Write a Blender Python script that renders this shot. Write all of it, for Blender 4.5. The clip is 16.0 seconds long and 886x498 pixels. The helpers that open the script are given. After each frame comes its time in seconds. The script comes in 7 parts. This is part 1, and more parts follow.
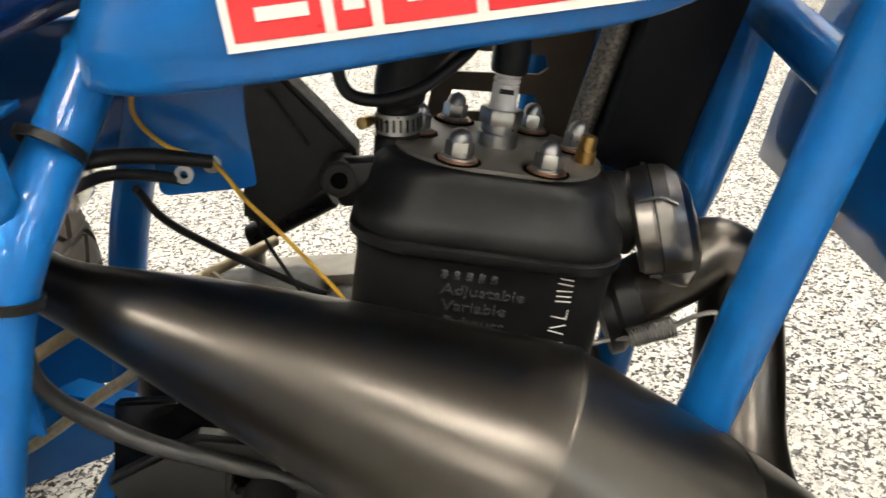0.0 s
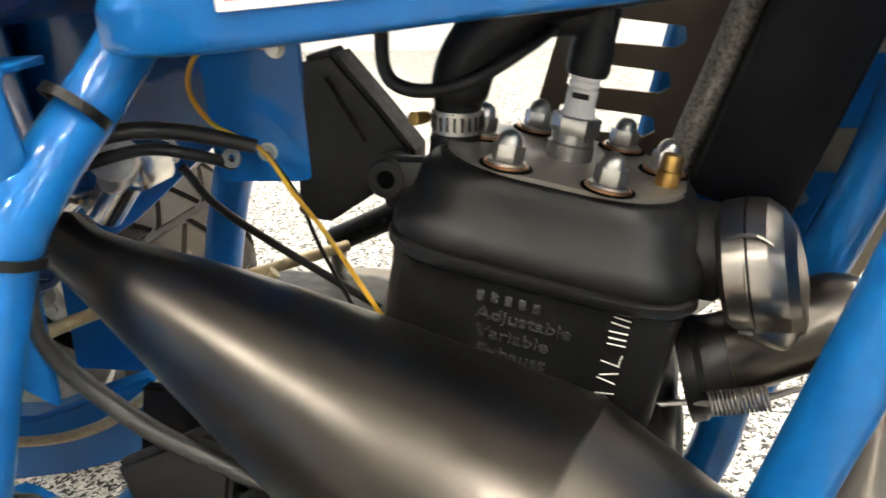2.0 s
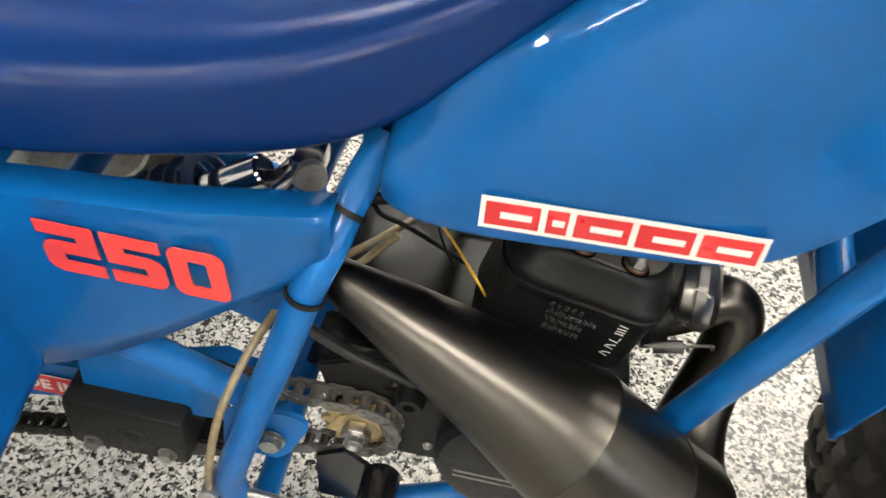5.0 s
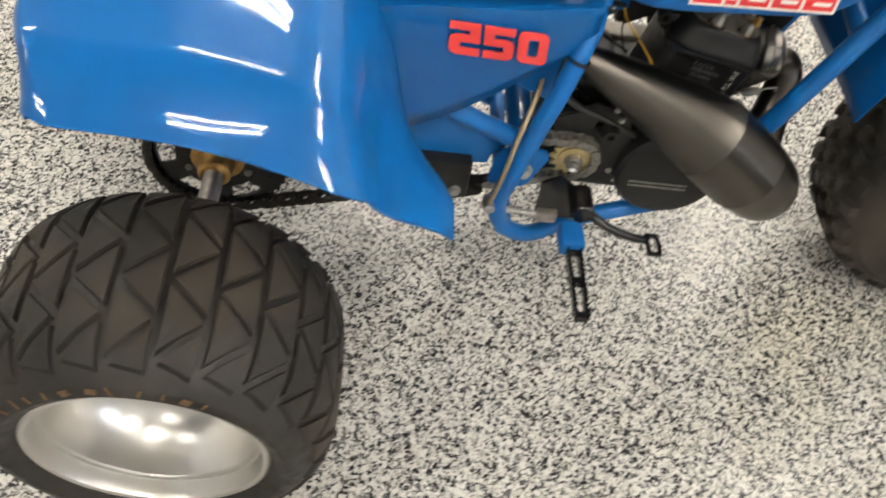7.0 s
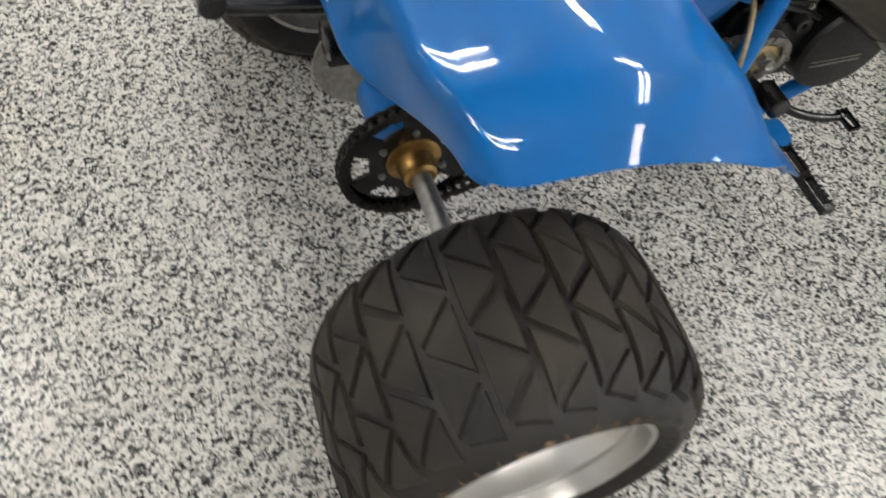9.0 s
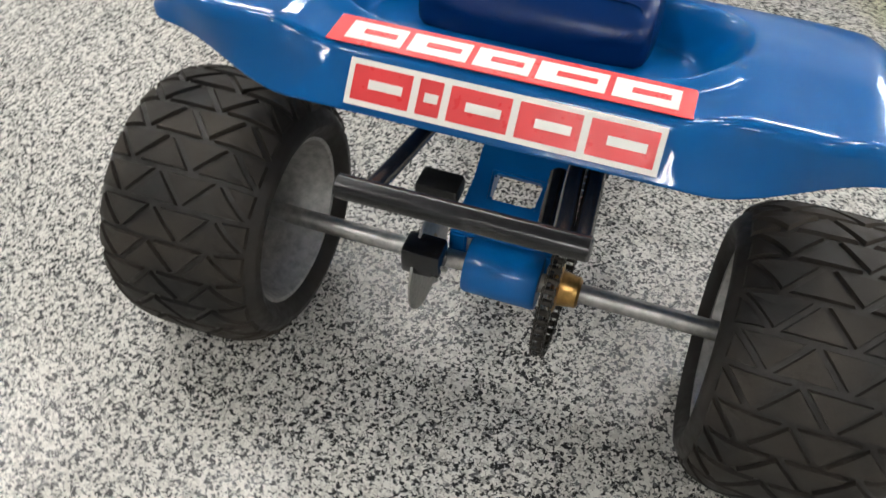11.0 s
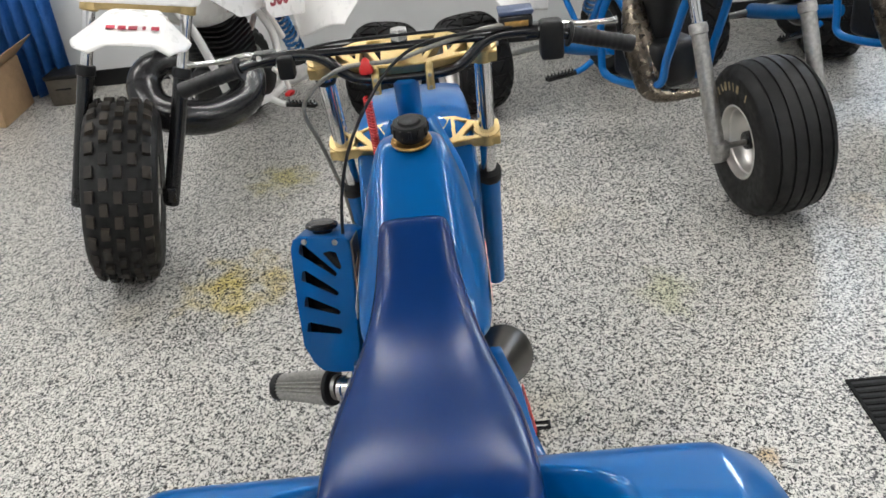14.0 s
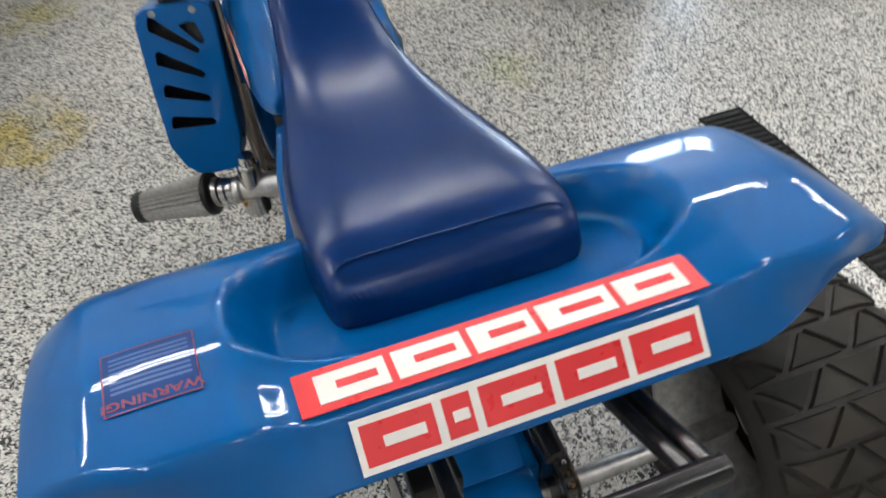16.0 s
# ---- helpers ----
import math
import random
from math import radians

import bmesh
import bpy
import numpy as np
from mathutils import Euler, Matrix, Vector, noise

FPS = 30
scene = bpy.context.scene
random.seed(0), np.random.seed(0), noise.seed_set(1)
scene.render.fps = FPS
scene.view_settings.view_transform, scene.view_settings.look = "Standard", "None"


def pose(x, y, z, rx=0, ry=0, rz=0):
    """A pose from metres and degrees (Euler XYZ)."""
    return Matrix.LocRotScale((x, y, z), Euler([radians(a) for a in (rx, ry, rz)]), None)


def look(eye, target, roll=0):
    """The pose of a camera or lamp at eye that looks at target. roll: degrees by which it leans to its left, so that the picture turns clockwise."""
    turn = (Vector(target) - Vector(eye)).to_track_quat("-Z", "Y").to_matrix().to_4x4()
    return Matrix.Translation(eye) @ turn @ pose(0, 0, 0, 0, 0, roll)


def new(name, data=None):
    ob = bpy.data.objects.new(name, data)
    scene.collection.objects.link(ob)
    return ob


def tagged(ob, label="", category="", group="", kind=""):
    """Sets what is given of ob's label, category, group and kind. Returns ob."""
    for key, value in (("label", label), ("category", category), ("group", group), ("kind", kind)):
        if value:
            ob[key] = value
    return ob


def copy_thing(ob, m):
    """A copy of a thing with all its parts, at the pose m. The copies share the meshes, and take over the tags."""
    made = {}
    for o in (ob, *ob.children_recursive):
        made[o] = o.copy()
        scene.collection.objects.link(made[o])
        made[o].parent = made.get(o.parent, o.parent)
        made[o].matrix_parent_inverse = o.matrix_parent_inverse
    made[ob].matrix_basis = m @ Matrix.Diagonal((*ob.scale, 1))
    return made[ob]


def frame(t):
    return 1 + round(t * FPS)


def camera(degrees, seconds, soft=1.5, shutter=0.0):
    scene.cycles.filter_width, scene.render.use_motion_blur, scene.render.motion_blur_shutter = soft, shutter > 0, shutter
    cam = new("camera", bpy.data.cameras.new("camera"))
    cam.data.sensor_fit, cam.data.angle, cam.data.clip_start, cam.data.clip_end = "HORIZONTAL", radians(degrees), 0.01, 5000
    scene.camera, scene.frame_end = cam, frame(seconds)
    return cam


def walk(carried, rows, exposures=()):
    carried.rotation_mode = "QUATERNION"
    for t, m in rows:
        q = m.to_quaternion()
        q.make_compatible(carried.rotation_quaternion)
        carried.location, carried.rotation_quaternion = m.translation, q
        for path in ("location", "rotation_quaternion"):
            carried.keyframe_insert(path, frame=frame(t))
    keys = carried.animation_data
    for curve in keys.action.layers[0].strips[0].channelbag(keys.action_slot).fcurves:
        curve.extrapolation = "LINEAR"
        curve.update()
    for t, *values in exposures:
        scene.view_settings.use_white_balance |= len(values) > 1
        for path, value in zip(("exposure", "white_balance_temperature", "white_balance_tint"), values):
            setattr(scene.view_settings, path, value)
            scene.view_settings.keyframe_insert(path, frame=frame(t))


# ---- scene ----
cam = camera(55.4, 16.0, shutter=0.35)
PATH = [
    (0, (0.735, -0.478, 0.719), (0.683, 1.323, -0.148), -4.1),
    (0.5, (0.795, -0.445, 0.703), (0.709, 1.349, -0.175), -5.7),
    (1, (0.836, -0.378, 0.661), (0.598, 1.441, -0.137), -8.8),
    (1.5, (0.849, -0.392, 0.652), (0.325, 1.402, -0.061), -9.0),
    (2, (0.818, -0.423, 0.675), (0.274, 1.355, -0.061), -3.4),
    (2.5, (0.763, -0.472, 0.716), (0.246, 1.284, -0.092), -1.0),
    (3, (0.72, -0.498, 0.732), (0.253, 1.248, -0.123), 1.0),
    (3.5, (0.682, -0.552, 0.736), (0.321, 1.196, -0.166), 1.2),
    (4, (0.648, -0.499, 0.74), (0.346, 1.134, -0.376), 3.3),
    (4.2, (0.642, -0.486, 0.785), (0.492, 1.05, -0.487), 8.3),
    (6.3, (0.599, -1.025, 1.335), (0.68, 0.305, -0.156), 10.7),
    (6.5, (0.498, -1.103, 1.32), (0.623, 0.23, -0.167), 11.7),
    (7, (0.223, -1.075, 1.266), (0.448, 0.167, -0.285), 13.4),
    (7.5, (0.077, -1.029, 1.191), (0.304, 0.124, -0.427), 9.9),
    (8, (-0.087, -1.084, 1.218), (0.305, 0.007, -0.412), 10.8),
    (8.5, (-0.212, -1.074, 1.22), (0.295, -0.058, -0.427), 12.7),
    (9, (-0.317, -0.868, 1.211), (0.2, 0.14, -0.437), 10.0),
    (9.5, (-0.43, -0.707, 1.185), (0.283, 0.282, -0.4), 10.3),
    (9.7, (-0.518, -0.609, 1.182), (0.32, 0.281, -0.401), 11.8),
    (11.8, (-1.007, -0.113, 1.442), (0.426, 0.098, 0.062), -4.6),
    (12, (-1.015, -0.104, 1.483), (0.471, 0.086, 0.158), -5.9),
    (12.5, (-0.943, -0.101, 1.548), (0.625, 0.04, 0.314), -8.3),
    (13, (-0.875, -0.099, 1.58), (0.752, 0.004, 0.421), -7.8),
    (13.5, (-0.804, -0.099, 1.602), (0.877, -0.012, 0.522), -7.1),
    (14, (-0.736, -0.088, 1.599), (0.985, -0.025, 0.583), -6.7),
    (14.5, (-0.781, -0.034, 1.603), (0.948, -0.082, 0.599), -5.9),
    (15, (-0.848, 0.053, 1.613), (0.843, -0.153, 0.565), -4.5),
    (15.5, (-0.784, 0.157, 1.503), (0.795, -0.16, 0.318), -4.5),
    (16, (-0.638, 0.233, 1.346), (0.8, -0.213, 0.029), -4.9),
]
EXPOSURES = [(0, 0.78, 7150, 10), (1, 0.96, 7300, 10), (1.5, 1.12, 7250, 10), (2, 1.24, 7200, 9), (3, 1.0, 6900, 8), (4, 0.9, 6900, 8), (6.5, 0.33, 7000, 10), (7, 0.33, 7000, 10), (7.5, 0.12, 6800, 10), (9, 0.02, 6500, 10), (12, -0.1, 6350, 10), (13, -0.1, 6300, 10), (14, -0.07, 6300, 10), (14.5, 0.03, 6300, 10), (15, 0.0, 6300, 10), (16, -0.22, 6300, 10)]
walk(cam, [(t, look(eye, target, roll)) for t, eye, target, roll in PATH], EXPOSURES)

# ---- world and lights ----
world = bpy.data.worlds.new("world")
scene.world = world
world.use_nodes = True
world.node_tree.nodes["Background"].inputs[0].default_value = (0.9, 0.95, 1.0, 1)
world.node_tree.nodes["Background"].inputs[1].default_value = 0.02


# ---- materials ----
def mat(name, base, rough=0.5, metal=0.0, coat=0.0, vary=0.0, scale=30.0, bump=0.0, bump_scale=200.0, spec=0.5, second=None, uneven=0.2):
    """A surface with large stains and fine grain, both in metres."""
    m = bpy.data.materials.new(name)
    m.use_nodes = True
    nt = m.node_tree
    b = nt.nodes["Principled BSDF"]
    b.inputs["Base Color"].default_value = (*base, 1)
    b.inputs["Roughness"].default_value = rough
    b.inputs["Metallic"].default_value = metal
    b.inputs["Coat Weight"].default_value = coat
    b.inputs["Coat Roughness"].default_value = 0.04
    b.inputs["Specular IOR Level"].default_value = spec
    tc = nt.nodes.new("ShaderNodeTexCoord")
    if vary > 0 or second:
        n1 = nt.nodes.new("ShaderNodeTexNoise")
        n1.inputs["Scale"].default_value = scale
        n1.inputs["Detail"].default_value = 6
        nt.links.new(tc.outputs["Object"], n1.inputs["Vector"])
        ramp = nt.nodes.new("ShaderNodeMapRange")
        ramp.inputs[1].default_value, ramp.inputs[2].default_value = 0.35, 0.7
        nt.links.new(n1.outputs["Fac"], ramp.inputs[0])
        mix = nt.nodes.new("ShaderNodeMix")
        mix.data_type = "RGBA"
        nt.links.new(ramp.outputs[0], mix.inputs[0])
        other = second or tuple(c * (1 - vary) for c in base)
        mix.inputs[6].default_value = (*base, 1)
        mix.inputs[7].default_value = (*other, 1)
        nt.links.new(mix.outputs[2], b.inputs["Base Color"])
        r2 = nt.nodes.new("ShaderNodeMapRange")
        n2 = nt.nodes.new("ShaderNodeTexNoise")
        n2.inputs["Scale"].default_value = scale * 4
        n2.inputs["Detail"].default_value = 4
        nt.links.new(tc.outputs["Object"], n2.inputs["Vector"])
        r2.inputs[1].default_value, r2.inputs[2].default_value = 0.3, 0.7
        r2.inputs[3].default_value, r2.inputs[4].default_value = max(0.02, rough * (1 - uneven)), min(1, rough * (1 + uneven))
        nt.links.new(n2.outputs["Fac"], r2.inputs[0])
        nt.links.new(r2.outputs[0], b.inputs["Roughness"])
    if bump > 0:
        n3 = nt.nodes.new("ShaderNodeTexNoise")
        n3.inputs["Scale"].default_value = bump_scale
        n3.inputs["Detail"].default_value = 5
        nt.links.new(tc.outputs["Object"], n3.inputs["Vector"])
        bp = nt.nodes.new("ShaderNodeBump")
        bp.inputs["Strength"].default_value = bump
        bp.inputs["Distance"].default_value = 0.001
        nt.links.new(n3.outputs["Fac"], bp.inputs["Height"])
        nt.links.new(bp.outputs["Normal"], b.inputs["Normal"])
    return m


def flake_floor():
    """Epoxy floor strewn with white, grey and black vinyl flakes under a clear coat."""
    m = bpy.data.materials.new("flake_epoxy")
    m.use_nodes = True
    nt = m.node_tree
    b = nt.nodes["Principled BSDF"]
    tc = nt.nodes.new("ShaderNodeTexCoord")
    warp = nt.nodes.new("ShaderNodeTexNoise")
    warp.inputs["Scale"].default_value = 150
    nt.links.new(tc.outputs["Object"], warp.inputs["Vector"])
    add = nt.nodes.new("ShaderNodeMix")
    add.data_type = "RGBA"
    add.blend_type = "LINEAR_LIGHT"
    add.inputs[0].default_value = 0.006
    nt.links.new(tc.outputs["Object"], add.inputs[6])
    nt.links.new(warp.outputs["Color"], add.inputs[7])
    v = nt.nodes.new("ShaderNodeTexVoronoi")
    v.inputs["Scale"].default_value = 235
    nt.links.new(add.outputs[2], v.inputs["Vector"])
    sep = nt.nodes.new("ShaderNodeSeparateColor")
    nt.links.new(v.outputs["Color"], sep.inputs[0])
    ramp = nt.nodes.new("ShaderNodeValToRGB")
    cr = ramp.color_ramp
    cr.interpolation = "CONSTANT"
    cr.elements[0].position, cr.elements[0].color = 0.0, (0.012, 0.012, 0.012, 1)
    cr.elements[1].position, cr.elements[1].color = 0.26, (0.12, 0.12, 0.12, 1)
    for p, c in ((0.36, (0.38, 0.365, 0.335)), (0.46, (0.57, 0.55, 0.505)), (0.68, (0.71, 0.69, 0.64))):
        e = cr.elements.new(p)
        e.color = (*c, 1)
    big = nt.nodes.new("ShaderNodeTexVoronoi")
    big.inputs["Scale"].default_value = 165
    nt.links.new(add.outputs[2], big.inputs["Vector"])
    sep2 = nt.nodes.new("ShaderNodeSeparateColor")
    nt.links.new(big.outputs["Color"], sep2.inputs[0])
    pick = nt.nodes.new("ShaderNodeMath")
    pick.operation = "GREATER_THAN"
    pick.inputs[1].default_value = 0.62
    nt.links.new(sep2.outputs[2], pick.inputs[0])
    which = nt.nodes.new("ShaderNodeMix")
    nt.links.new(pick.outputs[0], which.inputs[0])
    nt.links.new(sep.outputs[0], which.inputs[2])
    nt.links.new(sep2.outputs[0], which.inputs[3])
    nt.links.new(which.outputs[0], ramp.inputs[0])
    # yellow and rusty spills of their own shape
    stain = nt.nodes.new("ShaderNodeTexNoise")
    stain.inputs["Scale"].default_value = 1.3
    stain.inputs["Detail"].default_value = 8
    nt.links.new(tc.outputs["Object"], stain.inputs["Vector"])
    sr = nt.nodes.new("ShaderNodeMapRange")
    sr.inputs[1].default_value, sr.inputs[2].default_value, sr.inputs[4].default_value = 0.62, 0.8, 0.5
    nt.links.new(stain.outputs["Fac"], sr.inputs[0])
    mix = nt.nodes.new("ShaderNodeMix")
    mix.data_type = "RGBA"
    mix.blend_type = "MULTIPLY"
    mix.inputs[7].default_value = (0.95, 0.85, 0.6, 1)
    nt.links.new(sr.outputs[0], mix.inputs[0])
    nt.links.new(ramp.outputs[0], mix.inputs[6])
    last = mix
    ragged = nt.nodes.new("ShaderNodeTexNoise")
    ragged.inputs["Scale"].default_value = 9
    ragged.inputs["Detail"].default_value = 7
    nt.links.new(tc.outputs["Object"], ragged.inputs["Vector"])
    for at, size, tint in (((1.86, 0.77, 0), 0.2, (1.0, 0.83, 0.3)), ((2.73, 0.72, 0), 0.16, (0.95, 0.88, 0.45)), ((0.81, -0.77, 0), 0.05, (0.75, 0.5, 0.2)), ((1.9, -1.62, 0), 0.2, (0.97, 0.88, 0.74)), ((1.55, -0.72, 0), 0.12, (0.93, 0.95, 0.75))):
        dist = nt.nodes.new("ShaderNodeVectorMath")
        dist.operation = "DISTANCE"
        dist.inputs[1].default_value = at
        nt.links.new(tc.outputs["Object"], dist.inputs[0])
        wob = nt.nodes.new("ShaderNodeMath")
        wob.operation = "MULTIPLY_ADD"
        wob.inputs[1].default_value = size * 3.2
        nt.links.new(ragged.outputs["Fac"], wob.inputs[0])
        nt.links.new(dist.outputs["Value"], wob.inputs[2])
        edge = nt.nodes.new("ShaderNodeMapRange")
        edge.inputs[1].default_value, edge.inputs[2].default_value = size * 1.7, size * 2.7
        edge.inputs[3].default_value, edge.inputs[4].default_value = 1.0, 0.0
        nt.links.new(wob.outputs[0], edge.inputs[0])
        spill = nt.nodes.new("ShaderNodeMix")
        spill.data_type = "RGBA"
        spill.blend_type = "MULTIPLY"
        spill.inputs[7].default_value = (*tint, 1)
        nt.links.new(edge.outputs[0], spill.inputs[0])
        nt.links.new(last.outputs[2], spill.inputs[6])
        last = spill
    nt.links.new(last.outputs[2], b.inputs["Base Color"])
    b.inputs["Roughness"].default_value = 0.42
    b.inputs["Specular IOR Level"].default_value = 0.3
    b.inputs["Coat Weight"].default_value = 0.5
    b.inputs["Coat Roughness"].default_value = 0.24
    bp = nt.nodes.new("ShaderNodeBump")
    bp.inputs["Strength"].default_value = 0.35
    bp.inputs["Distance"].default_value = 0.0008
    nt.links.new(sep.outputs[1], bp.inputs["Height"])
    nt.links.new(bp.outputs["Normal"], b.inputs["Normal"])
    return m


def glow(name, colour, strength):
    m = bpy.data.materials.new(name)
    m.use_nodes = True
    b = m.node_tree.nodes["Principled BSDF"]
    b.inputs["Emission Color"].default_value = (*colour, 1)
    b.inputs["Emission Strength"].default_value = strength
    return m


FLOOR = flake_floor()
BLUE = mat("blue_paint", (0.0003, 0.084, 0.276), 0.35, coat=0.55, spec=0.08, vary=0.04, scale=4, bump=0.02, bump_scale=60)
BLUE_FRAME = mat("blue_frame_paint", (0.0006, 0.117, 0.375), 0.4, coat=0.42, spec=0.15, vary=0.08, scale=12, bump=0.05, bump_scale=90)
SEAT = mat("blue_vinyl", (0.001, 0.019, 0.094), 0.25, spec=0.22, vary=0.06, scale=9, uneven=0.02)
RUBBER = mat("tyre_rubber", (0.011, 0.0105, 0.01), 0.66, spec=0.3, vary=0.35, scale=7, bump=0.3, bump_scale=300, second=(0.05, 0.041, 0.032))
DUSTY_RUBBER = mat("dusty_carcass_rubber", (0.0095, 0.008, 0.0068), 0.55, vary=0.3, scale=14, bump=0.3, bump_scale=300, second=(0.018, 0.0135, 0.01))
DARK_RUBBER = mat("black_tyre_rubber", (0.007, 0.007, 0.0072), 0.55, spec=0.3, vary=0.3, scale=9, bump=0.25, bump_scale=300)
DRAIN = mat("drain_cast_iron", (0.008, 0.008, 0.008), 0.7, spec=0.15, vary=0.4, scale=40, bump=0.3)
BLACK_RUBBER = mat("hose_rubber", (0.009, 0.009, 0.01), 0.48, spec=0.3, vary=0.2, scale=40, bump=0.1)
BLACK = mat("black_paint", (0.008, 0.008, 0.009), 0.22, vary=0.2, scale=25, bump=0.03, uneven=0.06)
PANEL_BLACK = mat("smooth_black_panel", (0.003, 0.0035, 0.0055), 0.5, spec=0.12, vary=0.15, scale=7, uneven=0.08)
BRAID = mat("woven_grey_sleeve", (0.26, 0.24, 0.21), 0.5, 0.3, vary=0.8, scale=420, bump=0.5, bump_scale=1600)
PIPE = mat("satin_black_pipe", (0.094, 0.086, 0.076), 0.31, 1.0, uneven=0.015, vary=0.05, scale=18, bump=0.004, bump_scale=400)
CASTING = mat("black_cast_engine", (0.008, 0.008, 0.0085), 0.42, spec=0.34, vary=0.35, scale=30, bump=0.1, bump_scale=900)
# near-black that stands in for the shade inside recesses and bores
PIT = mat("recess_shade", (0.0015, 0.0015, 0.0015), 0.9, spec=0.05, vary=0.2, scale=60)
PLASTIC = mat("black_plastic", (0.008, 0.008, 0.008), 0.48, spec=0.28, vary=0.2, scale=50, bump=0.15)
TAN_DARK = mat("dull_brown_metal", (0.15, 0.115, 0.08), 0.5, 0.3, vary=0.25, scale=20, bump=0.06)
TAN_METAL = mat("dull_tan_metal", (0.3, 0.255, 0.19), 0.5, 0.3, vary=0.2, scale=20, bump=0.08)
ALU = mat("polished_aluminium", (0.6, 0.59, 0.575), 0.2, 1.0, vary=0.12, scale=12, bump=0.015, bump_scale=150, uneven=0.1)
SPUN_ALU = mat("spun_aluminium", (0.62, 0.605, 0.58), 0.33, 1.0, vary=0.08, scale=5, uneven=0.08)
DULL_ALU = mat("dull_aluminium", (0.55, 0.54, 0.52), 0.42, 1.0, vary=0.35, scale=60, bump=0.2, bump_scale=500)
CHROME = mat("chrome", (0.75, 0.75, 0.76), 0.1, 1.0, vary=0.1, scale=80)
STEEL = mat("zinc_steel", (0.5, 0.49, 0.46), 0.34, 1.0, vary=0.3, scale=90, bump=0.1)
GOLD = mat("gold_anodised", (0.66, 0.5, 0.24), 0.34, 1.0, vary=0.08, scale=50, bump=0.02)
SLATE = mat("slate_blue_cap", (0.06, 0.085, 0.16), 0.4, vary=0.1, scale=40)
BRAIDED_GREY = mat("grey_braided_line", (0.3, 0.29, 0.26), 0.4, 0.4, vary=0.4, scale=300, bump=0.3, bump_scale=1500)
SHOCK_BLUE = mat("bright_blue_spring", (0.005, 0.12, 0.36), 0.35, coat=0.4, vary=0.1, scale=30)
BRASS = mat("brass", (0.5, 0.3, 0.1), 0.35, 1.0, vary=0.35, scale=90, bump=0.1)
PALE_BRASS = mat("pale_plated_brass", (0.66, 0.52, 0.27), 0.4, 0.8, vary=0.3, scale=70, bump=0.1)
CHAIN_STEEL = mat("bright_chain_steel", (0.32, 0.305, 0.28), 0.36, 0.85, vary=0.35, scale=120, bump=0.1)
CHAIN_DARK = mat("dark_chain_steel", (0.05, 0.045, 0.038), 0.42, 0.7, vary=0.5, scale=150, bump=0.1)
WHITE = mat("white_plastic", (0.8, 0.79, 0.77), 0.3, vary=0.03, scale=6)
WHITE_DECAL = mat("white_decal", (0.85, 0.83, 0.77), 0.35, vary=0.05, scale=30)
RED_DECAL = mat("red_decal", (0.7, 0.03, 0.035), 0.32, vary=0.08, scale=20)
ORANGE_RED = mat("orange_red_decal", (0.75, 0.05, 0.045), 0.35, vary=0.08, scale=20)
PORCELAIN = mat("plug_porcelain", (0.8, 0.77, 0.74), 0.2, vary=0.05, scale=90)
RED = mat("red_plastic", (0.6, 0.02, 0.02), 0.35, vary=0.1, scale=40)
YELLOW = mat("yellow_wire", (0.65, 0.36, 0.03), 0.45, vary=0.15, scale=80)
BEIGE = mat("braided_hose", (0.4, 0.32, 0.19), 0.35, 0.4, vary=0.3, scale=160, bump=0.4, bump_scale=1500)
GREY_TAPE = mat("grey_sleeve", (0.02, 0.02, 0.02), 0.45, vary=0.4, scale=60, bump=0.2)
PINK = mat("pink_decal", (0.17, 0.02, 0.06), 0.4, vary=0.1, scale=30)
DIM_BLUE = mat("dim_blue_decal", (0.012, 0.048, 0.18), 0.35, coat=0.5, spec=0.08, vary=0.05, scale=6)
WALL = mat("wall_paint", (0.6, 0.61, 0.61), 0.6, vary=0.08, scale=2, bump=0.15, bump_scale=120)
CEILING = mat("ceiling_paint", (0.2, 0.2, 0.2), 0.8, vary=0.06, scale=2, bump=0.1)
CARD = mat("cardboard", (0.38, 0.25, 0.14), 0.75, vary=0.15, scale=20, bump=0.1)
CLOTH = mat("blue_cloth", (0.01, 0.09, 0.32), 0.7, vary=0.2, scale=10, bump=0.2)
DAYLIGHT = glow("outside_daylight", (0.72, 0.84, 1.0), 20.0)
TUBE = glow("lit_tube", (1.0, 0.975, 0.93), 72)


# ---- mesh helpers ----
def bm_obj(name, bm, material, parent=None, label="", smooth=True, sharp=0.6):
    me = bpy.data.meshes.new(name)
    bmesh.ops.recalc_face_normals(bm, faces=bm.faces)
    if smooth:
        for f in bm.faces:
            f.smooth = True
        for e in bm.edges:
            if len(e.link_faces) == 2 and e.calc_face_angle(0) > sharp:
                e.smooth = False
    bm.to_mesh(me)
    bm.free()
    if isinstance(material, (list, tuple)):
        for m in material:
            me.materials.append(m)
    else:
        me.materials.append(material)
    ob = new(name, me)
    if parent is not None:
        ob.parent = parent
    if label:
        tagged(ob, label)
    return ob


def part(name, bm, material, parent, label="", smooth=True, sharp=0.6):
    return bm_obj(name, bm, material, parent, label, smooth, sharp)


def box_bm(size, at=(0, 0, 0), bevel=0.0, bm=None, m=None, segments=2):
    bm = bm or bmesh.new()
    mt = (m or Matrix.Identity(4)) @ Matrix.Translation(at) @ Matrix.Diagonal((*size, 1))
    r = bmesh.ops.create_cube(bm, size=1, matrix=mt)
    if bevel > 0:
        es = list({e for v in r["verts"] for e in v.link_edges})
        bmesh.ops.bevel(bm, geom=es, offset=bevel, segments=segments, affect="EDGES", profile=0.5)
    return bm


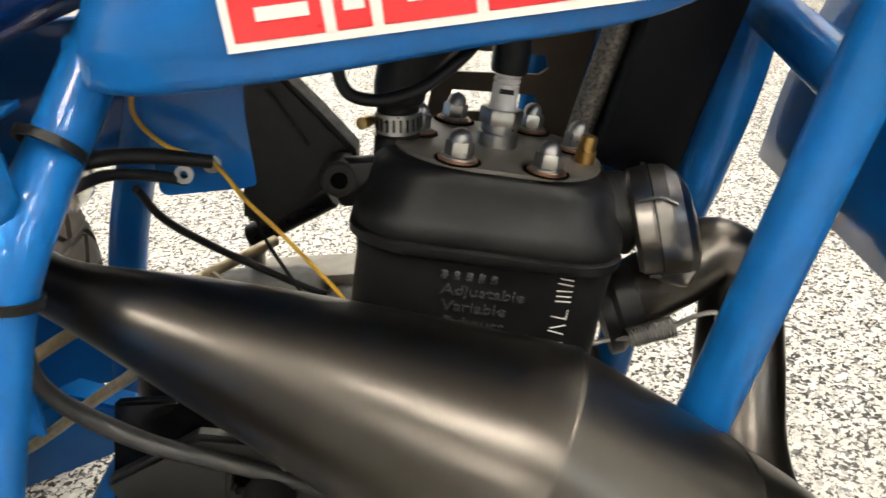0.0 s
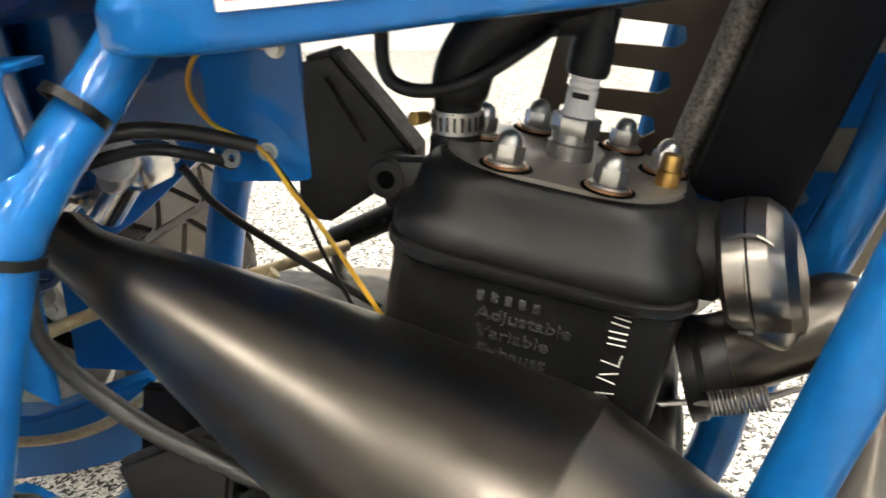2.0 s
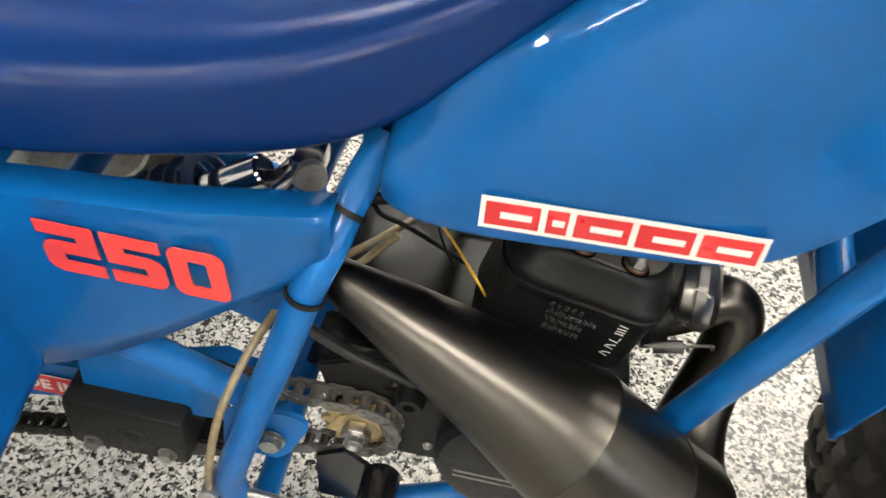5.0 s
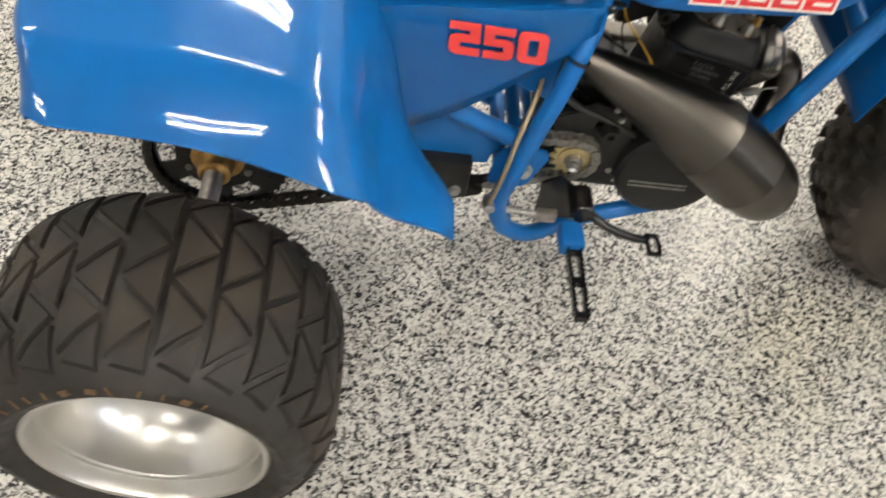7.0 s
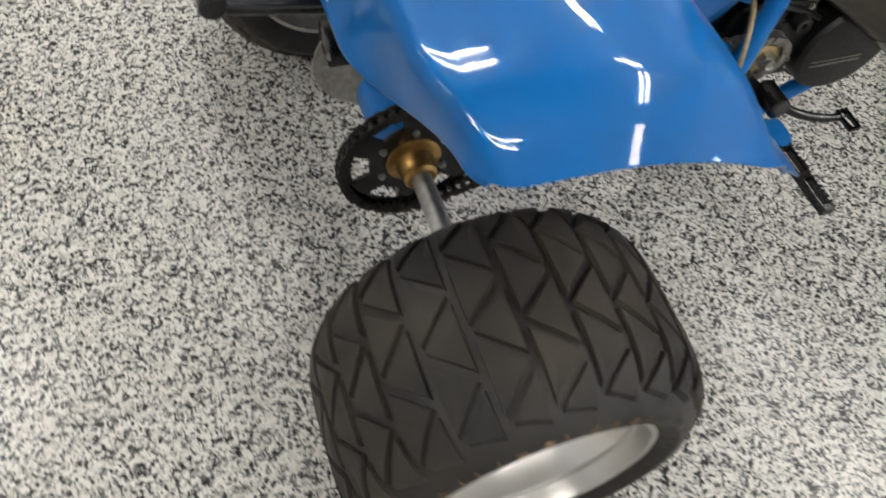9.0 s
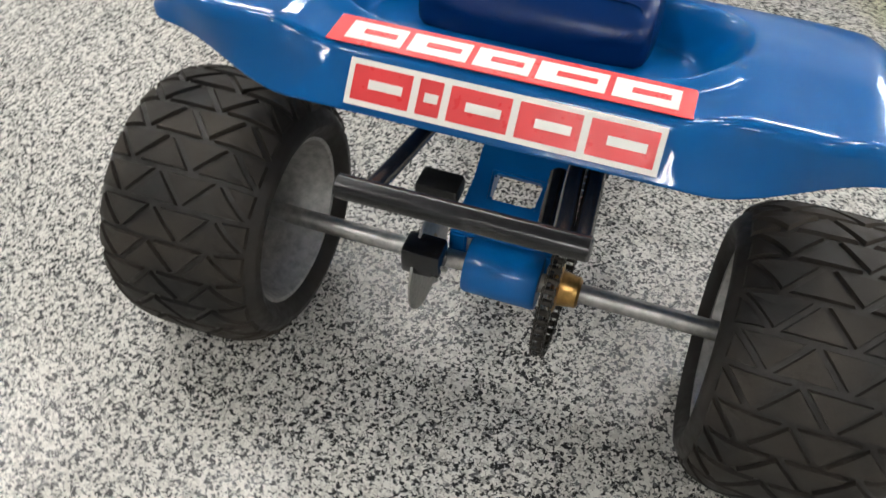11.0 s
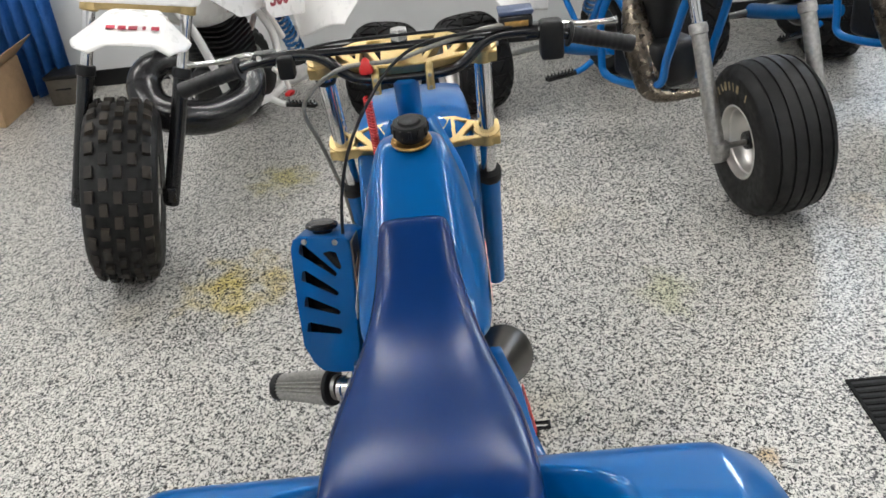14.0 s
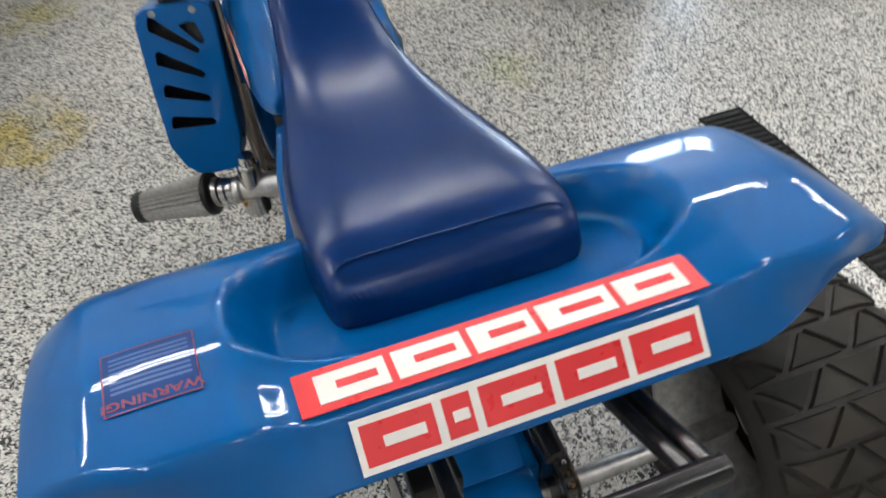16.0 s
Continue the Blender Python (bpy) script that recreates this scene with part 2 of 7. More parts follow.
def frame_of(axis):
    """A turn that lays z along axis."""
    return Vector(axis).to_track_quat("Z", "Y").to_matrix().to_4x4()


def lathe_bm(profile, steps=32, m=None, bm=None, closed=False):
    """Turns (radius, height) pairs about z."""
    bm = bm or bmesh.new()
    m = m or Matrix.Identity(4)
    rings = []
    for r, h in profile:
        if r < 1e-6:
            rings.append([bm.verts.new(m @ Vector((0, 0, h)))])
        else:
            rings.append([bm.verts.new(m @ Vector((r * math.cos(2 * math.pi * k / steps), r * math.sin(2 * math.pi * k / steps), h))) for k in range(steps)])
    pairs = list(zip(rings, rings[1:] + (rings[:1] if closed else [])))
    if not closed:
        pairs = pairs[: len(rings) - 1]
    for a, b in pairs:
        for k in range(steps):
            j = (k + 1) % steps
            if len(a) == 1 and len(b) == 1:
                continue
            if len(a) == 1:
                bm.faces.new((a[0], b[k], b[j]))
            elif len(b) == 1:
                bm.faces.new((a[k], a[j], b[0]))
            else:
                bm.faces.new((a[k], a[j], b[j], b[k]))
    return bm


def rod_bm(a, b, r, steps=20, bm=None, bevel=None):
    """A round bar from a to b with slightly broken edges."""
    a, b = Vector(a), Vector(b)
    h = (b - a).length
    c = min(r * 0.15, h * 0.2) if bevel is None else bevel
    return lathe_bm([(0, 0), (r - c, 0), (r, c), (r, h - c), (r - c, h), (0, h)], steps, Matrix.Translation(a) @ frame_of(b - a), bm)


def spline(points, n=8):
    """Catmull-Rom through the points."""
    p = [Vector(q) for q in points]
    p = [2 * p[0] - p[1]] + p + [2 * p[-1] - p[-2]]
    out = []
    for i in range(1, len(p) - 2):
        for k in range(n):
            t = k / n
            out.append(0.5 * (2 * p[i] + (p[i + 1] - p[i - 1]) * t + (2 * p[i - 1] - 5 * p[i] + 4 * p[i + 1] - p[i + 2]) * t * t + (3 * p[i] - p[i - 1] - 3 * p[i + 1] + p[i + 2]) * t ** 3))
    out.append(p[-2])
    return out


def tube_bm(points, radii, steps=16, n=8, bm=None, smooth=True, cap=True, cut=(None, None)):
    """A swept tube; radii may be one number or one for each point; cut: normals of the planes that end it."""
    bm = bm or bmesh.new()
    if not isinstance(radii, (list, tuple)):
        radii = [radii] * len(points)
    if smooth:
        path = spline(points, n)
        rr = [v.x for v in spline([(r, 0, 0) for r in radii], n)]
    else:
        path, rr = [Vector(q) for q in points], list(radii)
    tang = [(path[min(i + 1, len(path) - 1)] - path[max(i - 1, 0)]).normalized() for i in range(len(path))]
    side = tang[0].orthogonal().normalized()
    rings = []
    for q, t, r in zip(path, tang, rr):
        side = (side - t * side.dot(t)).normalized()
        up = t.cross(side)
        rings.append([bm.verts.new(q + (side * math.cos(2 * math.pi * k / steps) + up * math.sin(2 * math.pi * k / steps)) * r) for k in range(steps)])
    for ring, q, t, plane in ((rings[0], path[0], tang[0], cut[0]), (rings[-1], path[-1], tang[-1], cut[1])):
        if plane is not None:
            for v in ring:
                v.co -= t * ((v.co - q).dot(plane) / t.dot(plane))
    for a, b in zip(rings, rings[1:]):
        for k in range(steps):
            j = (k + 1) % steps
            bm.faces.new((a[k], a[j], b[j], b[k]))
    if cap:
        bm.faces.new(rings[0][::-1])
        bm.faces.new(rings[-1])
    return bm


def loft_bm(rings, bm=None, cap=True, closed=True):
    """Skins a list of rings of points of equal length."""
    bm = bm or bmesh.new()
    vs = [[bm.verts.new(p) for p in ring] for ring in rings]
    n = len(vs[0])
    for a, b in zip(vs, vs[1:]):
        for k in range(n if closed else n - 1):
            j = (k + 1) % n
            bm.faces.new((a[k], a[j], b[j], b[k]))
    if cap and closed:
        bm.faces.new(vs[0][::-1])
        bm.faces.new(vs[-1])
    return bm


def rounded_rect(hx, hy, r, n=5):
    """Corner-rounded outline, counter-clockwise."""
    pts = []
    for cx, cy, a0 in ((hx - r, hy - r, 0), (-hx + r, hy - r, 90), (-hx + r, -hy + r, 180), (hx - r, -hy + r, 270)):
        for k in range(n + 1):
            a = radians(a0 + 90 * k / n)
            pts.append((cx + r * math.cos(a), cy + r * math.sin(a)))
    return pts


def plate_bm(outline, thick, m=None, bevel=0.0, bm=None, holes=()):
    """A flat plate from a 2D outline in xy with round-edged thickness along z; holes are outlines too."""
    bm2 = bmesh.new()
    loops = []
    for ring in (outline, *holes):
        vs = [bm2.verts.new((x, y, 0)) for x, y in ring]
        loops += [bm2.edges.new((vs[k], vs[(k + 1) % len(vs)])) for k in range(len(vs))]
    if holes:
        bmesh.ops.triangle_fill(bm2, edges=loops, use_beauty=True, use_dissolve=False)
    else:
        bm2.faces.new(bm2.verts[:])
    r = bmesh.ops.extrude_face_region(bm2, geom=bm2.faces[:])
    bmesh.ops.translate(bm2, vec=(0, 0, thick), verts=[v for v in r["geom"] if isinstance(v, bmesh.types.BMVert)])
    bmesh.ops.translate(bm2, vec=(0, 0, -thick / 2), verts=bm2.verts[:])
    bmesh.ops.recalc_face_normals(bm2, faces=bm2.faces)
    if bevel > 0:
        es = [e for e in bm2.edges if len(e.link_faces) == 2 and e.calc_face_angle(0) > 1.0]
        bmesh.ops.bevel(bm2, geom=es, offset=bevel, segments=2, affect="EDGES")
    if m is not None:
        bmesh.ops.transform(bm2, matrix=m, verts=bm2.verts[:])
    if bm is None:
        return bm2
    tmp = bpy.data.meshes.new("tmp")
    bm2.to_mesh(tmp)
    bm.from_mesh(tmp)
    bm2.free()
    bpy.data.meshes.remove(tmp)
    return bm


def hex_bm(across, height, m, bm=None):
    r = across / 2 / math.cos(math.pi / 6)
    return lathe_bm([(0, 0), (r * 0.93, 0), (r, height * 0.12), (r, height * 0.88), (r * 0.93, height), (0, height)], 6, m, bm)


def acorn_bm(s, m):
    """Domed cap nut: flange, hexagon and dome."""
    bm = lathe_bm([(0, 0), (s * 0.85, 0), (s * 0.85, s * 0.12), (0, s * 0.13)], 20, m)
    hex_bm(s * 1.25, s * 0.75, m @ Matrix.Translation((0, 0, s * 0.12)), bm)
    dome = [(s * 0.56, s * 0.85)] + [(s * 0.54 * math.cos(a), s * 1.0 + s * 0.5 * math.sin(a)) for a in (0.0, 0.5, 0.95, 1.3)] + [(0, s * 1.5)]
    return lathe_bm(dome, 18, m, bm)


def bolt_bm(s, m, length=0.0):
    bm = lathe_bm([(0, 0), (s * 0.8, 0), (s * 0.8, s * 0.12), (0, s * 0.13)], 18, m)
    return hex_bm(s * 1.1, s * 0.5, m @ Matrix.Translation((0, 0, s * 0.12)), bm)


def text_bm(body, height, m, depth=0.0006, bold=0.0, stretch=1.0, align="CENTER"):
    """Built-in letters as a thin solid."""
    cu = bpy.data.curves.new("letters", "FONT")
    cu.body, cu.size, cu.align_x, cu.align_y = body, height / 0.7, align, "CENTER"
    cu.extrude, cu.offset, cu.resolution_u = depth, bold, 3
    ob = new("letters", cu)
    dg = bpy.context.evaluated_depsgraph_get()
    dg.update()
    me = bpy.data.meshes.new_from_object(ob.evaluated_get(dg))
    bm = bmesh.new()
    bm.from_mesh(me)
    bpy.data.objects.remove(ob)
    bpy.data.curves.remove(cu)
    bpy.data.meshes.remove(me)
    bmesh.ops.transform(bm, matrix=m @ Matrix.Diagonal((stretch, 1, 1, 1)), verts=bm.verts[:])
    return bm


def empty(name, label, category, at=(0, 0, 0), group="", kind=""):
    ob = new(name)
    ob.matrix_basis = Matrix.Translation(at)
    return tagged(ob, label, category, group, kind)


def solid(ob, thick, offset=-1.0):
    md = ob.modifiers.new("thick", "SOLIDIFY")
    md.thickness, md.offset = thick, offset
    return ob


def ss(a, b, x):
    t = min(1, max(0, (x - a) / (b - a)))
    return t * t * (3 - 2 * t)


def lerp_at(x, pairs):
    for (a, u), (b, v) in zip(pairs, pairs[1:]):
        if x <= b:
            return u + (v - u) * min(1, max(0, (x - a) / (b - a)))
    return pairs[-1][1]


BROWN_MARK = mat("faded_brown_print", (0.15, 0.085, 0.038), 0.7, vary=0.4, scale=60)


def digit_bm(kind, m):
    """Square-shouldered stencil figure, 0.8 wide and 1 high before the matrix."""
    five = [(0, 1), (0.8, 1), (0.8, 0.77), (0.27, 0.77), (0.27, 0.63), (0.62, 0.63), (0.74, 0.58), (0.8, 0.48), (0.8, 0.15), (0.74, 0.05), (0.64, 0), (0, 0), (0, 0.23), (0.53, 0.23), (0.53, 0.4), (0, 0.4)]
    if kind == "0":
        ring = [(x + 0.4, y + 0.5) for x, y in rounded_rect(0.4, 0.5, 0.17)]
        hole = [(x + 0.4, y + 0.5) for x, y in rounded_rect(0.14, 0.27, 0.06)]
        return plate_bm(ring, 1.0, m, holes=[hole])
    if kind == "2":
        five = [(0.8 - x, y) for x, y in five][::-1]
    return plate_bm(five, 1.0, m)

# lighter than the casting: the letters' edge glints are put into their colour
LETTER = mat("letter_glint_grey", (0.1, 0.1, 0.1), 0.28, 0.5, spec=0.8, vary=0.6, scale=300)
HEAT = mat("heat_stained_steel", (0.15, 0.125, 0.1), 0.28, 1.0, vary=0.55, scale=11, bump=0.05)
COPPER = mat("copper_washer", (0.5, 0.26, 0.15), 0.4, 1.0, vary=0.3, scale=90)
PLATE_TOP = mat("bead_blasted_head", (0.15, 0.138, 0.12), 0.38, 0.25, spec=0.7, uneven=0.06, vary=0.1, scale=60, bump=0.05, bump_scale=900)
WARM_ALU = mat("cast_aluminium_cover", (0.4, 0.37, 0.34), 0.3, 1.0, vary=0.25, scale=45, bump=0.08, bump_scale=350, uneven=0.08)
WARM_GREY = mat("warm_grey_paint", (0.3, 0.27, 0.23), 0.5, vary=0.3, scale=30, bump=0.1)


# ---- the room ----
def make_room():
    bm = bmesh.new()
    n = 12
    vs = [[bm.verts.new((-5 + 9.4 * i / n, -6 + 10 * j / n, 0)) for j in range(n + 1)] for i in range(n + 1)]
    for i in range(n):
        for j in range(n):
            bm.faces.new((vs[i][j], vs[i + 1][j], vs[i + 1][j + 1], vs[i][j + 1]))
    tagged(bm_obj("floor", bm, FLOOR), "speckled grey flake epoxy garage floor", "floor", kind="structure")
    for nm, size, at in (("wall_south", (0.15, 10.3, 3.2), (-5.075, -1, 1.6)),
                         ("wall_east", (9.4, 0.15, 3.2), (-0.3, -6.075, 1.6)), ("wall_west", (9.4, 0.15, 3.2), (-0.3, 4.075, 1.6))):
        tagged(bm_obj(nm, box_bm(size, at), WALL, smooth=False), "plain pale grey painted garage wall", "wall", kind="structure")
    side = Matrix(((0, 0, 1, 4.475), (1, 0, 0, 0), (0, 1, 0, 0), (0, 0, 0, 1)))
    hole = [(-3.5, 1.2), (-2.4, 1.2), (-2.4, 2.2), (-3.5, 2.2)]
    wall = bm_obj("wall_north", plate_bm([(-6.15, 0), (4.15, 0), (4.15, 3.2), (-6.15, 3.2)], 0.15, side, holes=[hole]), WALL, smooth=False)
    tagged(wall, "plain pale grey painted garage wall", "wall", kind="structure")
    win = tagged(new("window_1"), "white framed garage window with daylight behind", "window", kind="structure")
    bar = plate_bm([(-3.5, 1.2), (-2.4, 1.2), (-2.4, 2.2), (-3.5, 2.2)], 0.06, side, holes=[[(-3.45, 1.25), (-2.97, 1.25), (-2.97, 2.15), (-3.45, 2.15)], [(-2.93, 1.25), (-2.45, 1.25), (-2.45, 2.15), (-2.93, 2.15)]])
    part("window_frame", bar, WHITE, win, smooth=False)
    part("window_sill", box_bm((0.05, 1.2, 0.025), (4.377, -2.95, 1.19), 0.005), WHITE, win)
    tagged(bm_obj("backdrop", plate_bm([(-4.4, 0.65), (-1.5, 0.65), (-1.5, 2.85), (-4.4, 2.85)], 0.02, Matrix.Translation((0.45, 0, 0)) @ side), DAYLIGHT, smooth=False), "pale blue daylight outside the window", "backdrop", kind="structure")
    tagged(bm_obj("ceiling", box_bm((9.7, 10.3, 0.1), (-0.3, -1, 3.25)), CEILING, smooth=False), "plain grey painted ceiling", "ceiling", kind="structure")
    tagged(bm_obj("baseboard", box_bm((0.015, 9.9, 0.1), (4.39, -1, 0.05), 0.004), PLASTIC, smooth=False), "dark vinyl baseboard along the wall", "baseboard", kind="structure")


def make_light():
    """Twin-tube shop fitting."""
    e = empty("ceiling_light", "white twin-tube shop light fitting under the ceiling", "light", group="shop lights")
    part("housing", box_bm((1.24, 0.28, 0.05), (0, 0, 0.032), 0.012), WHITE, e)
    for s in (-1, 1):
        part("tube", lathe_bm([(0.019, 0), (0.019, 1.2)], 8, Matrix.Translation((-0.6, s * 0.085, -0.014)) @ frame_of((1, 0, 0))), TUBE, e, "lit fluorescent tube")
        for x in (-0.607, 0.607):
            part("lamp_holder", box_bm((0.014, 0.045, 0.05), (x, s * 0.085, -0.012), 0.004), WHITE, e)
    return e


make_room()
first = make_light()
# fittings at y = 3.0 and 2.7 are unseen, added to brighten the left floor
spots = [(-1.9, -1.75, 0), (0.5, -1.75, 0), (2.72, -2.5, 90), (-1.9, 1.5, 0), (0.5, 1.5, 0), (2.72, 0.95, 90), (2.72, -0.75, 90), (2.72, -4.2, 90), (0.5, 3.0, 0), (2.72, 2.7, 90), (-0.6, -4.2, 0), (-3.4, -0.1, 90)]
first.matrix_basis = pose(*spots[0][:2], 3.14, 0, 0, spots[0][2])
for x, y, a in spots[1:]:
    copy_thing(first, pose(x, y, 3.14, 0, 0, a))


def make_drain():
    e = empty("floor_drain", "long black slotted trench drain grate in the floor", "drain", (0.45, -1.145, 0))
    part("frame", plate_bm([(-0.9, -0.068), (0.6, -0.068), (0.6, 0.068), (-0.9, 0.068)], 0.006, Matrix.Translation((0, 0, 0.003)), 0.001, holes=[[(-0.89, -0.058), (0.59, -0.058), (0.59, 0.058), (-0.89, 0.058)]]), DRAIN, e)
    part("channel", box_bm((1.48, 0.116, 0.003), (-0.15, 0, 0.0025)), PLASTIC, e, "dark drain channel")
    slat = None
    for k in range(62):
        x = -0.882 + k * 0.0238
        if slat is None:
            slat = part("slat", box_bm((0.0125, 0.116, 0.004), (0, 0, 0.0055), 0.001), DRAIN, e)
            slat.location = (x, 0, 0)
        else:
            o = new("slat", slat.data)
            o.parent = e
            o.location = (x, 0, 0)


make_drain()


# ---- tyres and rims ----
def tyre_profile(r, half, rim, bead):
    """(radius, axial) from the outer bead over the crown to the inner bead."""
    low = crown(half * 0.97, r, half)
    out = [(rim - 0.004, bead), (rim + 0.006, bead + 0.012), (rim + 0.3 * (low - rim), half - 0.008), (rim + 0.65 * (low - rim), half), (low - 0.004, half - 0.001)]
    out += [(crown(half * a, r, half), half * a) for a in (0.97, 0.92, 0.86, 0.78, 0.65, 0.45, 0.2)]
    return out + [(a, -b) for a, b in reversed(out)]


def tyre_bm(r, half, rim, bead, steps=72, m=None):
    return lathe_bm(tyre_profile(r, half, rim, bead), steps, m)


def crown(v, r, half):
    """The radius of the tread at the axial place v."""
    a = abs(v) / half
    return r - 0.003 * a * a - 0.3 * half * a ** 4.8


def tread_bm(r, half, rows, cols, gap, rise, kind, m=None):
    """Raised tread: triangles between slanting grooves, square knobs, or plain ribs."""
    bm = bmesh.new()
    m = m or Matrix.Identity(4)
    pitch, w = 2 * math.pi / rows, half * 0.93

    def at(u, v, up):
        rad = crown(v, r, half) + up
        return m @ Vector((rad * math.cos(u), rad * math.sin(u), v))

    def inset(ring, by):
        """The ring with each side moved inwards; None where nothing is left."""
        q = [Vector((u * r, v)) for u, v in ring]
        q = [p for k, p in enumerate(q) if (p - q[k - 1]).length > 1e-5]
        if len(q) < 3:
            return None
        if sum(p.x * n.y - n.x * p.y for p, n in zip(q, q[1:] + q[:1])) < 0:
            q.reverse()
        out = []
        for k in range(len(q)):
            a, b, c = q[k - 1], q[k], q[(k + 1) % len(q)]
            d1, d2 = (b - a).normalized(), (c - b).normalized()
            n1, n2 = Vector((-d1.y, d1.x)), Vector((-d2.y, d2.x))
            turn = d1.x * d2.y - d1.y * d2.x
            if abs(turn) < 1e-4:
                out.append(b + n1 * by)
                continue
            p1, p2 = a + n1 * by, b + n2 * by
            t = ((p2 - p1).x * d2.y - (p2 - p1).y * d2.x) / turn
            out.append(p1 + d1 * t)
        for k in range(len(q)):
            if (out[k] - out[k - 1]).dot(q[k] - q[k - 1]) <= 0:
                return None
        return out

    def prism(ring):
        low, top = inset(ring, gap / 2), inset(ring, gap / 2 + 0.0016)
        if low is None or top is None or len(low) != len(top):
            return
        lo, hi = [], []
        for k in range(len(low)):
            j = (k + 1) % len(low)
            for f in (0, 0.25, 0.5, 0.75):
                p, q = low[k].lerp(low[j], f), top[k].lerp(top[j], f)
                lo.append(bm.verts.new(at(p.x / r, p.y, -0.002)))
                hi.append(bm.verts.new(at(q.x / r, q.y, rise)))
        c = sum(top, Vector((0, 0))) / len(top)
        mid = bm.verts.new(at(c.x / r, c.y, rise))
        for k in range(len(hi)):
            j = (k + 1) % len(hi)
            bm.faces.new((lo[k], lo[j], hi[j], hi[k]))
            bm.faces.new((hi[k], hi[j], mid))

    for i in range(rows):
        u0, u1 = i * pitch, (i + 1) * pitch
        if kind == "triangles":
            step = 2 * w / cols
            off = 0.03 * step * math.sin(i * 2.3)
            k = -1
            while True:
                a = -w + k * step + off
                if a > w:
                    break
                for ring in ([(u0, a), (u0, a + step), (u1, a + step / 2)], [(u1, a + step / 2), (u0, a + step), (u1, a + 1.5 * step)]):
                    ring = [(u, min(w, max(-w, v))) for u, v in ring]
                    area = abs(sum(p[0] * q[1] - q[0] * p[1] for p, q in zip(ring, ring[1:] + ring[:1]))) / 2 * r
                    if area > 0.0005:
                        prism(ring)
                k += 1
        elif kind == "knobs":
            step = 2 * w / cols
            for k in range(cols):
                a = -w + k * step
                sh = pitch * 0.5 * (k % 2)
                prism([(u0 + sh, a), (u0 + sh, a + step), (u1 + sh - pitch * 0.3, a + step), (u1 + sh - pitch * 0.3, a)])
    return bm


def rib_tyre_bm(r, half, rim, bead, m=None):
    """Slick front tyre with grooves right round."""
    out = tyre_profile(r, half, rim, bead)[:8]
    ribs = []
    for k in range(5):
        v = (half * 0.72) * (1 - 2 * k / 4)
        rad = crown(v, r, half)
        ribs += [(rad, v + 0.004), (rad - 0.006, v + 0.002), (rad - 0.006, v - 0.002), (rad, v - 0.004)]
    return lathe_bm(out + ribs + [(a, -b) for a, b in reversed(out)], 72, m)


def flatten(ob):
    """The tyre's patch on the floor is pressed flat."""
    low = ob.matrix_world
    for v in ob.data.vertices:
        if (low @ v.co).z < 0.001:
            p = low @ v.co
            p.z = 0.001
            v.co = low.inverted() @ p


def wheel(parent, m, r, half, rim, bead, kind, rows, cols, prefix, label, dish=0.076, rise=0.007, gap=0.009, holes=4, rubber=RUBBER, carcass=None):
    """Tyre with tread and a dished aluminium rim; z is the axle, pointing outwards."""
    if kind == "ribs":
        ty = part(prefix + "_tyre", rib_tyre_bm(r, half, rim, bead, m), rubber, parent, label)
    else:
        ty = part(prefix + "_tyre", tyre_bm(r - rise, half, rim, bead, 72, m), carcass or rubber, parent, label)
        tr = part("tread", tread_bm(r - rise, half, rows, cols, gap, rise, kind, m), rubber, ty, sharp=0.5)
        flatten(tr)
    flatten(ty)
    b = bead
    deep = b - dish
    prof = [(rim + 0.004, b + 0.003), (rim + 0.0075, b + 0.008), (rim + 0.007, b + 0.012), (rim + 0.003, b + 0.0145), (rim - 0.002, b + 0.0125), (rim - 0.0045, b + 0.006), (rim - 0.0055, b - 0.006), (rim - 0.007, b - 0.0125), (rim - 0.0115, b - 0.0145),
            (rim - 0.0135, b - 0.017)] + [(rim - c, b - dish * f) for c, f in ((0.0145, 0.24), (0.0165, 0.34), (0.021, 0.5), (0.029, 0.65), (0.04, 0.77), (0.048, 0.825), (0.0525, 0.84), (0.0545, 0.87), (0.0555, 0.95), (0.058, 1.0))] + [
            (rim - 0.062, deep), (rim - 0.064, deep + 0.002), (0.058, deep + 0.001), (0.055, deep + 0.003), (0.05, deep + 0.012), (0.03, deep + 0.014), (0, deep + 0.014)]
    rm = part(prefix + "_rim", lathe_bm(prof, 96, m), SPUN_ALU, parent, "polished aluminium dished wheel rim", sharp=0.35)
    inner = [(rim + 0.006, -b - 0.004), (rim + 0.008, -b - 0.009), (rim - 0.004, -b - 0.006), (rim - 0.012, -b + 0.02), (rim - 0.03, -b + 0.05), (rim - 0.031, max(b - dish - 0.002, -b + 0.06))]
    part("barrel", lathe_bm(inner, 48, m), DULL_ALU, rm)
    for k in range(holes):
        a = 2 * math.pi * (k + 0.5) / holes
        q = m @ Matrix.Translation((0.07 * math.cos(a), 0.07 * math.sin(a), b - dish - 0.004))
        part("wheel_nut", bolt_bm(0.011, q), STEEL, rm)
    q = m @ Matrix.Translation((0, 0, b - dish)) @ pose(0, 0, 0, 0, 0, 80) @ Matrix.Translation((rim - 0.05, 0, 0.012))
    vs = q @ pose(0, 0, 0, 0, -55, 0)
    part("valve", lathe_bm([(0, 0.034), (0.0045, 0.034), (0.0052, 0.032), (0.0052, 0.02), (0.0062, 0.018), (0.0075, 0.0), (0, 0)], 14, vs), BLACK_RUBBER, rm)
    part("valve_cap", lathe_bm([(0, 0.0365), (0.0045, 0.0365), (0.0055, 0.035), (0.0055, 0.03), (0, 0.03)], 14, vs), DULL_ALU, rm)
    return ty


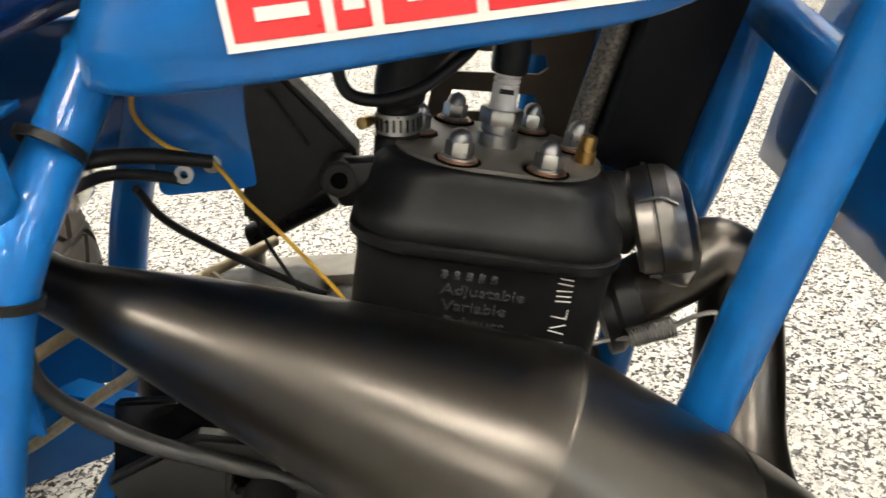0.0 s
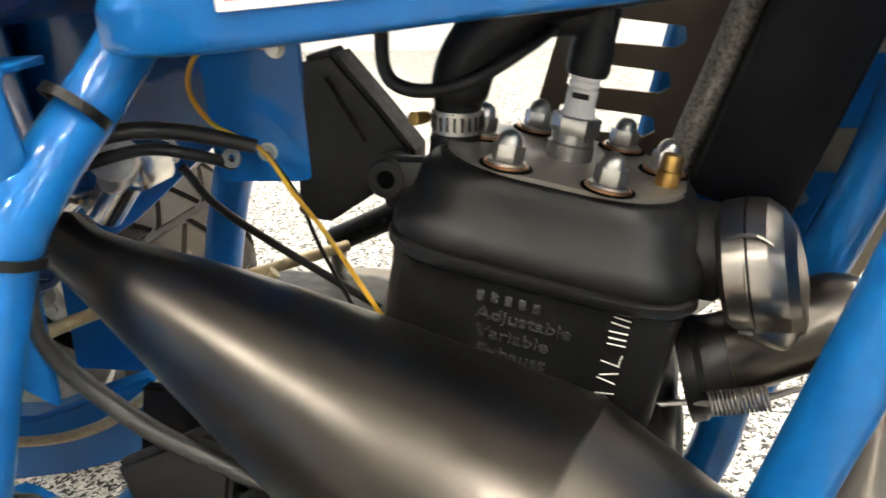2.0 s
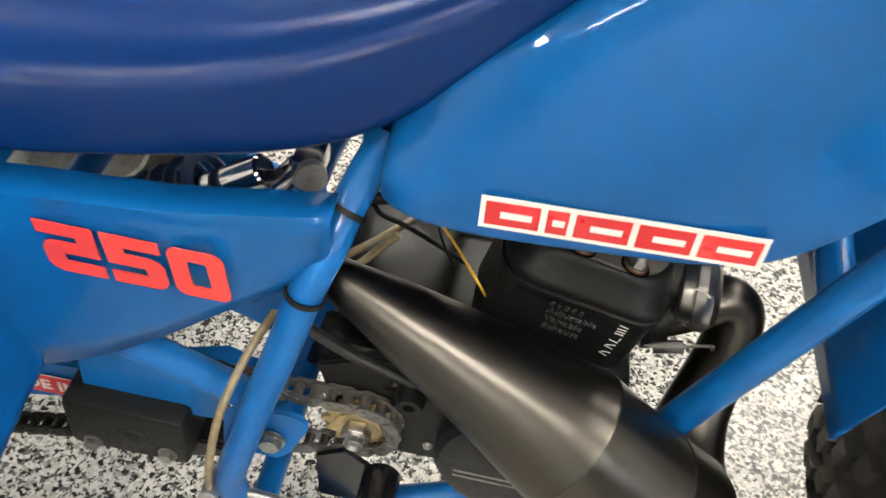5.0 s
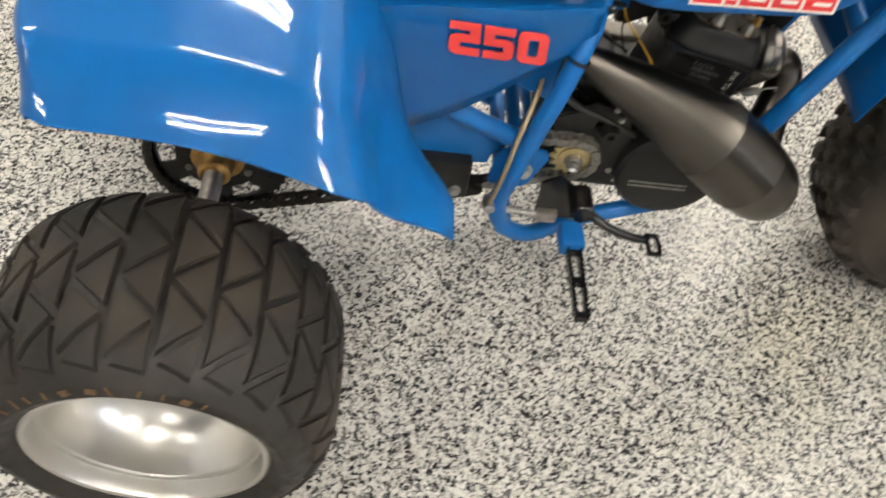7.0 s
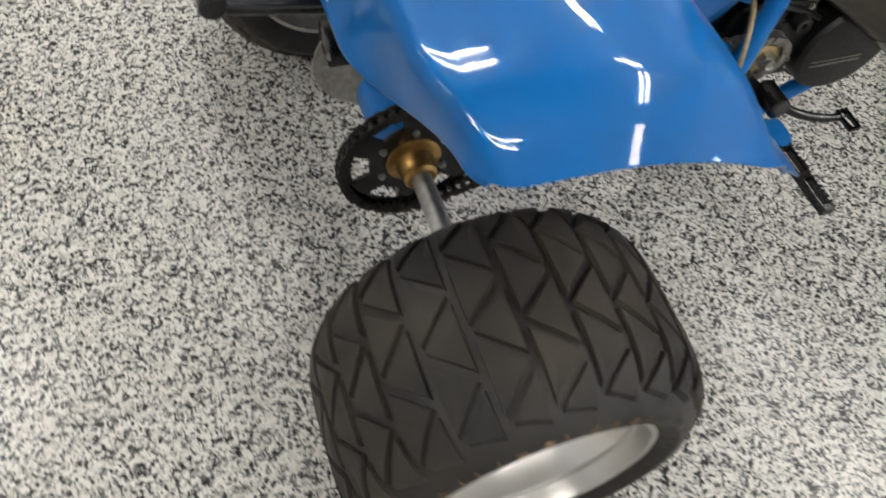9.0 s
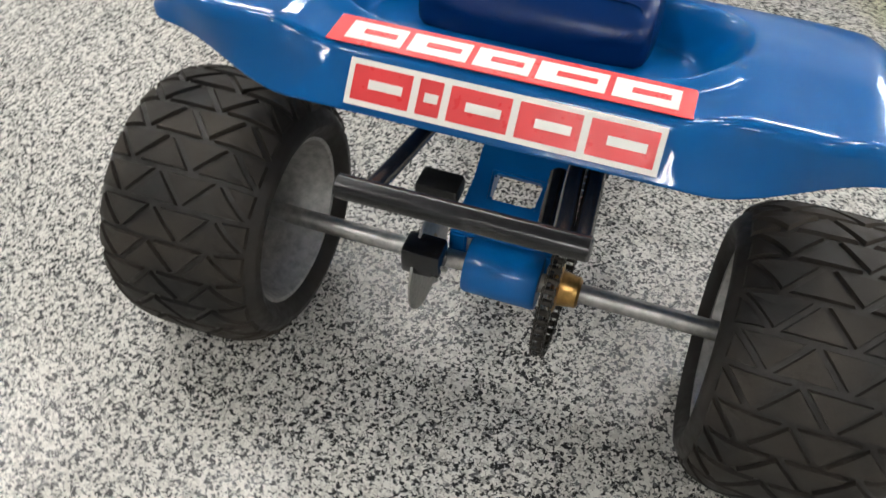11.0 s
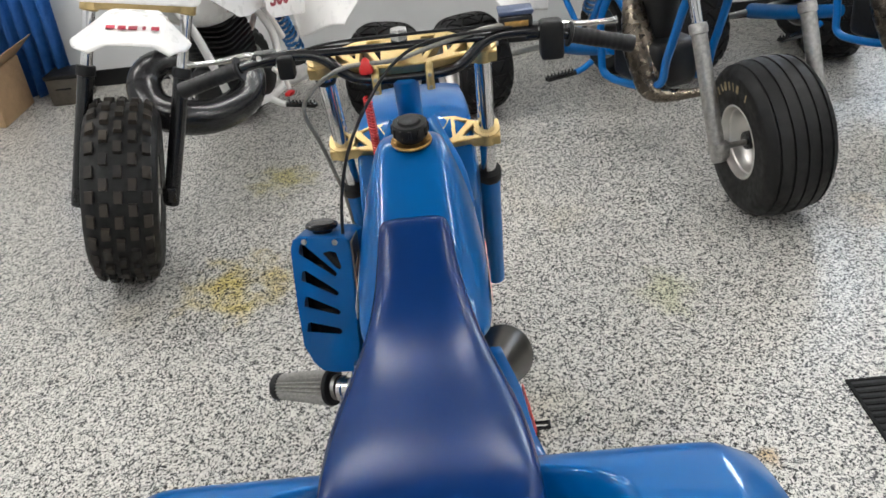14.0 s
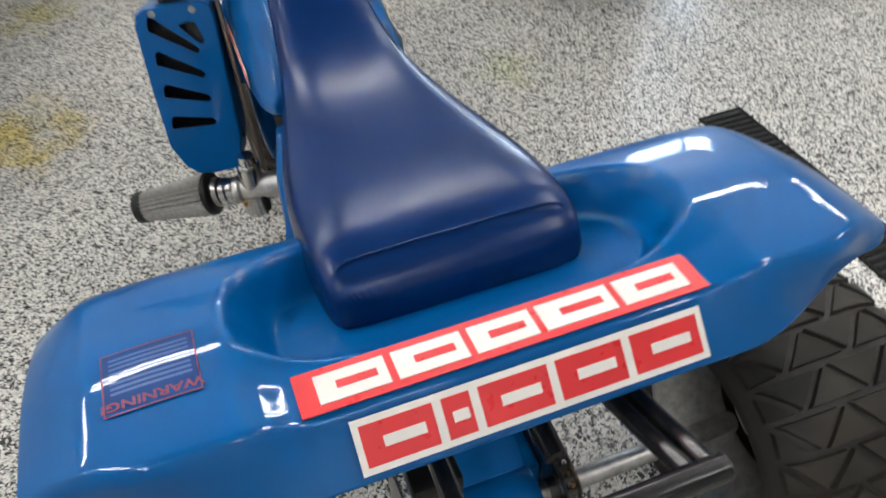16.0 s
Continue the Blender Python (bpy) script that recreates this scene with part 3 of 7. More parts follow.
# ---- the blue three-wheeler ----
AXLE = 0.232
trike = empty("three_wheeler", "blue three-wheeled racing trike with dark blue vinyl seat on the floor", "trike")


def P(name, bm, material, label="", parent=trike, **k):
    return part(name, bm, material, parent, label, **k)


def rear_end():
    for s in (-1, 1):
        m = Matrix.Translation((-0.003, s * 0.488, 0.225)) @ frame_of((0, s, 0))
        wheel(trike, m, 0.2362, 0.1435, 0.148, 0.116, "triangles", 26, 2.6, "rear", "worn dark rubber flat-track tyre with triangular tread", dish=0.125, gap=0.0075, carcass=DUSTY_RUBBER)
    side = Matrix.Translation((-0.003, -0.488, 0.225)) @ frame_of((0, -1, 0))
    rnd = random.Random(5)
    for k in range(11):
        a = 0.7 + 0.135 * k + rnd.uniform(-0.02, 0.02)
        q = side @ Matrix.Translation((0.186 * math.cos(a) * -1, 0.186 * math.sin(a), 0.1432)) @ pose(0, 0, 0, 0, 0, 90 - math.degrees(a)) @ pose(0, 0, 0, -8, 0, rnd.uniform(-22, 22))
        P("sidewall_mark", box_bm((rnd.choice((0.003, 0.004, 0.009, 0.012)), rnd.uniform(0.008, 0.019), 0.0012), bevel=0.0005, m=q), BROWN_MARK, "faded orange-brown sidewall marking")
    P("axle", rod_bm((0, -0.42, AXLE), (0, 0.42, AXLE), 0.016, 24), DULL_ALU, "bare steel rear axle shaft")
    # sprocket with lightening holes, teeth and its gold carrier
    teeth = []
    for k in range(120):
        a = 2 * math.pi * k / 120
        teeth.append(((0.117 if k % 3 else 0.111) * math.cos(a), (0.117 if k % 3 else 0.111) * math.sin(a)))
    holes = []
    for k in range(6):
        a0 = 2 * math.pi * k / 6
        ring = []
        for j in range(9):
            a = a0 + 0.3 * (j / 8 * 2 - 1)
            ring.append((0.097 * math.cos(a), 0.097 * math.sin(a)))
        for j in range(9):
            a = a0 - 0.25 * (j / 8 * 2 - 1)
            ring.append((0.069 * math.cos(a), 0.069 * math.sin(a)))
        holes.append(ring)
    m = Matrix.Translation((0, -0.098, AXLE)) @ frame_of((0, -1, 0))
    sp = P("rear_sprocket", plate_bm(teeth, 0.006, m, holes=holes), BLACK, "black steel rear sprocket with lightening holes", smooth=False)
    for k in range(6):
        a = 2 * math.pi * (k + 0.5) / 6
        P("sprocket_bolt", bolt_bm(0.008, m @ Matrix.Translation((0.056 * math.cos(a), 0.056 * math.sin(a), 0.003))), STEEL, parent=sp)
    P("sprocket_carrier", lathe_bm([(0.017, 0.0), (0.043, 0.0), (0.0435, 0.007), (0.041, 0.009), (0.03, 0.011), (0.0275, 0.03), (0.0265, 0.032), (0.0265, 0.04), (0.022, 0.044), (0.016, 0.044)], 36, m), BRASS, "rusty gold sprocket hub on the axle")
    m2 = Matrix.Translation((0, 0.118, AXLE)) @ frame_of((0, 1, 0))
    P("brake_disc", lathe_bm([(0.03, 0), (0.1, 0), (0.1, 0.004), (0.03, 0.004)], 48, m2, closed=True), STEEL, "steel rear brake disc")
    P("brake_carrier", lathe_bm([(0.017, 0), (0.035, 0), (0.035, 0.01), (0.024, 0.014), (0.024, 0.035), (0.016, 0.035)], 30, m2), BRASS)
    cal = P("brake_caliper", box_bm((0.05, 0.066, 0.052), (-0.06, 0.108, AXLE + 0.06), 0.007), BLACK, "black rear brake caliper")
    for dx in (0.012, 0.048):
        P("caliper_bolt", bolt_bm(0.008, Matrix.Translation((-0.085, 0.066 + 0.45 * (dx - 0.012), AXLE + 0.07 - 0.9 * (dx - 0.012))) @ frame_of((-1, 0, 0))), STEEL, parent=cal)
    # swingarm: bearing carrier, tapering box arms, pivot
    sw = P("swingarm", lathe_bm([(0.018, -0.075), (0.046, -0.075), (0.048, -0.07), (0.048, 0.045), (0.046, 0.05), (0.018, 0.05)], 36, Matrix.Translation((0, 0, AXLE)) @ frame_of((0, 1, 0))), BLUE_FRAME, "blue welded steel swingarm")
    for s in (-1, 1):
        outline = [(0.02, 0.185), (0.1, 0.188), (0.32, 0.245), (0.44, 0.29), (0.47, 0.33), (0.42, 0.35), (0.3, 0.3), (0.16, 0.283), (0.02, 0.272)]
        P("arm_plate", plate_bm(outline, 0.03, Matrix(((1, 0, 0, 0), (0, 0, 1, s * 0.078), (0, 1, 0, 0), (0, 0, 0, 1))), 0.004), BLUE_FRAME, parent=sw, sharp=0.9)
        gus = [(0.295, 0.31), (0.43, 0.318), (0.44, 0.385), (0.345, 0.43), (0.3, 0.41)]
        P("gusset", plate_bm(gus, 0.004, Matrix(((1, 0, 0, 0), (0, 0, 1, s * 0.131), (0, 1, 0, 0), (0, 0, 0, 1))), 0.001), BLUE_FRAME, parent=sw)
        P("brace", rod_bm((0.25, s * 0.131, 0.468), (0.465, s * 0.135, 0.38), 0.0155), BLUE_FRAME, parent=sw)
    P("cross_tube", rod_bm((0.25, -0.14, 0.465), (0.25, 0.14, 0.465), 0.0155), BLUE_FRAME, parent=sw)
    P("pivot_tube", rod_bm((0.489, -0.125, 0.32), (0.489, 0.125, 0.32), 0.022), BLUE_FRAME, parent=sw)
    web = [(-0.075, 0.03), (0.075, 0.03), (0.08, 0.24), (-0.08, 0.24)]
    P("arm_web", plate_bm(web, 0.02, Matrix.Translation((0.0, 0.004, AXLE + 0.02)) @ Matrix(((0, 0.88, -0.47, 0), (1, 0, 0, 0), (0, 0.47, 0.88, 0), (0, 0, 0, 1))), 0.004, holes=[[(-0.036, 0.102), (0.041, 0.102), (0.045, 0.15), (-0.041, 0.15)]]), BLUE_FRAME, parent=sw)
    # red plate with white letters on the arm
    up = Matrix(((1, 0, 0, 0), (0, 0, -1, 0), (0, 1, 0, 0), (0, 0, 0, 1)))
    lean = Matrix.Translation((0.238, -0.0955, 0.251)) @ pose(0, 0, 0, 0, -1.5, 0) @ up
    P("maker_plate", plate_bm(rounded_rect(0.08, 0.0168, 0.001), 0.001, lean), WHITE_DECAL, "red sticker with white capitals and border")
    P("plate_field", plate_bm(rounded_rect(0.0792, 0.0158, 0.001), 0.001, lean @ Matrix.Translation((0, 0, 0.0005))), RED_DECAL)
    P("plate_letters", text_bm("MADE IN USA", 0.0165, lean @ Matrix.Translation((0, 0, 0.0014)), 0.0004, 0.0004, 1.05), WHITE_DECAL)
    # grab bar behind
    P("grab_bar", rod_bm((-0.262, -0.16, 0.612), (-0.262, 0.146, 0.609), 0.0155), BLACK, "glossy black rear grab bar")
    for y, y2 in ((0.107, 0.098), (-0.124, -0.11), (-0.147, -0.136)):
        P("bar_stay", tube_bm([(-0.258, y, 0.608), (-0.18, (y + y2) / 2, 0.59), (-0.1, y2, 0.574), (0.1, y2 * 0.88, 0.535), (0.2, y2 * 0.8, 0.52)], 0.0118), BLACK)
    P("rear_shock", lathe_bm([(0, 0), (0.013, 0), (0.016, 0.004), (0.016, 0.11), (0.013, 0.114), (0, 0.114)], 28, Matrix.Translation((-0.06, -0.078, 0.4)) @ frame_of((0.9, 0.05, 0.3))), BLACK, "black silencer can under the fender")
    P("electric_box", box_bm((0.045, 0.066, 0.03), (-0.05, 0.088, 0.44), 0.007), PLASTIC)


def chain():
    """Roller chain round both sprockets, link by link."""
    c1, r1, c2, r2 = Vector((0, AXLE)), 0.112, Vector((0.569, 0.332)), 0.037
    d = c2 - c1
    L = d.length
    base = math.atan2(d.y, d.x)
    beta = math.acos((r1 - r2) / L)
    pts = []
    for k in range(40):
        a = base + beta + (2 * math.pi - 2 * beta) * k / 39
        pts.append(c1 + r1 * Vector((math.cos(a), math.sin(a))))
    for k in range(20):
        a = base - beta + 2 * beta * k / 19
        pts.append(c2 + r2 * Vector((math.cos(a), math.sin(a))))
    pts.append(pts[0])
    # the lower run hangs a little
    dense, total = [], 0.0
    for a, b in zip(pts, pts[1:]):
        n = max(1, int((b - a).length / 0.002))
        for k in range(n):
            dense.append(a + (b - a) * k / n)
    acc, marks = 0.0, [dense[0]]
    for a, b in zip(dense, dense[1:]):
        acc += (b - a).length
        if acc >= 0.01588:
            marks.append(b)
            acc = 0.0
    ch = P("chain", rod_bm((0.0, -0.1005, AXLE - 0.1095), (0.0, -0.0995, AXLE - 0.1095), 0.002, 8), STEEL, "worn steel roller drive chain")
    meshes = []
    for wide, metal in ((0.0075, CHAIN_STEEL), (0.0098, CHAIN_STEEL), (0.0075, CHAIN_DARK), (0.0098, CHAIN_DARK)):
        bm = bmesh.new()
        for s in (-1, 1):
            ring = [(-0.0079 + 0.0078 * math.cos(a), 0.0078 * math.sin(a)) for a in [math.pi / 2 + math.pi * k / 6 for k in range(7)]] + \
                   [(0.0079 + 0.0078 * math.cos(a), 0.0078 * math.sin(a)) for a in [-math.pi / 2 + math.pi * k / 6 for k in range(7)]]
            ring.insert(7, (0, -0.0069))
            ring.append((0, 0.0069))
            plate_bm(ring, 0.0018, Matrix.Translation((0, 0, s * wide)), bm=bm)
        for x in (-0.0079, 0.0079):
            lathe_bm([(0, -wide - 0.002), (0.003, -wide - 0.002), (0.003, wide + 0.002), (0, wide + 0.002)], 10, Matrix.Translation((x, 0, 0)), bm)
            lathe_bm([(0.005, -0.006), (0.005, 0.006)], 10, Matrix.Translation((x, 0, 0)), bm)
        me = bpy.data.meshes.new("link")
        bm.to_mesh(me)
        bm.free()
        me.materials.append(metal)
        meshes.append(me)
    for k, (a, b) in enumerate(zip(marks, marks[1:])):
        # links behind x = 0.45 take the darker metal
        o = new("link", meshes[k % 2 + (2 if (a.x + b.x) < 0.9 else 0)])
        o.parent = ch
        t = (b - a).normalized()
        mid = (a + b) / 2
        o.matrix_basis = Matrix(((t.x, -t.y, 0, mid.x), (0, 0, 1, -0.102 - 0.018 * mid.x), (t.y, t.x, 0, mid.y), (0, 0, 0, 1)))
    teeth = []
    for k in range(52):
        a = 2 * math.pi * k / 52
        r = (0.029, 0.0335, 0.039, 0.0335)[k % 4]
        teeth.append((r * math.cos(a), r * math.sin(a)))
    m = Matrix.Translation((0.569, -0.112, 0.332)) @ frame_of((0, -1, 0))
    fs = P("front_sprocket", plate_bm(teeth, 0.006, m, 0.0006), PALE_BRASS, "pale brass front sprocket with brass-coloured lock plate")
    P("lock_plate", lathe_bm([(0, 0.003), (0.025, 0.003), (0.024, 0.006), (0, 0.006)], 24, m), PALE_BRASS, parent=fs)
    P("shaft_nut", hex_bm(0.026, 0.012, m @ Matrix.Translation((0, 0, 0.006))), STEEL, parent=fs)
    P("shaft_end", lathe_bm([(0, 0.018), (0.009, 0.018), (0.0095, 0.026), (0.0085, 0.027), (0.005, 0.024), (0, 0.024)], 18, m), STEEL, parent=fs)


def fender_point(u, v):
    """Rear fender: u from the rear lower edge to the front lower edge, v from the middle to the outer edge."""
    y = lerp_at(v, [(0, 0), (0.24, 0.145), (0.28, 0.165), (0.42, 0.232), (0.5, 0.27), (0.7, 0.4), (0.76, 0.43), (0.86, 0.468), (0.94, 0.488), (1, 0.497)])
    flap = ss(0.14, 0.17, y)
    out = ss(0.15, 0.4, y)
    za = 0.694
    xc = -0.112 - 0.008 * ss(0.2, 0.29, y) + 0.035 * ss(0.36, 0.49, y)
    rear_x = -0.158 + 0.055 * ss(0.26, 0.46, y) 
    front_x, front_z = 0.292 + 0.058 * out, 0.62 + (-0.212 + 0.078 * out) * flap
    knots = [(0.0, rear_x, 0.634 + 0.03 * ss(0.25, 0.49, y)), (0.13, xc - 0.0055, za - 0.0115), (0.155, xc + 0.003, za - 0.0016), (0.175, xc + 0.013, za - 0.0001), (0.2, xc + 0.03, za), (0.28, -0.045, za), (0.36, 0.015, za),
             (0.46, 0.08, za - 0.008), (0.6, 0.165, za - 0.028), (0.7, 0.216, za - 0.06), (0.8, 0.252, za - 0.12 * (0.4 + 0.6 * flap)), (1.0, front_x, front_z)]
    x = smooth_none(u, [(k[0], k[1]) for k in knots])
    z = smooth_none(u, [(k[0], k[2]) for k in knots])
    # the wings stand higher than the tail, and a rounded bowl holds the seat
    wing, crest = ss(0.205, 0.29, y), ss(-0.06, 0.01, x)
    high = 1 - (1 - wing) * (1 - crest)
    rise = 0.024 * high * ss(0.02, 0.16, u) * (1 - ss(0.6, 0.9, u))
    d = ((abs(x - 0.055) / 0.105) ** 3 + (y / 0.278) ** 3) ** (1 / 3)
    z += rise - 0.068 * (1 - ss(0.8, 1.02, d))
    # the outer side slopes to a lower edge that sweeps to the front tip
    fl = max(0.0, (y - 0.35) / 0.147)
    edge_z = smooth_none(x, [(-0.16, 0.672), (-0.085, 0.671), (0.04, 0.665), (0.1, 0.654), (0.16, 0.635), (0.25, 0.594), (0.31, 0.552), (0.352, 0.497)])
    if fl > 0:
        z = z + (min(z, edge_z) - z) * (0.22 * fl ** 1.5 + 0.78 * max(0.0, (fl - 0.45) / 0.55) ** 1.45)
    y_in = y - 0.062 * ss(0.2, 0.355, x) * ss(0.34, 0.497, y) 
    # the rear outer corner is rounded in plan
    a, b = min(1.0, max(0.0, (-0.06 - x) / 0.042)), max(0.0, (y - 0.455) / 0.042)
    x += 0.042 * a * (1 - math.sqrt(1 - b * b / 2))
    y_in -= 0.042 * b * (1 - math.sqrt(1 - a * a / 2))
    return x, y_in, z


def fender_z(x, y):
    """The height of the fender's top at a place behind its roll-over."""
    lo, hi = 0.0, 0.6
    v = lerp_at(abs(y), [(0, 0), (0.145, 0.24), (0.165, 0.28), (0.232, 0.42), (0.27, 0.5), (0.4, 0.7), (0.43, 0.76), (0.468, 0.86), (0.488, 0.94), (0.497, 1)])
    for _ in range(30):
        mid = (lo + hi) / 2
        if fender_point(mid, v)[0] < x:
            lo = mid
        else:
            hi = mid
    return fender_point(lo, v)[2]


def smooth_none(x, pairs):
    """Catmull-Rom value through pairs of (place, value)."""
    n = len(pairs)
    for i in range(n - 1):
        if x <= pairs[i + 1][0] or i == n - 2:
            (x0, y0), (x1, y1) = pairs[i], pairs[i + 1]
            xa, ya = pairs[max(0, i - 1)]
            xb, yb = pairs[min(n - 1, i + 2)]
            t = (x - x0) / (x1 - x0)
            m0 = (y1 - ya) / (x1 - xa) * (x1 - x0)
            m1 = (yb - y0) / (xb - x0) * (x1 - x0)
            return (2 * t ** 3 - 3 * t * t + 1) * y0 + (t ** 3 - 2 * t * t + t) * m0 + (3 * t * t - 2 * t ** 3) * y1 + (t ** 3 - t * t) * m1


def sheet(fn, nu, nv, mirror=True):
    bm = bmesh.new()
    span = list(range(-nv, nv + 1)) if mirror else list(range(nv + 1))
    grid = []
    for i in range(nu + 1):
        row = []
        for j in span:
            x, y, z = fn(i / nu, abs(j) / nv)
            row.append(bm.verts.new((x, -y if j < 0 else y, z)))
        grid.append(row)
    for a, b in zip(grid, grid[1:]):
        for k in range(len(span) - 1):
            bm.faces.new((a[k], a[k + 1], b[k + 1], b[k]))
    return bm


def bodywork():
    f = P("rear_fender", sheet(fender_point, 130, 100), BLUE, "glossy blue moulded rear fender", sharp=1.2)
    solid(f, 0.004)
    # side panels with the number
    for s in (-1, 1):
        bm = bmesh.new()
        nu = 14
        low = [(x, lerp_at(x, [(0.22, 0.43), (0.3, 0.408), (0.37, 0.447), (0.45, 0.508), (0.515, 0.55), (0.535, 0.585)])) for x in [0.2 + 0.335 * k / nu for k in range(nu + 1)]]
        rows = []
        for k, (x, zl) in enumerate(low):
            zt = 0.624
            y0 = lerp_at(x, [(0.2, 0.19), (0.3, 0.168), (0.42, 0.156), (0.535, 0.13)])
            ring = []
            for j in range(9):
                t = j / 8
                z = zl + (zt - zl) * min(1, t * 1.12)
                y = y0 - 0.006 * (1 - t) - (0.03 * max(0, t - 0.86) / 0.14)
                ring.append((x, s * y, min(z, zt)))
            rows.append(ring)
        loft_bm(rows, bm, closed=False)
        sp = P("side_panel", bm, BLUE, "glossy blue side panel with red number", sharp=1.2)
        solid(sp, 0.004, 0)
        if s < 0:
            turn = Matrix(((1, 0, 0, 0), (0, 0, -1, 0), (0, 1, 0, 0), (0, 0, 0, 1)))
            q = Matrix.Translation((0.398, -0.1632, 0.5745)) @ pose(0, 0, 0, 0, 5, 4.5) @ turn @ Matrix(((1, -0.2, 0, 0), (0, 1, 0, 0), (0, 0, 1, 0), (0, 0, 0, 1)))
            for k, fig in enumerate("250"):
                P("figure", digit_bm(fig, q @ Matrix.Translation((-0.069 + 0.0475 * k, -0.0255, 0.001)) @ Matrix.Diagonal((0.0525, 0.051, 0.0016, 1))), ORANGE_RED, "red stencilled figure", parent=sp, smooth=False)
    # seat, one padded loft from tail to nose
    rings = []
    stations = [0.03, 0.045, 0.06, 0.09, 0.13, 0.2, 0.28, 0.36, 0.44, 0.5, 0.56, 0.61, 0.65, 0.68, 0.694, 0.7]
    for x in stations:
        hw = smooth_none(x, [(0.03, 0.15), (0.06, 0.162), (0.15, 0.165), (0.28, 0.157), (0.38, 0.134), (0.48, 0.108), (0.56, 0.09), (0.62, 0.078), (0.69, 0.066), (0.7, 0.058)])
        zt = smooth_none(x, [(0.03, 0.68), (0.045, 0.701), (0.06, 0.716), (0.09, 0.727), (0.13, 0.73), (0.2, 0.73), (0.35, 0.722), (0.45, 0.73), (0.55, 0.76), (0.62, 0.8), (0.68, 0.838), (0.7, 0.83)])
        zb = smooth_none(x, [(0.03, 0.645), (0.2, 0.628), (0.4, 0.628), (0.5, 0.636), (0.56, 0.66), (0.62, 0.72), (0.68, 0.795), (0.7, 0.81)])
        hgt = zt - zb
        ring = []
        for k in range(44):
            a = 2 * math.pi * k / 44
            c, s2 = math.cos(a), math.sin(a)
            e = 0.26 + 0.16 * ss(0.1, 0.3, x)
            yy = hw * math.copysign(abs(c) ** e, c)
            zz = math.copysign(abs(s2) ** (0.28 + 0.27 * ss(0.1, 0.32, x) if s2 > 0 else 0.3), s2)
            taper = 1 - (0.07 + 0.07 * ss(0.1, 0.3, x)) * max(0, zz) ** 2
            ring.append((x, yy * taper + 0.022 * x, zb + hgt * (0.5 + 0.5 * zz)))
        rings.append(ring)
    st = P("seat", loft_bm(rings), SEAT, "dark blue vinyl padded seat with stitched rear edge", sharp=1.3)
    md = st.modifiers.new("round", "SUBSURF")
    md.levels = md.render_levels = 1
    P("seam", tube_bm([(0.062, -0.142, 0.705), (0.07, -0.13, 0.719), (0.072, -0.08, 0.7215), (0.072, 0, 0.722), (0.072, 0.083, 0.7215), (0.07, 0.133, 0.719), (0.062, 0.145, 0.705)], 0.0016, 8), SEAT, parent=st)
    # tank, lofted along its length
    rings = []
    for x in (0.562, 0.566, 0.59, 0.65, 0.7, 0.75, 0.8, 0.85, 0.89, 0.93, 0.97, 1.0, 1.012):
        zb = smooth_none(x, [(0.562, 0.626), (0.59, 0.623), (0.68, 0.631), (0.76, 0.64), (0.85, 0.65), (0.91, 0.706), (0.97, 0.765), (1.012, 0.82)])
        zt = smooth_none(x, [(0.562, 0.69), (0.6, 0.73), (0.68, 0.8), (0.75, 0.86), (0.8, 0.905), (0.84, 0.928), (0.89, 0.928), (0.94, 0.905), (0.99, 0.865), (1.012, 0.84)])
        wb = smooth_none(x, [(0.562, 0.108), (0.59, 0.128), (0.75, 0.134), (0.86, 0.125), (0.95, 0.1), (1.012, 0.06)])
        wt = smooth_none(x, [(0.562, 0.07), (0.62, 0.085), (0.75, 0.078), (0.85, 0.07), (0.95, 0.055), (1.012, 0.03)])
        ring = []
        half = [(0, zb), (wb * 0.8, zb), (wb * 0.975, zb + 0.0005), (wb * 1.0, zb + 0.004), (wb * 1.0, zb + 0.02), (wb * 0.985, zb + 0.3 * (zt - zb)), (wt + 0.55 * (wb - wt), zb + 0.62 * (zt - zb)), (wt * 1.12, zt - 0.03), (wt * 0.97, zt - 0.01), (wt * 0.7, zt - 0.002), (0, zt)]
        ring = [(x, y + 0.012, z) for y, z in half] + [(x, -y + 0.012, z) for y, z in reversed(half[1:-1])]
        rings.append(ring)
    tk = P("fuel_tank", loft_bm(rings), BLUE, "glossy blue fuel tank", sharp=1.4)
    md = tk.modifiers.new("round", "SUBSURF")
    md.levels = md.render_levels = 2
    cm = Matrix.Translation((0.838, 0.007, 0.926)) @ frame_of((-0.12, 0, 1))
    P("filler_ring", lathe_bm([(0, 0.0), (0.04, 0.0), (0.042, 0.004), (0.04, 0.008), (0, 0.008)], 36, cm), BRASS, "brass filler ring")
    cap = [(0.026, 0.008), (0.026, 0.016), (0.034, 0.018), (0.036, 0.024), (0.036, 0.042), (0.033, 0.047), (0.024, 0.047), (0.022, 0.052), (0.008, 0.053), (0, 0.05)]
    cp = P("filler_cap", lathe_bm(cap, 36, cm), PLASTIC, "black ribbed plastic fuel cap")
    for k in range(12):
        a = 2 * math.pi * k / 12
        P("rib", box_bm((0.004, 0.007, 0.02), (0.0362, 0, 0.033), 0.0012, m=cm @ pose(0, 0, 0, 0, 0, math.degrees(a))), PLASTIC, parent=cp)


make_trike_parts = [rear_end, chain, bodywork]


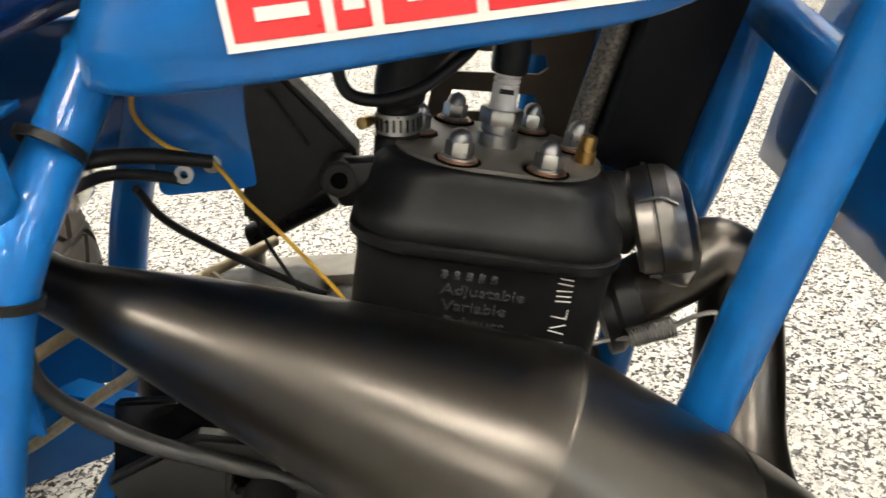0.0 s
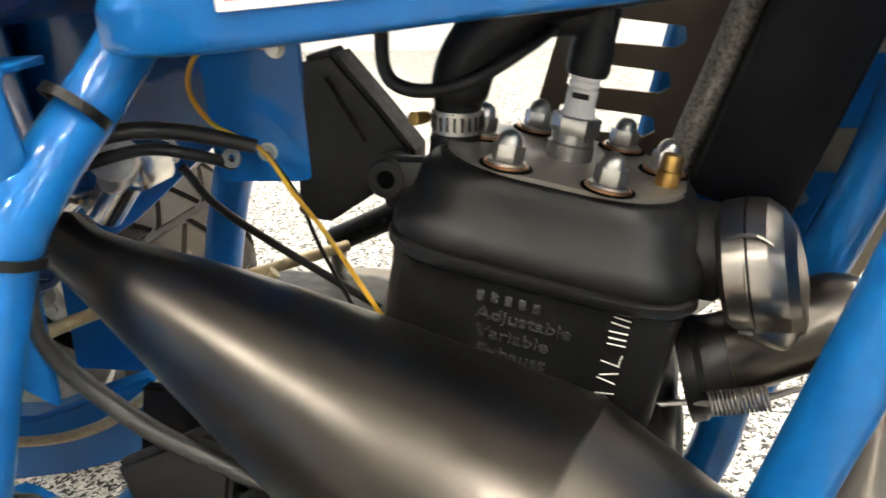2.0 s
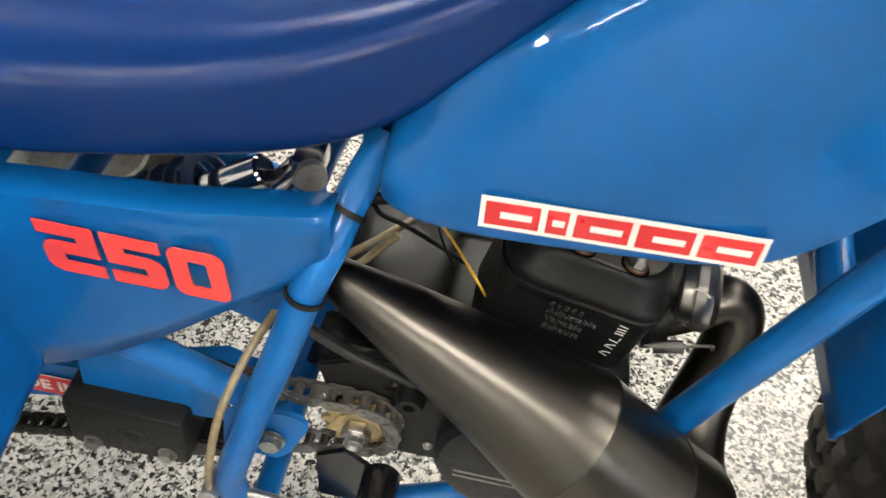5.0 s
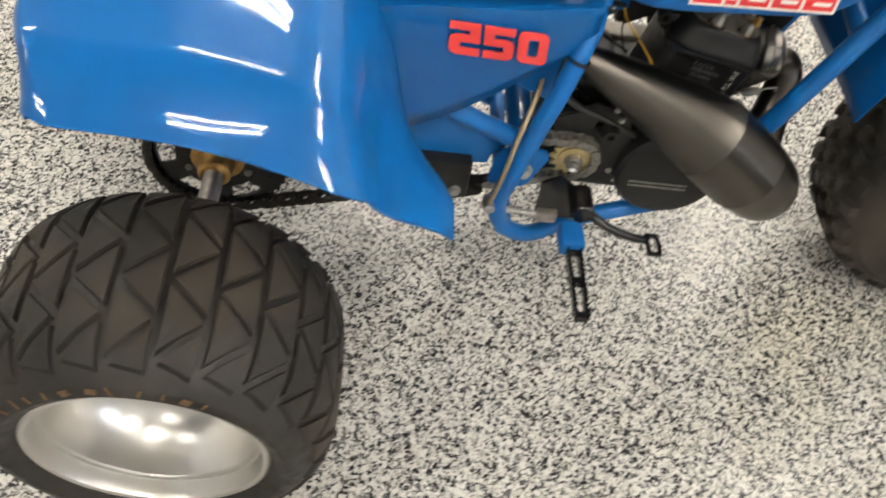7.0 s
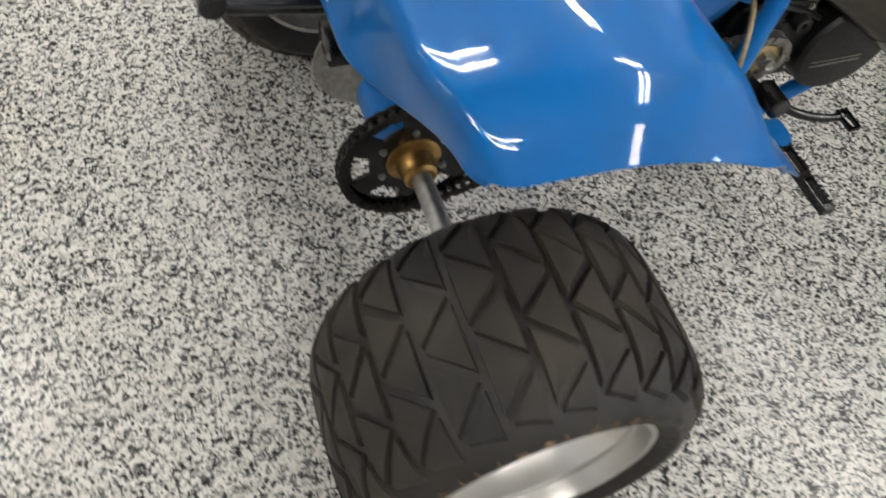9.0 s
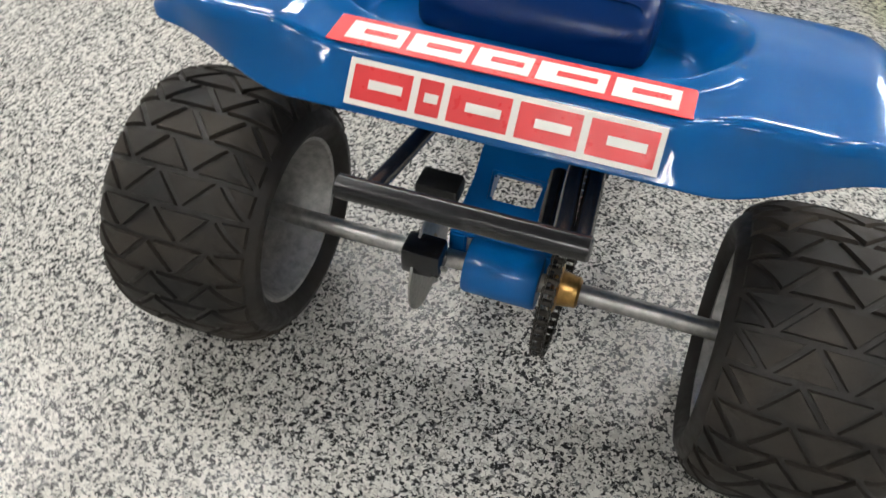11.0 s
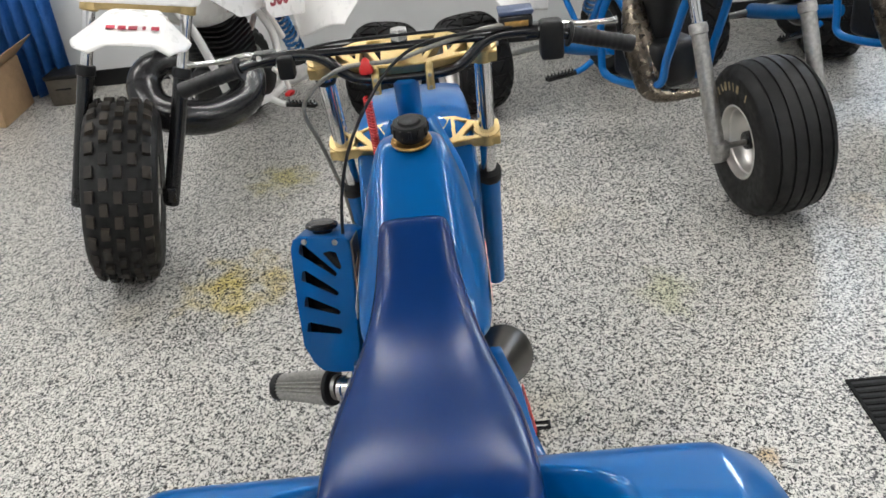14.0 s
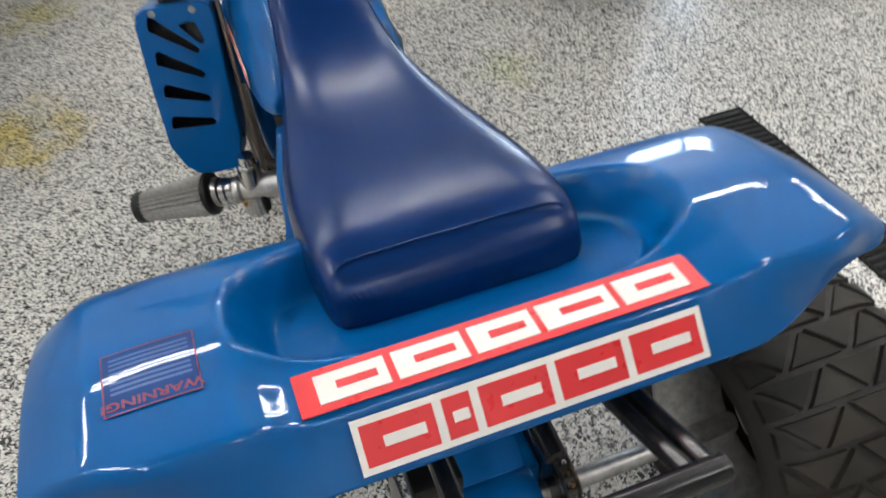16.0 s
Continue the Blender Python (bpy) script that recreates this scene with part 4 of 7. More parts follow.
def frame_tubes():
    fr = P("frame", rod_bm((0.56, -0.04, 0.645), (0.56, 0.06, 0.645), 0.014), BLUE_FRAME, "blue painted tubular steel frame")
    for s in (-1, 1):
        o = 0.01
        low = [(0.53, o + s * 0.16, 0.178), (0.61, o + s * 0.12, 0.182), (0.7, o + s * 0.1, 0.2), (0.79, o + s * 0.092, 0.235), (0.838, o + s * 0.09, 0.3), (0.858, o + s * 0.09, 0.38)]
        if s < 0:
            run = [(0.56, -0.042, 0.645), (0.54, -0.08, 0.6), (0.531, -0.11, 0.575), (0.519, -0.131, 0.542), (0.506, -0.145, 0.49), (0.49, -0.154, 0.43), (0.464, -0.17, 0.327), (0.456, -0.172, 0.27), (0.475, -0.168, 0.215)]
        else:
            run = [(0.56, 0.062, 0.645), (0.527, 0.1, 0.59), (0.497, 0.126, 0.53), (0.468, 0.136, 0.455), (0.446, 0.14, 0.37), (0.43, 0.143, 0.29), (0.445, 0.15, 0.22)]
        P("seat_tube", tube_bm(run + low, 0.0152, 18), BLUE_FRAME, parent=fr)
        P("down_tube", rod_bm((0.852, -0.078, 0.36), (0.962, -0.09, 0.72), 0.0162) if s < 0 else tube_bm([(0.862, 0.104, 0.36), (0.878, 0.112, 0.4), (0.914, 0.115, 0.485), (0.942, 0.115, 0.58), (0.96, 0.118, 0.72)], 0.0175), BLUE_FRAME, parent=fr)
        P("upper_tube", tube_bm([(0.96, o + s * 0.104, 0.715), (0.98, o + s * 0.085, 0.8), (1.02, o + s * 0.035, 0.9)], 0.0165), BLUE_FRAME, parent=fr)
        P("tank_rail", tube_bm([(0.545, o + s * 0.06, 0.63), (0.7, o + s * 0.045, 0.68), (0.9, o + s * 0.03, 0.79), (1.03, o, 0.87)], 0.015), BLUE_FRAME, parent=fr)
        plate = [(0.437, 0.28), (0.494, 0.277), (0.505, 0.29), (0.524, 0.342), (0.524, 0.352), (0.518, 0.36), (0.508, 0.364), (0.455, 0.362), (0.44, 0.34)]
        P("pivot_plate", plate_bm(plate, 0.006, Matrix(((1, 0, 0, 0), (0, 0, 1, o + s * 0.146), (0, 1, 0, 0), (0, 0, 0, 1))), 0.0015), BLUE_FRAME, parent=fr)
        P("pivot_bolt", bolt_bm(0.018, Matrix.Translation((0.489, o + s * 0.152, 0.32)) @ frame_of((0, s, 0))), STEEL, parent=fr)
        up = [(0.41, 0.48), (0.5, 0.44), (0.505, 0.52), (0.46, 0.53)]
        hole = [(0.462 + 0.014 * math.cos(2 * math.pi * k / 16), 0.498 + 0.014 * math.sin(2 * math.pi * k / 16)) for k in range(16)]
        if s > 0:
            continue
        P("shock_tab", plate_bm(up, 0.005, Matrix(((1, 0, 0, 0), (0, 0, 1, o + s * 0.115), (0, 1, 0, 0), (0, 0, 0, 1))), 0.001, holes=[hole]), BLUE_FRAME, parent=fr)
    P("cross_member", rod_bm((0.927, -0.086, 0.6), (0.948, 0.115, 0.606), 0.0155), BLUE_FRAME, parent=fr)
    P("lower_cross", rod_bm((0.48, -0.17, 0.2), (0.48, 0.19, 0.2), 0.014), BLUE_FRAME, parent=fr)
    P("head_tube", rod_bm((1.1, 0.015, 0.785), (1.035, 0.015, 1.0), 0.028), BLUE_FRAME, parent=fr)
    for a, ax in ((Vector((0.5385, -0.09, 0.6)), Vector((0.36, 0.62, 0.7))), (Vector((0.519, -0.133, 0.54)), Vector((0.2, 0.2, 0.95)))):
        P("cable_tie", lathe_bm([(0.0158, -0.0025), (0.0178, -0.0025), (0.0178, 0.0025), (0.0158, 0.0025)], 28, Matrix.Translation(a) @ frame_of(ax), closed=True), PLASTIC, "black nylon cable tie")
    # plate with the relay box, behind the seat tube
    pm = Matrix.Translation((0.581, 0.006, 0.583)) @ pose(0, 0, 0, 90, 0, 6)
    pl = P("coil_plate", plate_bm(rounded_rect(0.03, 0.048, 0.005, 3), 0.004, pm, 0.001), BLUE_FRAME, "blue bracket plate with wiring")
    for dx, dz in ((0.016, 0.029), (0.004, -0.03)):
        P("plate_bolt", bolt_bm(0.0072, pm @ Matrix.Translation((dx, dz, 0.002))), STEEL, parent=pl)
    side = Matrix(((1, 0, 0, 0), (0, 0, 1, 0.02), (0, 1, 0, 0), (0, 0, 0, 1)))
    rb = P("relay_box", plate_bm([(0.61, 0.606), (0.629, 0.61), (0.655, 0.578), (0.673, 0.554), (0.672, 0.544), (0.618, 0.51), (0.597, 0.512)], 0.026, side, 0.003), PLASTIC, "black ignition box on the bracket")
    P("box_rib", plate_bm([(0.622, 0.595), (0.626, 0.596), (0.646, 0.56), (0.642, 0.558)], 0.003, side @ Matrix.Translation((0, 0, -0.0142)), 0.001), PLASTIC, parent=rb)
    P("left_foot_peg", box_bm((0.02, 0.075, 0.016), (0.63, 0.235, 0.2), 0.003), BLACK, "black serrated left foot peg")
    peg = P("foot_peg", box_bm((0.044, 0.056, 0.036), (0.585, -0.2, 0.232), 0.012), BLUE_FRAME, "folding foot peg on a blue bracket")
    frame2 = [(-0.013, 0), (0.013, 0), (0.011, 0.14), (-0.011, 0.14)]
    P("peg_rack", plate_bm(frame2, 0.014, Matrix(((1, 0, 0, 0.587), (0, -1, 0, -0.22), (0, 0, 1, 0.232), (0, 0, 0, 1))), 0.001, holes=[[(-0.007, 0.012), (0.007, 0.012), (0.006, 0.062), (-0.006, 0.062)], [(-0.0065, 0.074), (0.0065, 0.074), (0.006, 0.128), (-0.006, 0.128)]]), BLACK, "serrated black steel foot rest", parent=peg)
    for k in range(14):
        for dx in (-0.011, 0.011):
            P("tooth", box_bm((0.0035, 0.005, 0.005), (0.587 + dx, -0.228 - k * 0.0098, 0.24), 0.001), BLACK, parent=peg)
    sh = P("shift_lever", tube_bm([(0.6, -0.155, 0.262), (0.64, -0.18, 0.25), (0.68, -0.195, 0.246), (0.71, -0.2, 0.246)], [0.009, 0.008, 0.0075, 0.007], 12), BLACK, "black brake pedal lever")
    P("lever_toe", plate_bm([(-0.012, -0.02), (0.012, -0.02), (0.012, 0.025), (-0.012, 0.025)], 0.01, Matrix.Translation((0.718, -0.213, 0.248)), 0.002, holes=[[(-0.006, -0.014), (0.006, -0.014), (0.006, 0.018), (-0.006, 0.018)]]), BLACK, parent=sh)
    P("lever_boss", rod_bm((0.6, -0.12, 0.262), (0.6, -0.175, 0.262), 0.02), BLACK, parent=sh)
    # chain guide block under the arm, then the brake's push rod and hose
    cg = P("chain_guide", box_bm((0.124, 0.056, 0.078), (0.344, -0.129, 0.294), 0.007), PLASTIC, "black moulded chain guide block on the swingarm")
    leg = [(0.312, 0.24), (0.318, 0.203), (0.33, 0.196), (0.352, 0.2), (0.4, 0.221), (0.436, 0.234), (0.438, 0.246), (0.41, 0.256), (0.33, 0.256)]
    P("guide_leg", plate_bm(leg, 0.034, Matrix(((1, 0, 0, 0), (0, 0, 1, -0.11), (0, 1, 0, 0), (0, 0, 0, 1))), 0.003), PLASTIC, parent=cg)
    P("guide_boss", lathe_bm([(0.006, 0.0), (0.014, 0.0), (0.013, 0.0022), (0.0075, 0.0024), (0.006, 0.001)], 24, Matrix.Translation((0.35, -0.1565, 0.294)) @ frame_of((0, -1, 0)) @ Matrix.Diagonal((1.4, 0.8, 1, 1)), closed=True), PLASTIC, parent=cg)
    for dx, dy, dz, sz in ((0.385, -0.157, 0.274, 0.0125), (0.307, -0.157, 0.268, 0.0125), (0.336, -0.128, 0.213, 0.007)):
        P("guide_bolt", bolt_bm(sz, Matrix.Translation((dx, dy, dz)) @ frame_of((0, -1, 0))), STEEL, parent=cg)
    mc = P("push_rod", rod_bm((0.43, -0.17, 0.258), (0.53, -0.172, 0.252), 0.0055), STEEL, "zinc-plated brake push rod")
    P("rod_clevis", box_bm((0.035, 0.016, 0.02), (0.54, -0.172, 0.252), 0.003), STEEL, parent=mc)
    P("banjo", rod_bm((0.44, -0.165, 0.275), (0.44, -0.195, 0.275), 0.009), DULL_ALU, parent=mc)
    P("brake_hose", tube_bm([(0.438, -0.185, 0.27), (0.447, -0.192, 0.35), (0.458, -0.175, 0.42), (0.478, -0.13, 0.47), (0.5, -0.06, 0.475), (0.545, 0.0, 0.47), (0.6, 0.07, 0.47)], 0.0039, 12), BEIGE, "beige braided brake hose")


def exhaust():
    ax = [(0.5, -0.075, 0.525), (0.527, -0.085, 0.516), (0.6, -0.101, 0.491), (0.68, -0.119, 0.461), (0.757, -0.138, 0.43),
          (0.805, -0.14, 0.402), (0.845, -0.139, 0.37), (0.88, -0.13, 0.335), (0.895, -0.105, 0.311), (0.9, -0.062, 0.312), (0.907, -0.022, 0.34), (0.918, 0.012, 0.392), (0.92, 0.034, 0.438), (0.902, 0.038, 0.455), (0.877, 0.03, 0.448), (0.84, 0.02, 0.434)]
    rr = [0.0165, 0.018, 0.0345, 0.051, 0.0668, 0.0675, 0.066, 0.062, 0.056, 0.046, 0.036, 0.03, 0.027, 0.0255, 0.0245, 0.0245]
    mid = (0.832, -0.1435, 0.376)
    way = [(Vector(ax[4]) - Vector(ax[3])).normalized(), (Vector(mid) - Vector(ax[4])).normalized(), (Vector(ax[7]) - Vector(mid)).normalized()]
    n1, n2 = (way[0] + way[1]).normalized(), (way[1] + way[2]).normalized()
    ex = P("expansion_pipe", tube_bm(ax[:5], rr[:5], 48, 8, cut=(None, n1)), PIPE, "satin black expansion chamber exhaust")
    P("belly", tube_bm([ax[4], mid], [0.0668, 0.067], 48, smooth=False, cut=(n1, n2)), PIPE, parent=ex)
    P("elbow", tube_bm([mid] + ax[7:], [0.067] + rr[7:], 48, 8, cut=(n2, None)), PIPE, parent=ex)
    for at, t, rad in ((ax[4], n1, 0.0675), (mid, n2, 0.0675)):
        P("weld_seam", lathe_bm([(rad - 0.004, -0.0016), (rad, -0.0008), (rad + 0.0002, 0.0006), (rad - 0.004, 0.0016)], 64, Matrix.Translation(at) @ frame_of(t), closed=True), PIPE, parent=ex)
    # retaining spring at the port
    a, b = Vector((0.836, -0.016, 0.4255)), Vector((0.866, -0.013, 0.431))
    d = b - a
    fm = Matrix.Translation(a) @ frame_of(d)
    coil = [fm @ Vector((0.0064 * math.cos(k * 2 * math.pi / 8), 0.0064 * math.sin(k * 2 * math.pi / 8), d.length * k / 112)) for k in range(113)]
    sg = P("pipe_spring", tube_bm(coil, 0.00085, 6, 1, smooth=False), STEEL, "steel exhaust retaining spring")
    P("spring_hook", tube_bm([a, a + Vector((-0.012, 0.003, -0.002)), a + Vector((-0.03, 0.0, -0.004)), a + Vector((-0.032, -0.006, 0.002))], 0.0017, 8), STEEL, parent=sg)
    P("spring_hook", tube_bm([b, b + Vector((0.012, 0.0, 0.006)), b + Vector((0.026, 0.002, 0.007)), b + Vector((0.028, 0.004, 0.0))], 0.0017, 8), STEEL, parent=sg)
    P("port_flange", lathe_bm([(0, 0), (0.031, 0), (0.031, 0.008), (0.028, 0.012), (0.0275, 0.026), (0, 0.026)], 30, Matrix.Translation((0.822, 0.015, 0.429)) @ frame_of((1, 0.05, 0.25))), CASTING)


def engine():
    """Cylinder, head and crankcase; the head leans a little forward."""
    E = Matrix.Translation((0.757, 0.009, 0.549)) @ pose(0, 0, 0, -3, 12, 0)

    def outline(hx, hy, r, z, cut=0.0):
        return [E @ Vector((x, y, z)) for x, y in rounded_rect(hx, hy, r, 7)]

    cy = P("cylinder", loft_bm([outline(0.074, 0.0555, 0.016, -0.175), outline(0.075, 0.0565, 0.016, -0.06), outline(0.076, 0.058, 0.018, -0.05)]), CASTING, "black cast water-cooled engine cylinder", sharp=0.9)
    P("flange", loft_bm([outline(0.079, 0.063, 0.034, -0.05), outline(0.0815, 0.0655, 0.036, -0.048), outline(0.0815, 0.0655, 0.036, -0.043), outline(0.079, 0.063, 0.034, -0.0415)]), CASTING, parent=cy, sharp=0.9)
    hd = P("cylinder_head", loft_bm([outline(0.079, 0.063, 0.034, -0.0415), outline(0.0805, 0.0645, 0.035, -0.038), outline(0.079, 0.063, 0.035, -0.029), outline(0.074, 0.058, 0.035, -0.022), outline(0.0715, 0.057, 0.037, -0.008), outline(0.067, 0.0555, 0.042, -0.0015), outline(0.064, 0.054, 0.043, 0.0005)]), CASTING, "black cast cylinder head", sharp=0.9)
    P("head_top", loft_bm([outline(0.0625, 0.053, 0.046, -0.001), outline(0.0625, 0.053, 0.046, 0.0028), outline(0.0615, 0.052, 0.045, 0.0035)]), PLATE_TOP, parent=hd, sharp=0.9)
    for x, y in ((-0.025, -0.045), (0.025, -0.045), (-0.025, 0.045), (0.025, 0.045), (-0.049, 0.004), (0.05, 0.012)):
        P("acorn_nut", acorn_bm(0.0112, E @ Matrix.Translation((x, y, 0.0054))), STEEL, parent=hd)
        # flat black ring: shade of the recess round the nut, nothing is cut
        P("nut_recess_shade", lathe_bm([(0.009, 0), (0.0134, 0.0), (0.0134, 0.0006), (0.009, 0.0006)], 24, E @ Matrix.Translation((x, y, 0.0036)), closed=True), PIT, parent=hd)
        P("copper_washer", lathe_bm([(0.005, 0.0), (0.0112, 0.0), (0.0112, 0.0018), (0.005, 0.0018)], 24, E @ Matrix.Translation((x, y, 0.0036)), closed=True), COPPER, parent=hd)
    S = E @ Matrix.Translation((0.0, 0.002, 0.003)) @ Matrix.Diagonal((1.08, 1.08, 1.0, 1))
    pg = P("spark_plug", lathe_bm([(0, 0), (0.0115, 0), (0.0115, 0.008), (0.0105, 0.009), (0.0105, 0.014)], 24, S), STEEL, "spark plug with white porcelain")
    hex_m = hex_bm(0.021, 0.01, S @ Matrix.Translation((0, 0, 0.013)))
    P("plug_hex", hex_m, STEEL, parent=pg)
    P("porcelain", lathe_bm([(0.0088, 0.022), (0.0078, 0.0245), (0.0074, 0.028), (0.0074, 0.037), (0.0066, 0.0378), (0.0074, 0.0388), (0.0074, 0.0405), (0.0066, 0.0413), (0.0074, 0.0423), (0.0074, 0.05), (0.0, 0.05)], 22, S), PORCELAIN, parent=pg)
    P("plug_mark", box_bm((0.008, 0.0006, 0.003), (0, -0.0073, 0.034), 0.0002, m=S), PLASTIC, parent=pg)
    P("plug_boot", lathe_bm([(0, 0.044), (0.0095, 0.044), (0.0105, 0.047), (0.0105, 0.058), (0.0095, 0.062), (0.0095, 0.082), (0, 0.084)], 22, S), BLACK_RUBBER, "black rubber spark plug cap", parent=pg)
    top = S @ Vector((0, 0, 0.072))
    P("boot_arm", tube_bm([top + Vector((0.008, 0, 0)), top + Vector((-0.012, 0, 0.001)), top + Vector((-0.04, -0.002, -0.002))], [0.0095, 0.0095, 0.0065], 16), BLACK_RUBBER, parent=pg)
    P("plug_lead", tube_bm([top + Vector((-0.02, -0.003, -0.001)), (0.742, -0.016, 0.614), (0.718, -0.03, 0.601), (0.696, -0.033, 0.596), (0.68, -0.033, 0.599), (0.674, -0.032, 0.607), (0.673, -0.03, 0.62), (0.675, -0.028, 0.636), (0.68, -0.02, 0.66), (0.69, 0.0, 0.69)], 0.0036, 14), BLACK_RUBBER, "black ignition lead", parent=pg)
    P("temp_sender", lathe_bm([(0, 0), (0.009, 0), (0.009, 0.006), (0.0055, 0.007), (0.0055, 0.018), (0.0048, 0.019), (0.0048, 0.028), (0.004, 0.03), (0, 0.03)], 18, E @ Matrix.Translation((0.052, -0.012, -0.002)) @ Matrix.Diagonal((1.1, 1.1, 0.72, 1))), BRASS, "brass temperature sender", parent=hd)
    # coolant neck, clamp and hose
    N = Matrix.Translation((0.697, 0.002, 0.54)) @ pose(0, 0, 0, 0, 4, 0)
    P("coolant_neck", lathe_bm([(0.024, -0.03), (0.02, 0.0), (0.0145, 0.012), (0.0132, 0.026), (0, 0.026)], 30, N), CASTING, parent=hd)
    P("coolant_hose", tube_bm([N @ Vector(v) for v in ((0.001, 0, 0.022), (0.001, 0, 0.028), (0.001, 0, 0.042), (0.002, 0, 0.05), (0.006, 0.0, 0.065), (0.018, 0.002, 0.082), (0.04, 0.006, 0.098), (0.075, 0.012, 0.108), (0.12, 0.03, 0.115))], [0.0128, 0.0125, 0.0125, 0.0152, 0.0158, 0.016, 0.016, 0.016, 0.016], 26), BLACK_RUBBER, "black rubber coolant hose")
    hc = P("hose_clamp", lathe_bm([(0.0125, 0.028), (0.0138, 0.028), (0.0138, 0.04), (0.0125, 0.04)], 40, N @ Matrix.Translation((0.001, 0, 0)), closed=True), STEEL, "slotted steel hose clamp")
    # thin dark bars on the band imitate the shade in its slots
    for k in range(22):
        P("slot_shade", box_bm((0.0006, 0.0014, 0.0075), (0.0139, 0, 0.034), 0, m=N @ Matrix.Translation((0.001, 0, 0)) @ pose(0, 0, 0, 0, 0, 360 / 22 * k)), PLASTIC, parent=hc)
    P("clamp_screw", lathe_bm([(0, -0.003), (0.0032, -0.003), (0.0036, 0.0), (0.0036, 0.008), (0, 0.009)], 14, N @ Matrix.Translation((-0.0165, -0.006, 0.035)) @ frame_of((-0.4, -1, 0.1))), BRASS, parent=hc)
    mb = P("head_mount", box_bm((0.036, 0.016, 0.03), (0.678, -0.008, 0.541), 0.006), CASTING, "black steel head mounting lug")
    P("mount_eye", rod_bm((0.664, -0.0165, 0.545), (0.664, 0.004, 0.545), 0.0115), CASTING, parent=mb)
    # black disc painted for the dark inside the eye
    P("bore_shade", rod_bm((0.664, -0.0172, 0.545), (0.664, -0.016, 0.545), 0.0052, 16), PIT, parent=mb)
    # raised cast letters on the side
    side = E @ Matrix(((1, 0, 0, -0.0265), (0, 0, -1, -0.0566), (0, 1, 0, -0.0525), (0, 0, 0, 1)))
    for k in range(5):
        P("cast_mark", box_bm((0.0034, 0.0052, 0.0022), (0.0035 + 0.0072 * k, -0.0075, 0.0014), 0.0004, m=side), LETTER, parent=cy)
    for k, word in enumerate(("Adjustable", "Variable", "Exhaust")):
        P("cast_letters", text_bm(word, 0.0062, side @ Matrix.Translation((0.0025 + 0.0016 * k, -0.0172 - 0.0102 * k, 0.0006)), 0.0013, 0.0, 1.32, "LEFT"), LETTER, "raised cast letters", parent=cy)
    # hand-scratched pale strokes, unreadable
    for k in range(5):
        lean = (-4, 3, -6, 5, -3)[k]
        g = side @ Matrix.Translation((0.0735, -0.0015 - 0.0108 * k, 0.0012)) @ pose(0, 0, 0, 0, 0, lean)
        bars = ((0, 0.0034, 0.009, 0.0007), (0, 0.0, 0.0085, 0.0007), (0, -0.0032, 0.009, 0.0007)) if k < 2 else ((0, -0.003, 0.0095, 0.0007), (0.004, 0.0, 0.0007, 0.0065)) if k == 2 else ((0.001, 0.0018, 0.0095, 0.0007), (0, -0.0018, 0.0095, 0.0007))
        for dx, dz, w, h in bars:
            P("scratched_stroke", box_bm((w, h, 0.0006), (dx, dz, 0), 0.0002, m=g @ pose(0, 0, 0, 0, 0, 0 if k < 3 else 14 * (1 if dz > 0 else -1))), WHITE_DECAL, parent=cy)
    # exhaust valve housing
    V = Matrix.Translation((0.84, 0.004, 0.498)) @ frame_of((0.95, -0.12, 0.17))
    ev = P("exhaust_valve", lathe_bm([(0, 0), (0.031, 0), (0.0335, 0.003), (0.034, 0.0125), (0.0345, 0.013), (0.0345, 0.0145), (0.034, 0.015)], 40, V), WARM_ALU, "bare aluminium exhaust valve cover", sharp=0.5)
    rings = []
    for z, k, drop in ((0.0148, 1.0, 0.0), (0.024, 0.985, 0.001), (0.032, 0.9, 0.004), (0.038, 0.74, 0.008), (0.041, 0.45, 0.012), (0.042, 0.1, 0.013)):
        ring = []
        for n in range(40):
            a = 2 * math.pi * n / 40
            c, s2 = math.cos(a), math.sin(a)
            up = V.to_3x3() @ Vector((c, s2, 0))
            k2 = k * (1 - 0.035 * math.cos(6 * a + 0.6) * ss(0.012, 0.03, z))
            ring.append(V @ Vector((0.034 * k2 * c, 0.034 * k2 * s2, z)) + Vector((0, 0, -drop * 1.2 + (-0.004 if up.z < -0.6 else 0))))
        rings.append(ring)
    P("valve_cap", loft_bm(rings), WARM_ALU, parent=ev, sharp=0.32)
    P("parting_line", lathe_bm([(0.033, 0.0136), (0.0351, 0.0138), (0.0351, 0.0148), (0.033, 0.015)], 48, V, closed=True), PLASTIC, parent=ev)
    bail = [V @ Vector((0.0365 * math.cos(a), 0.0365 * math.sin(a), z)) for a, z in ((-2.3, 0.006), (-1.9, 0.02), (-1.2, 0.027), (-0.4, 0.028), (0.4, 0.024), (0.9, 0.012))]
    P("wire_bail", tube_bm(bail, 0.0012, 8), DULL_ALU, parent=ev)
    low = V @ Vector((0, 0, 0.026)) + Vector((0.0, -0.004, -0.028))
    P("cap_lobe", box_bm((0.026, 0.034, 0.026), (0, 0, 0), 0.007, m=Matrix.Translation(low) @ pose(0, 0, 0, 0, 20, 0), segments=3), WARM_ALU, parent=ev)
    for a0 in (0.5, 2.4, 4.6):
        P("clip", tube_bm([V @ Vector((0.0352 * math.cos(a0), 0.0352 * math.sin(a0), 0.006)), V @ Vector((0.0362 * math.cos(a0), 0.0362 * math.sin(a0), 0.018)), V @ Vector((0.0345 * math.cos(a0 + 0.15), 0.0345 * math.sin(a0 + 0.15), 0.027))], 0.0011, 6), STEEL, parent=ev)
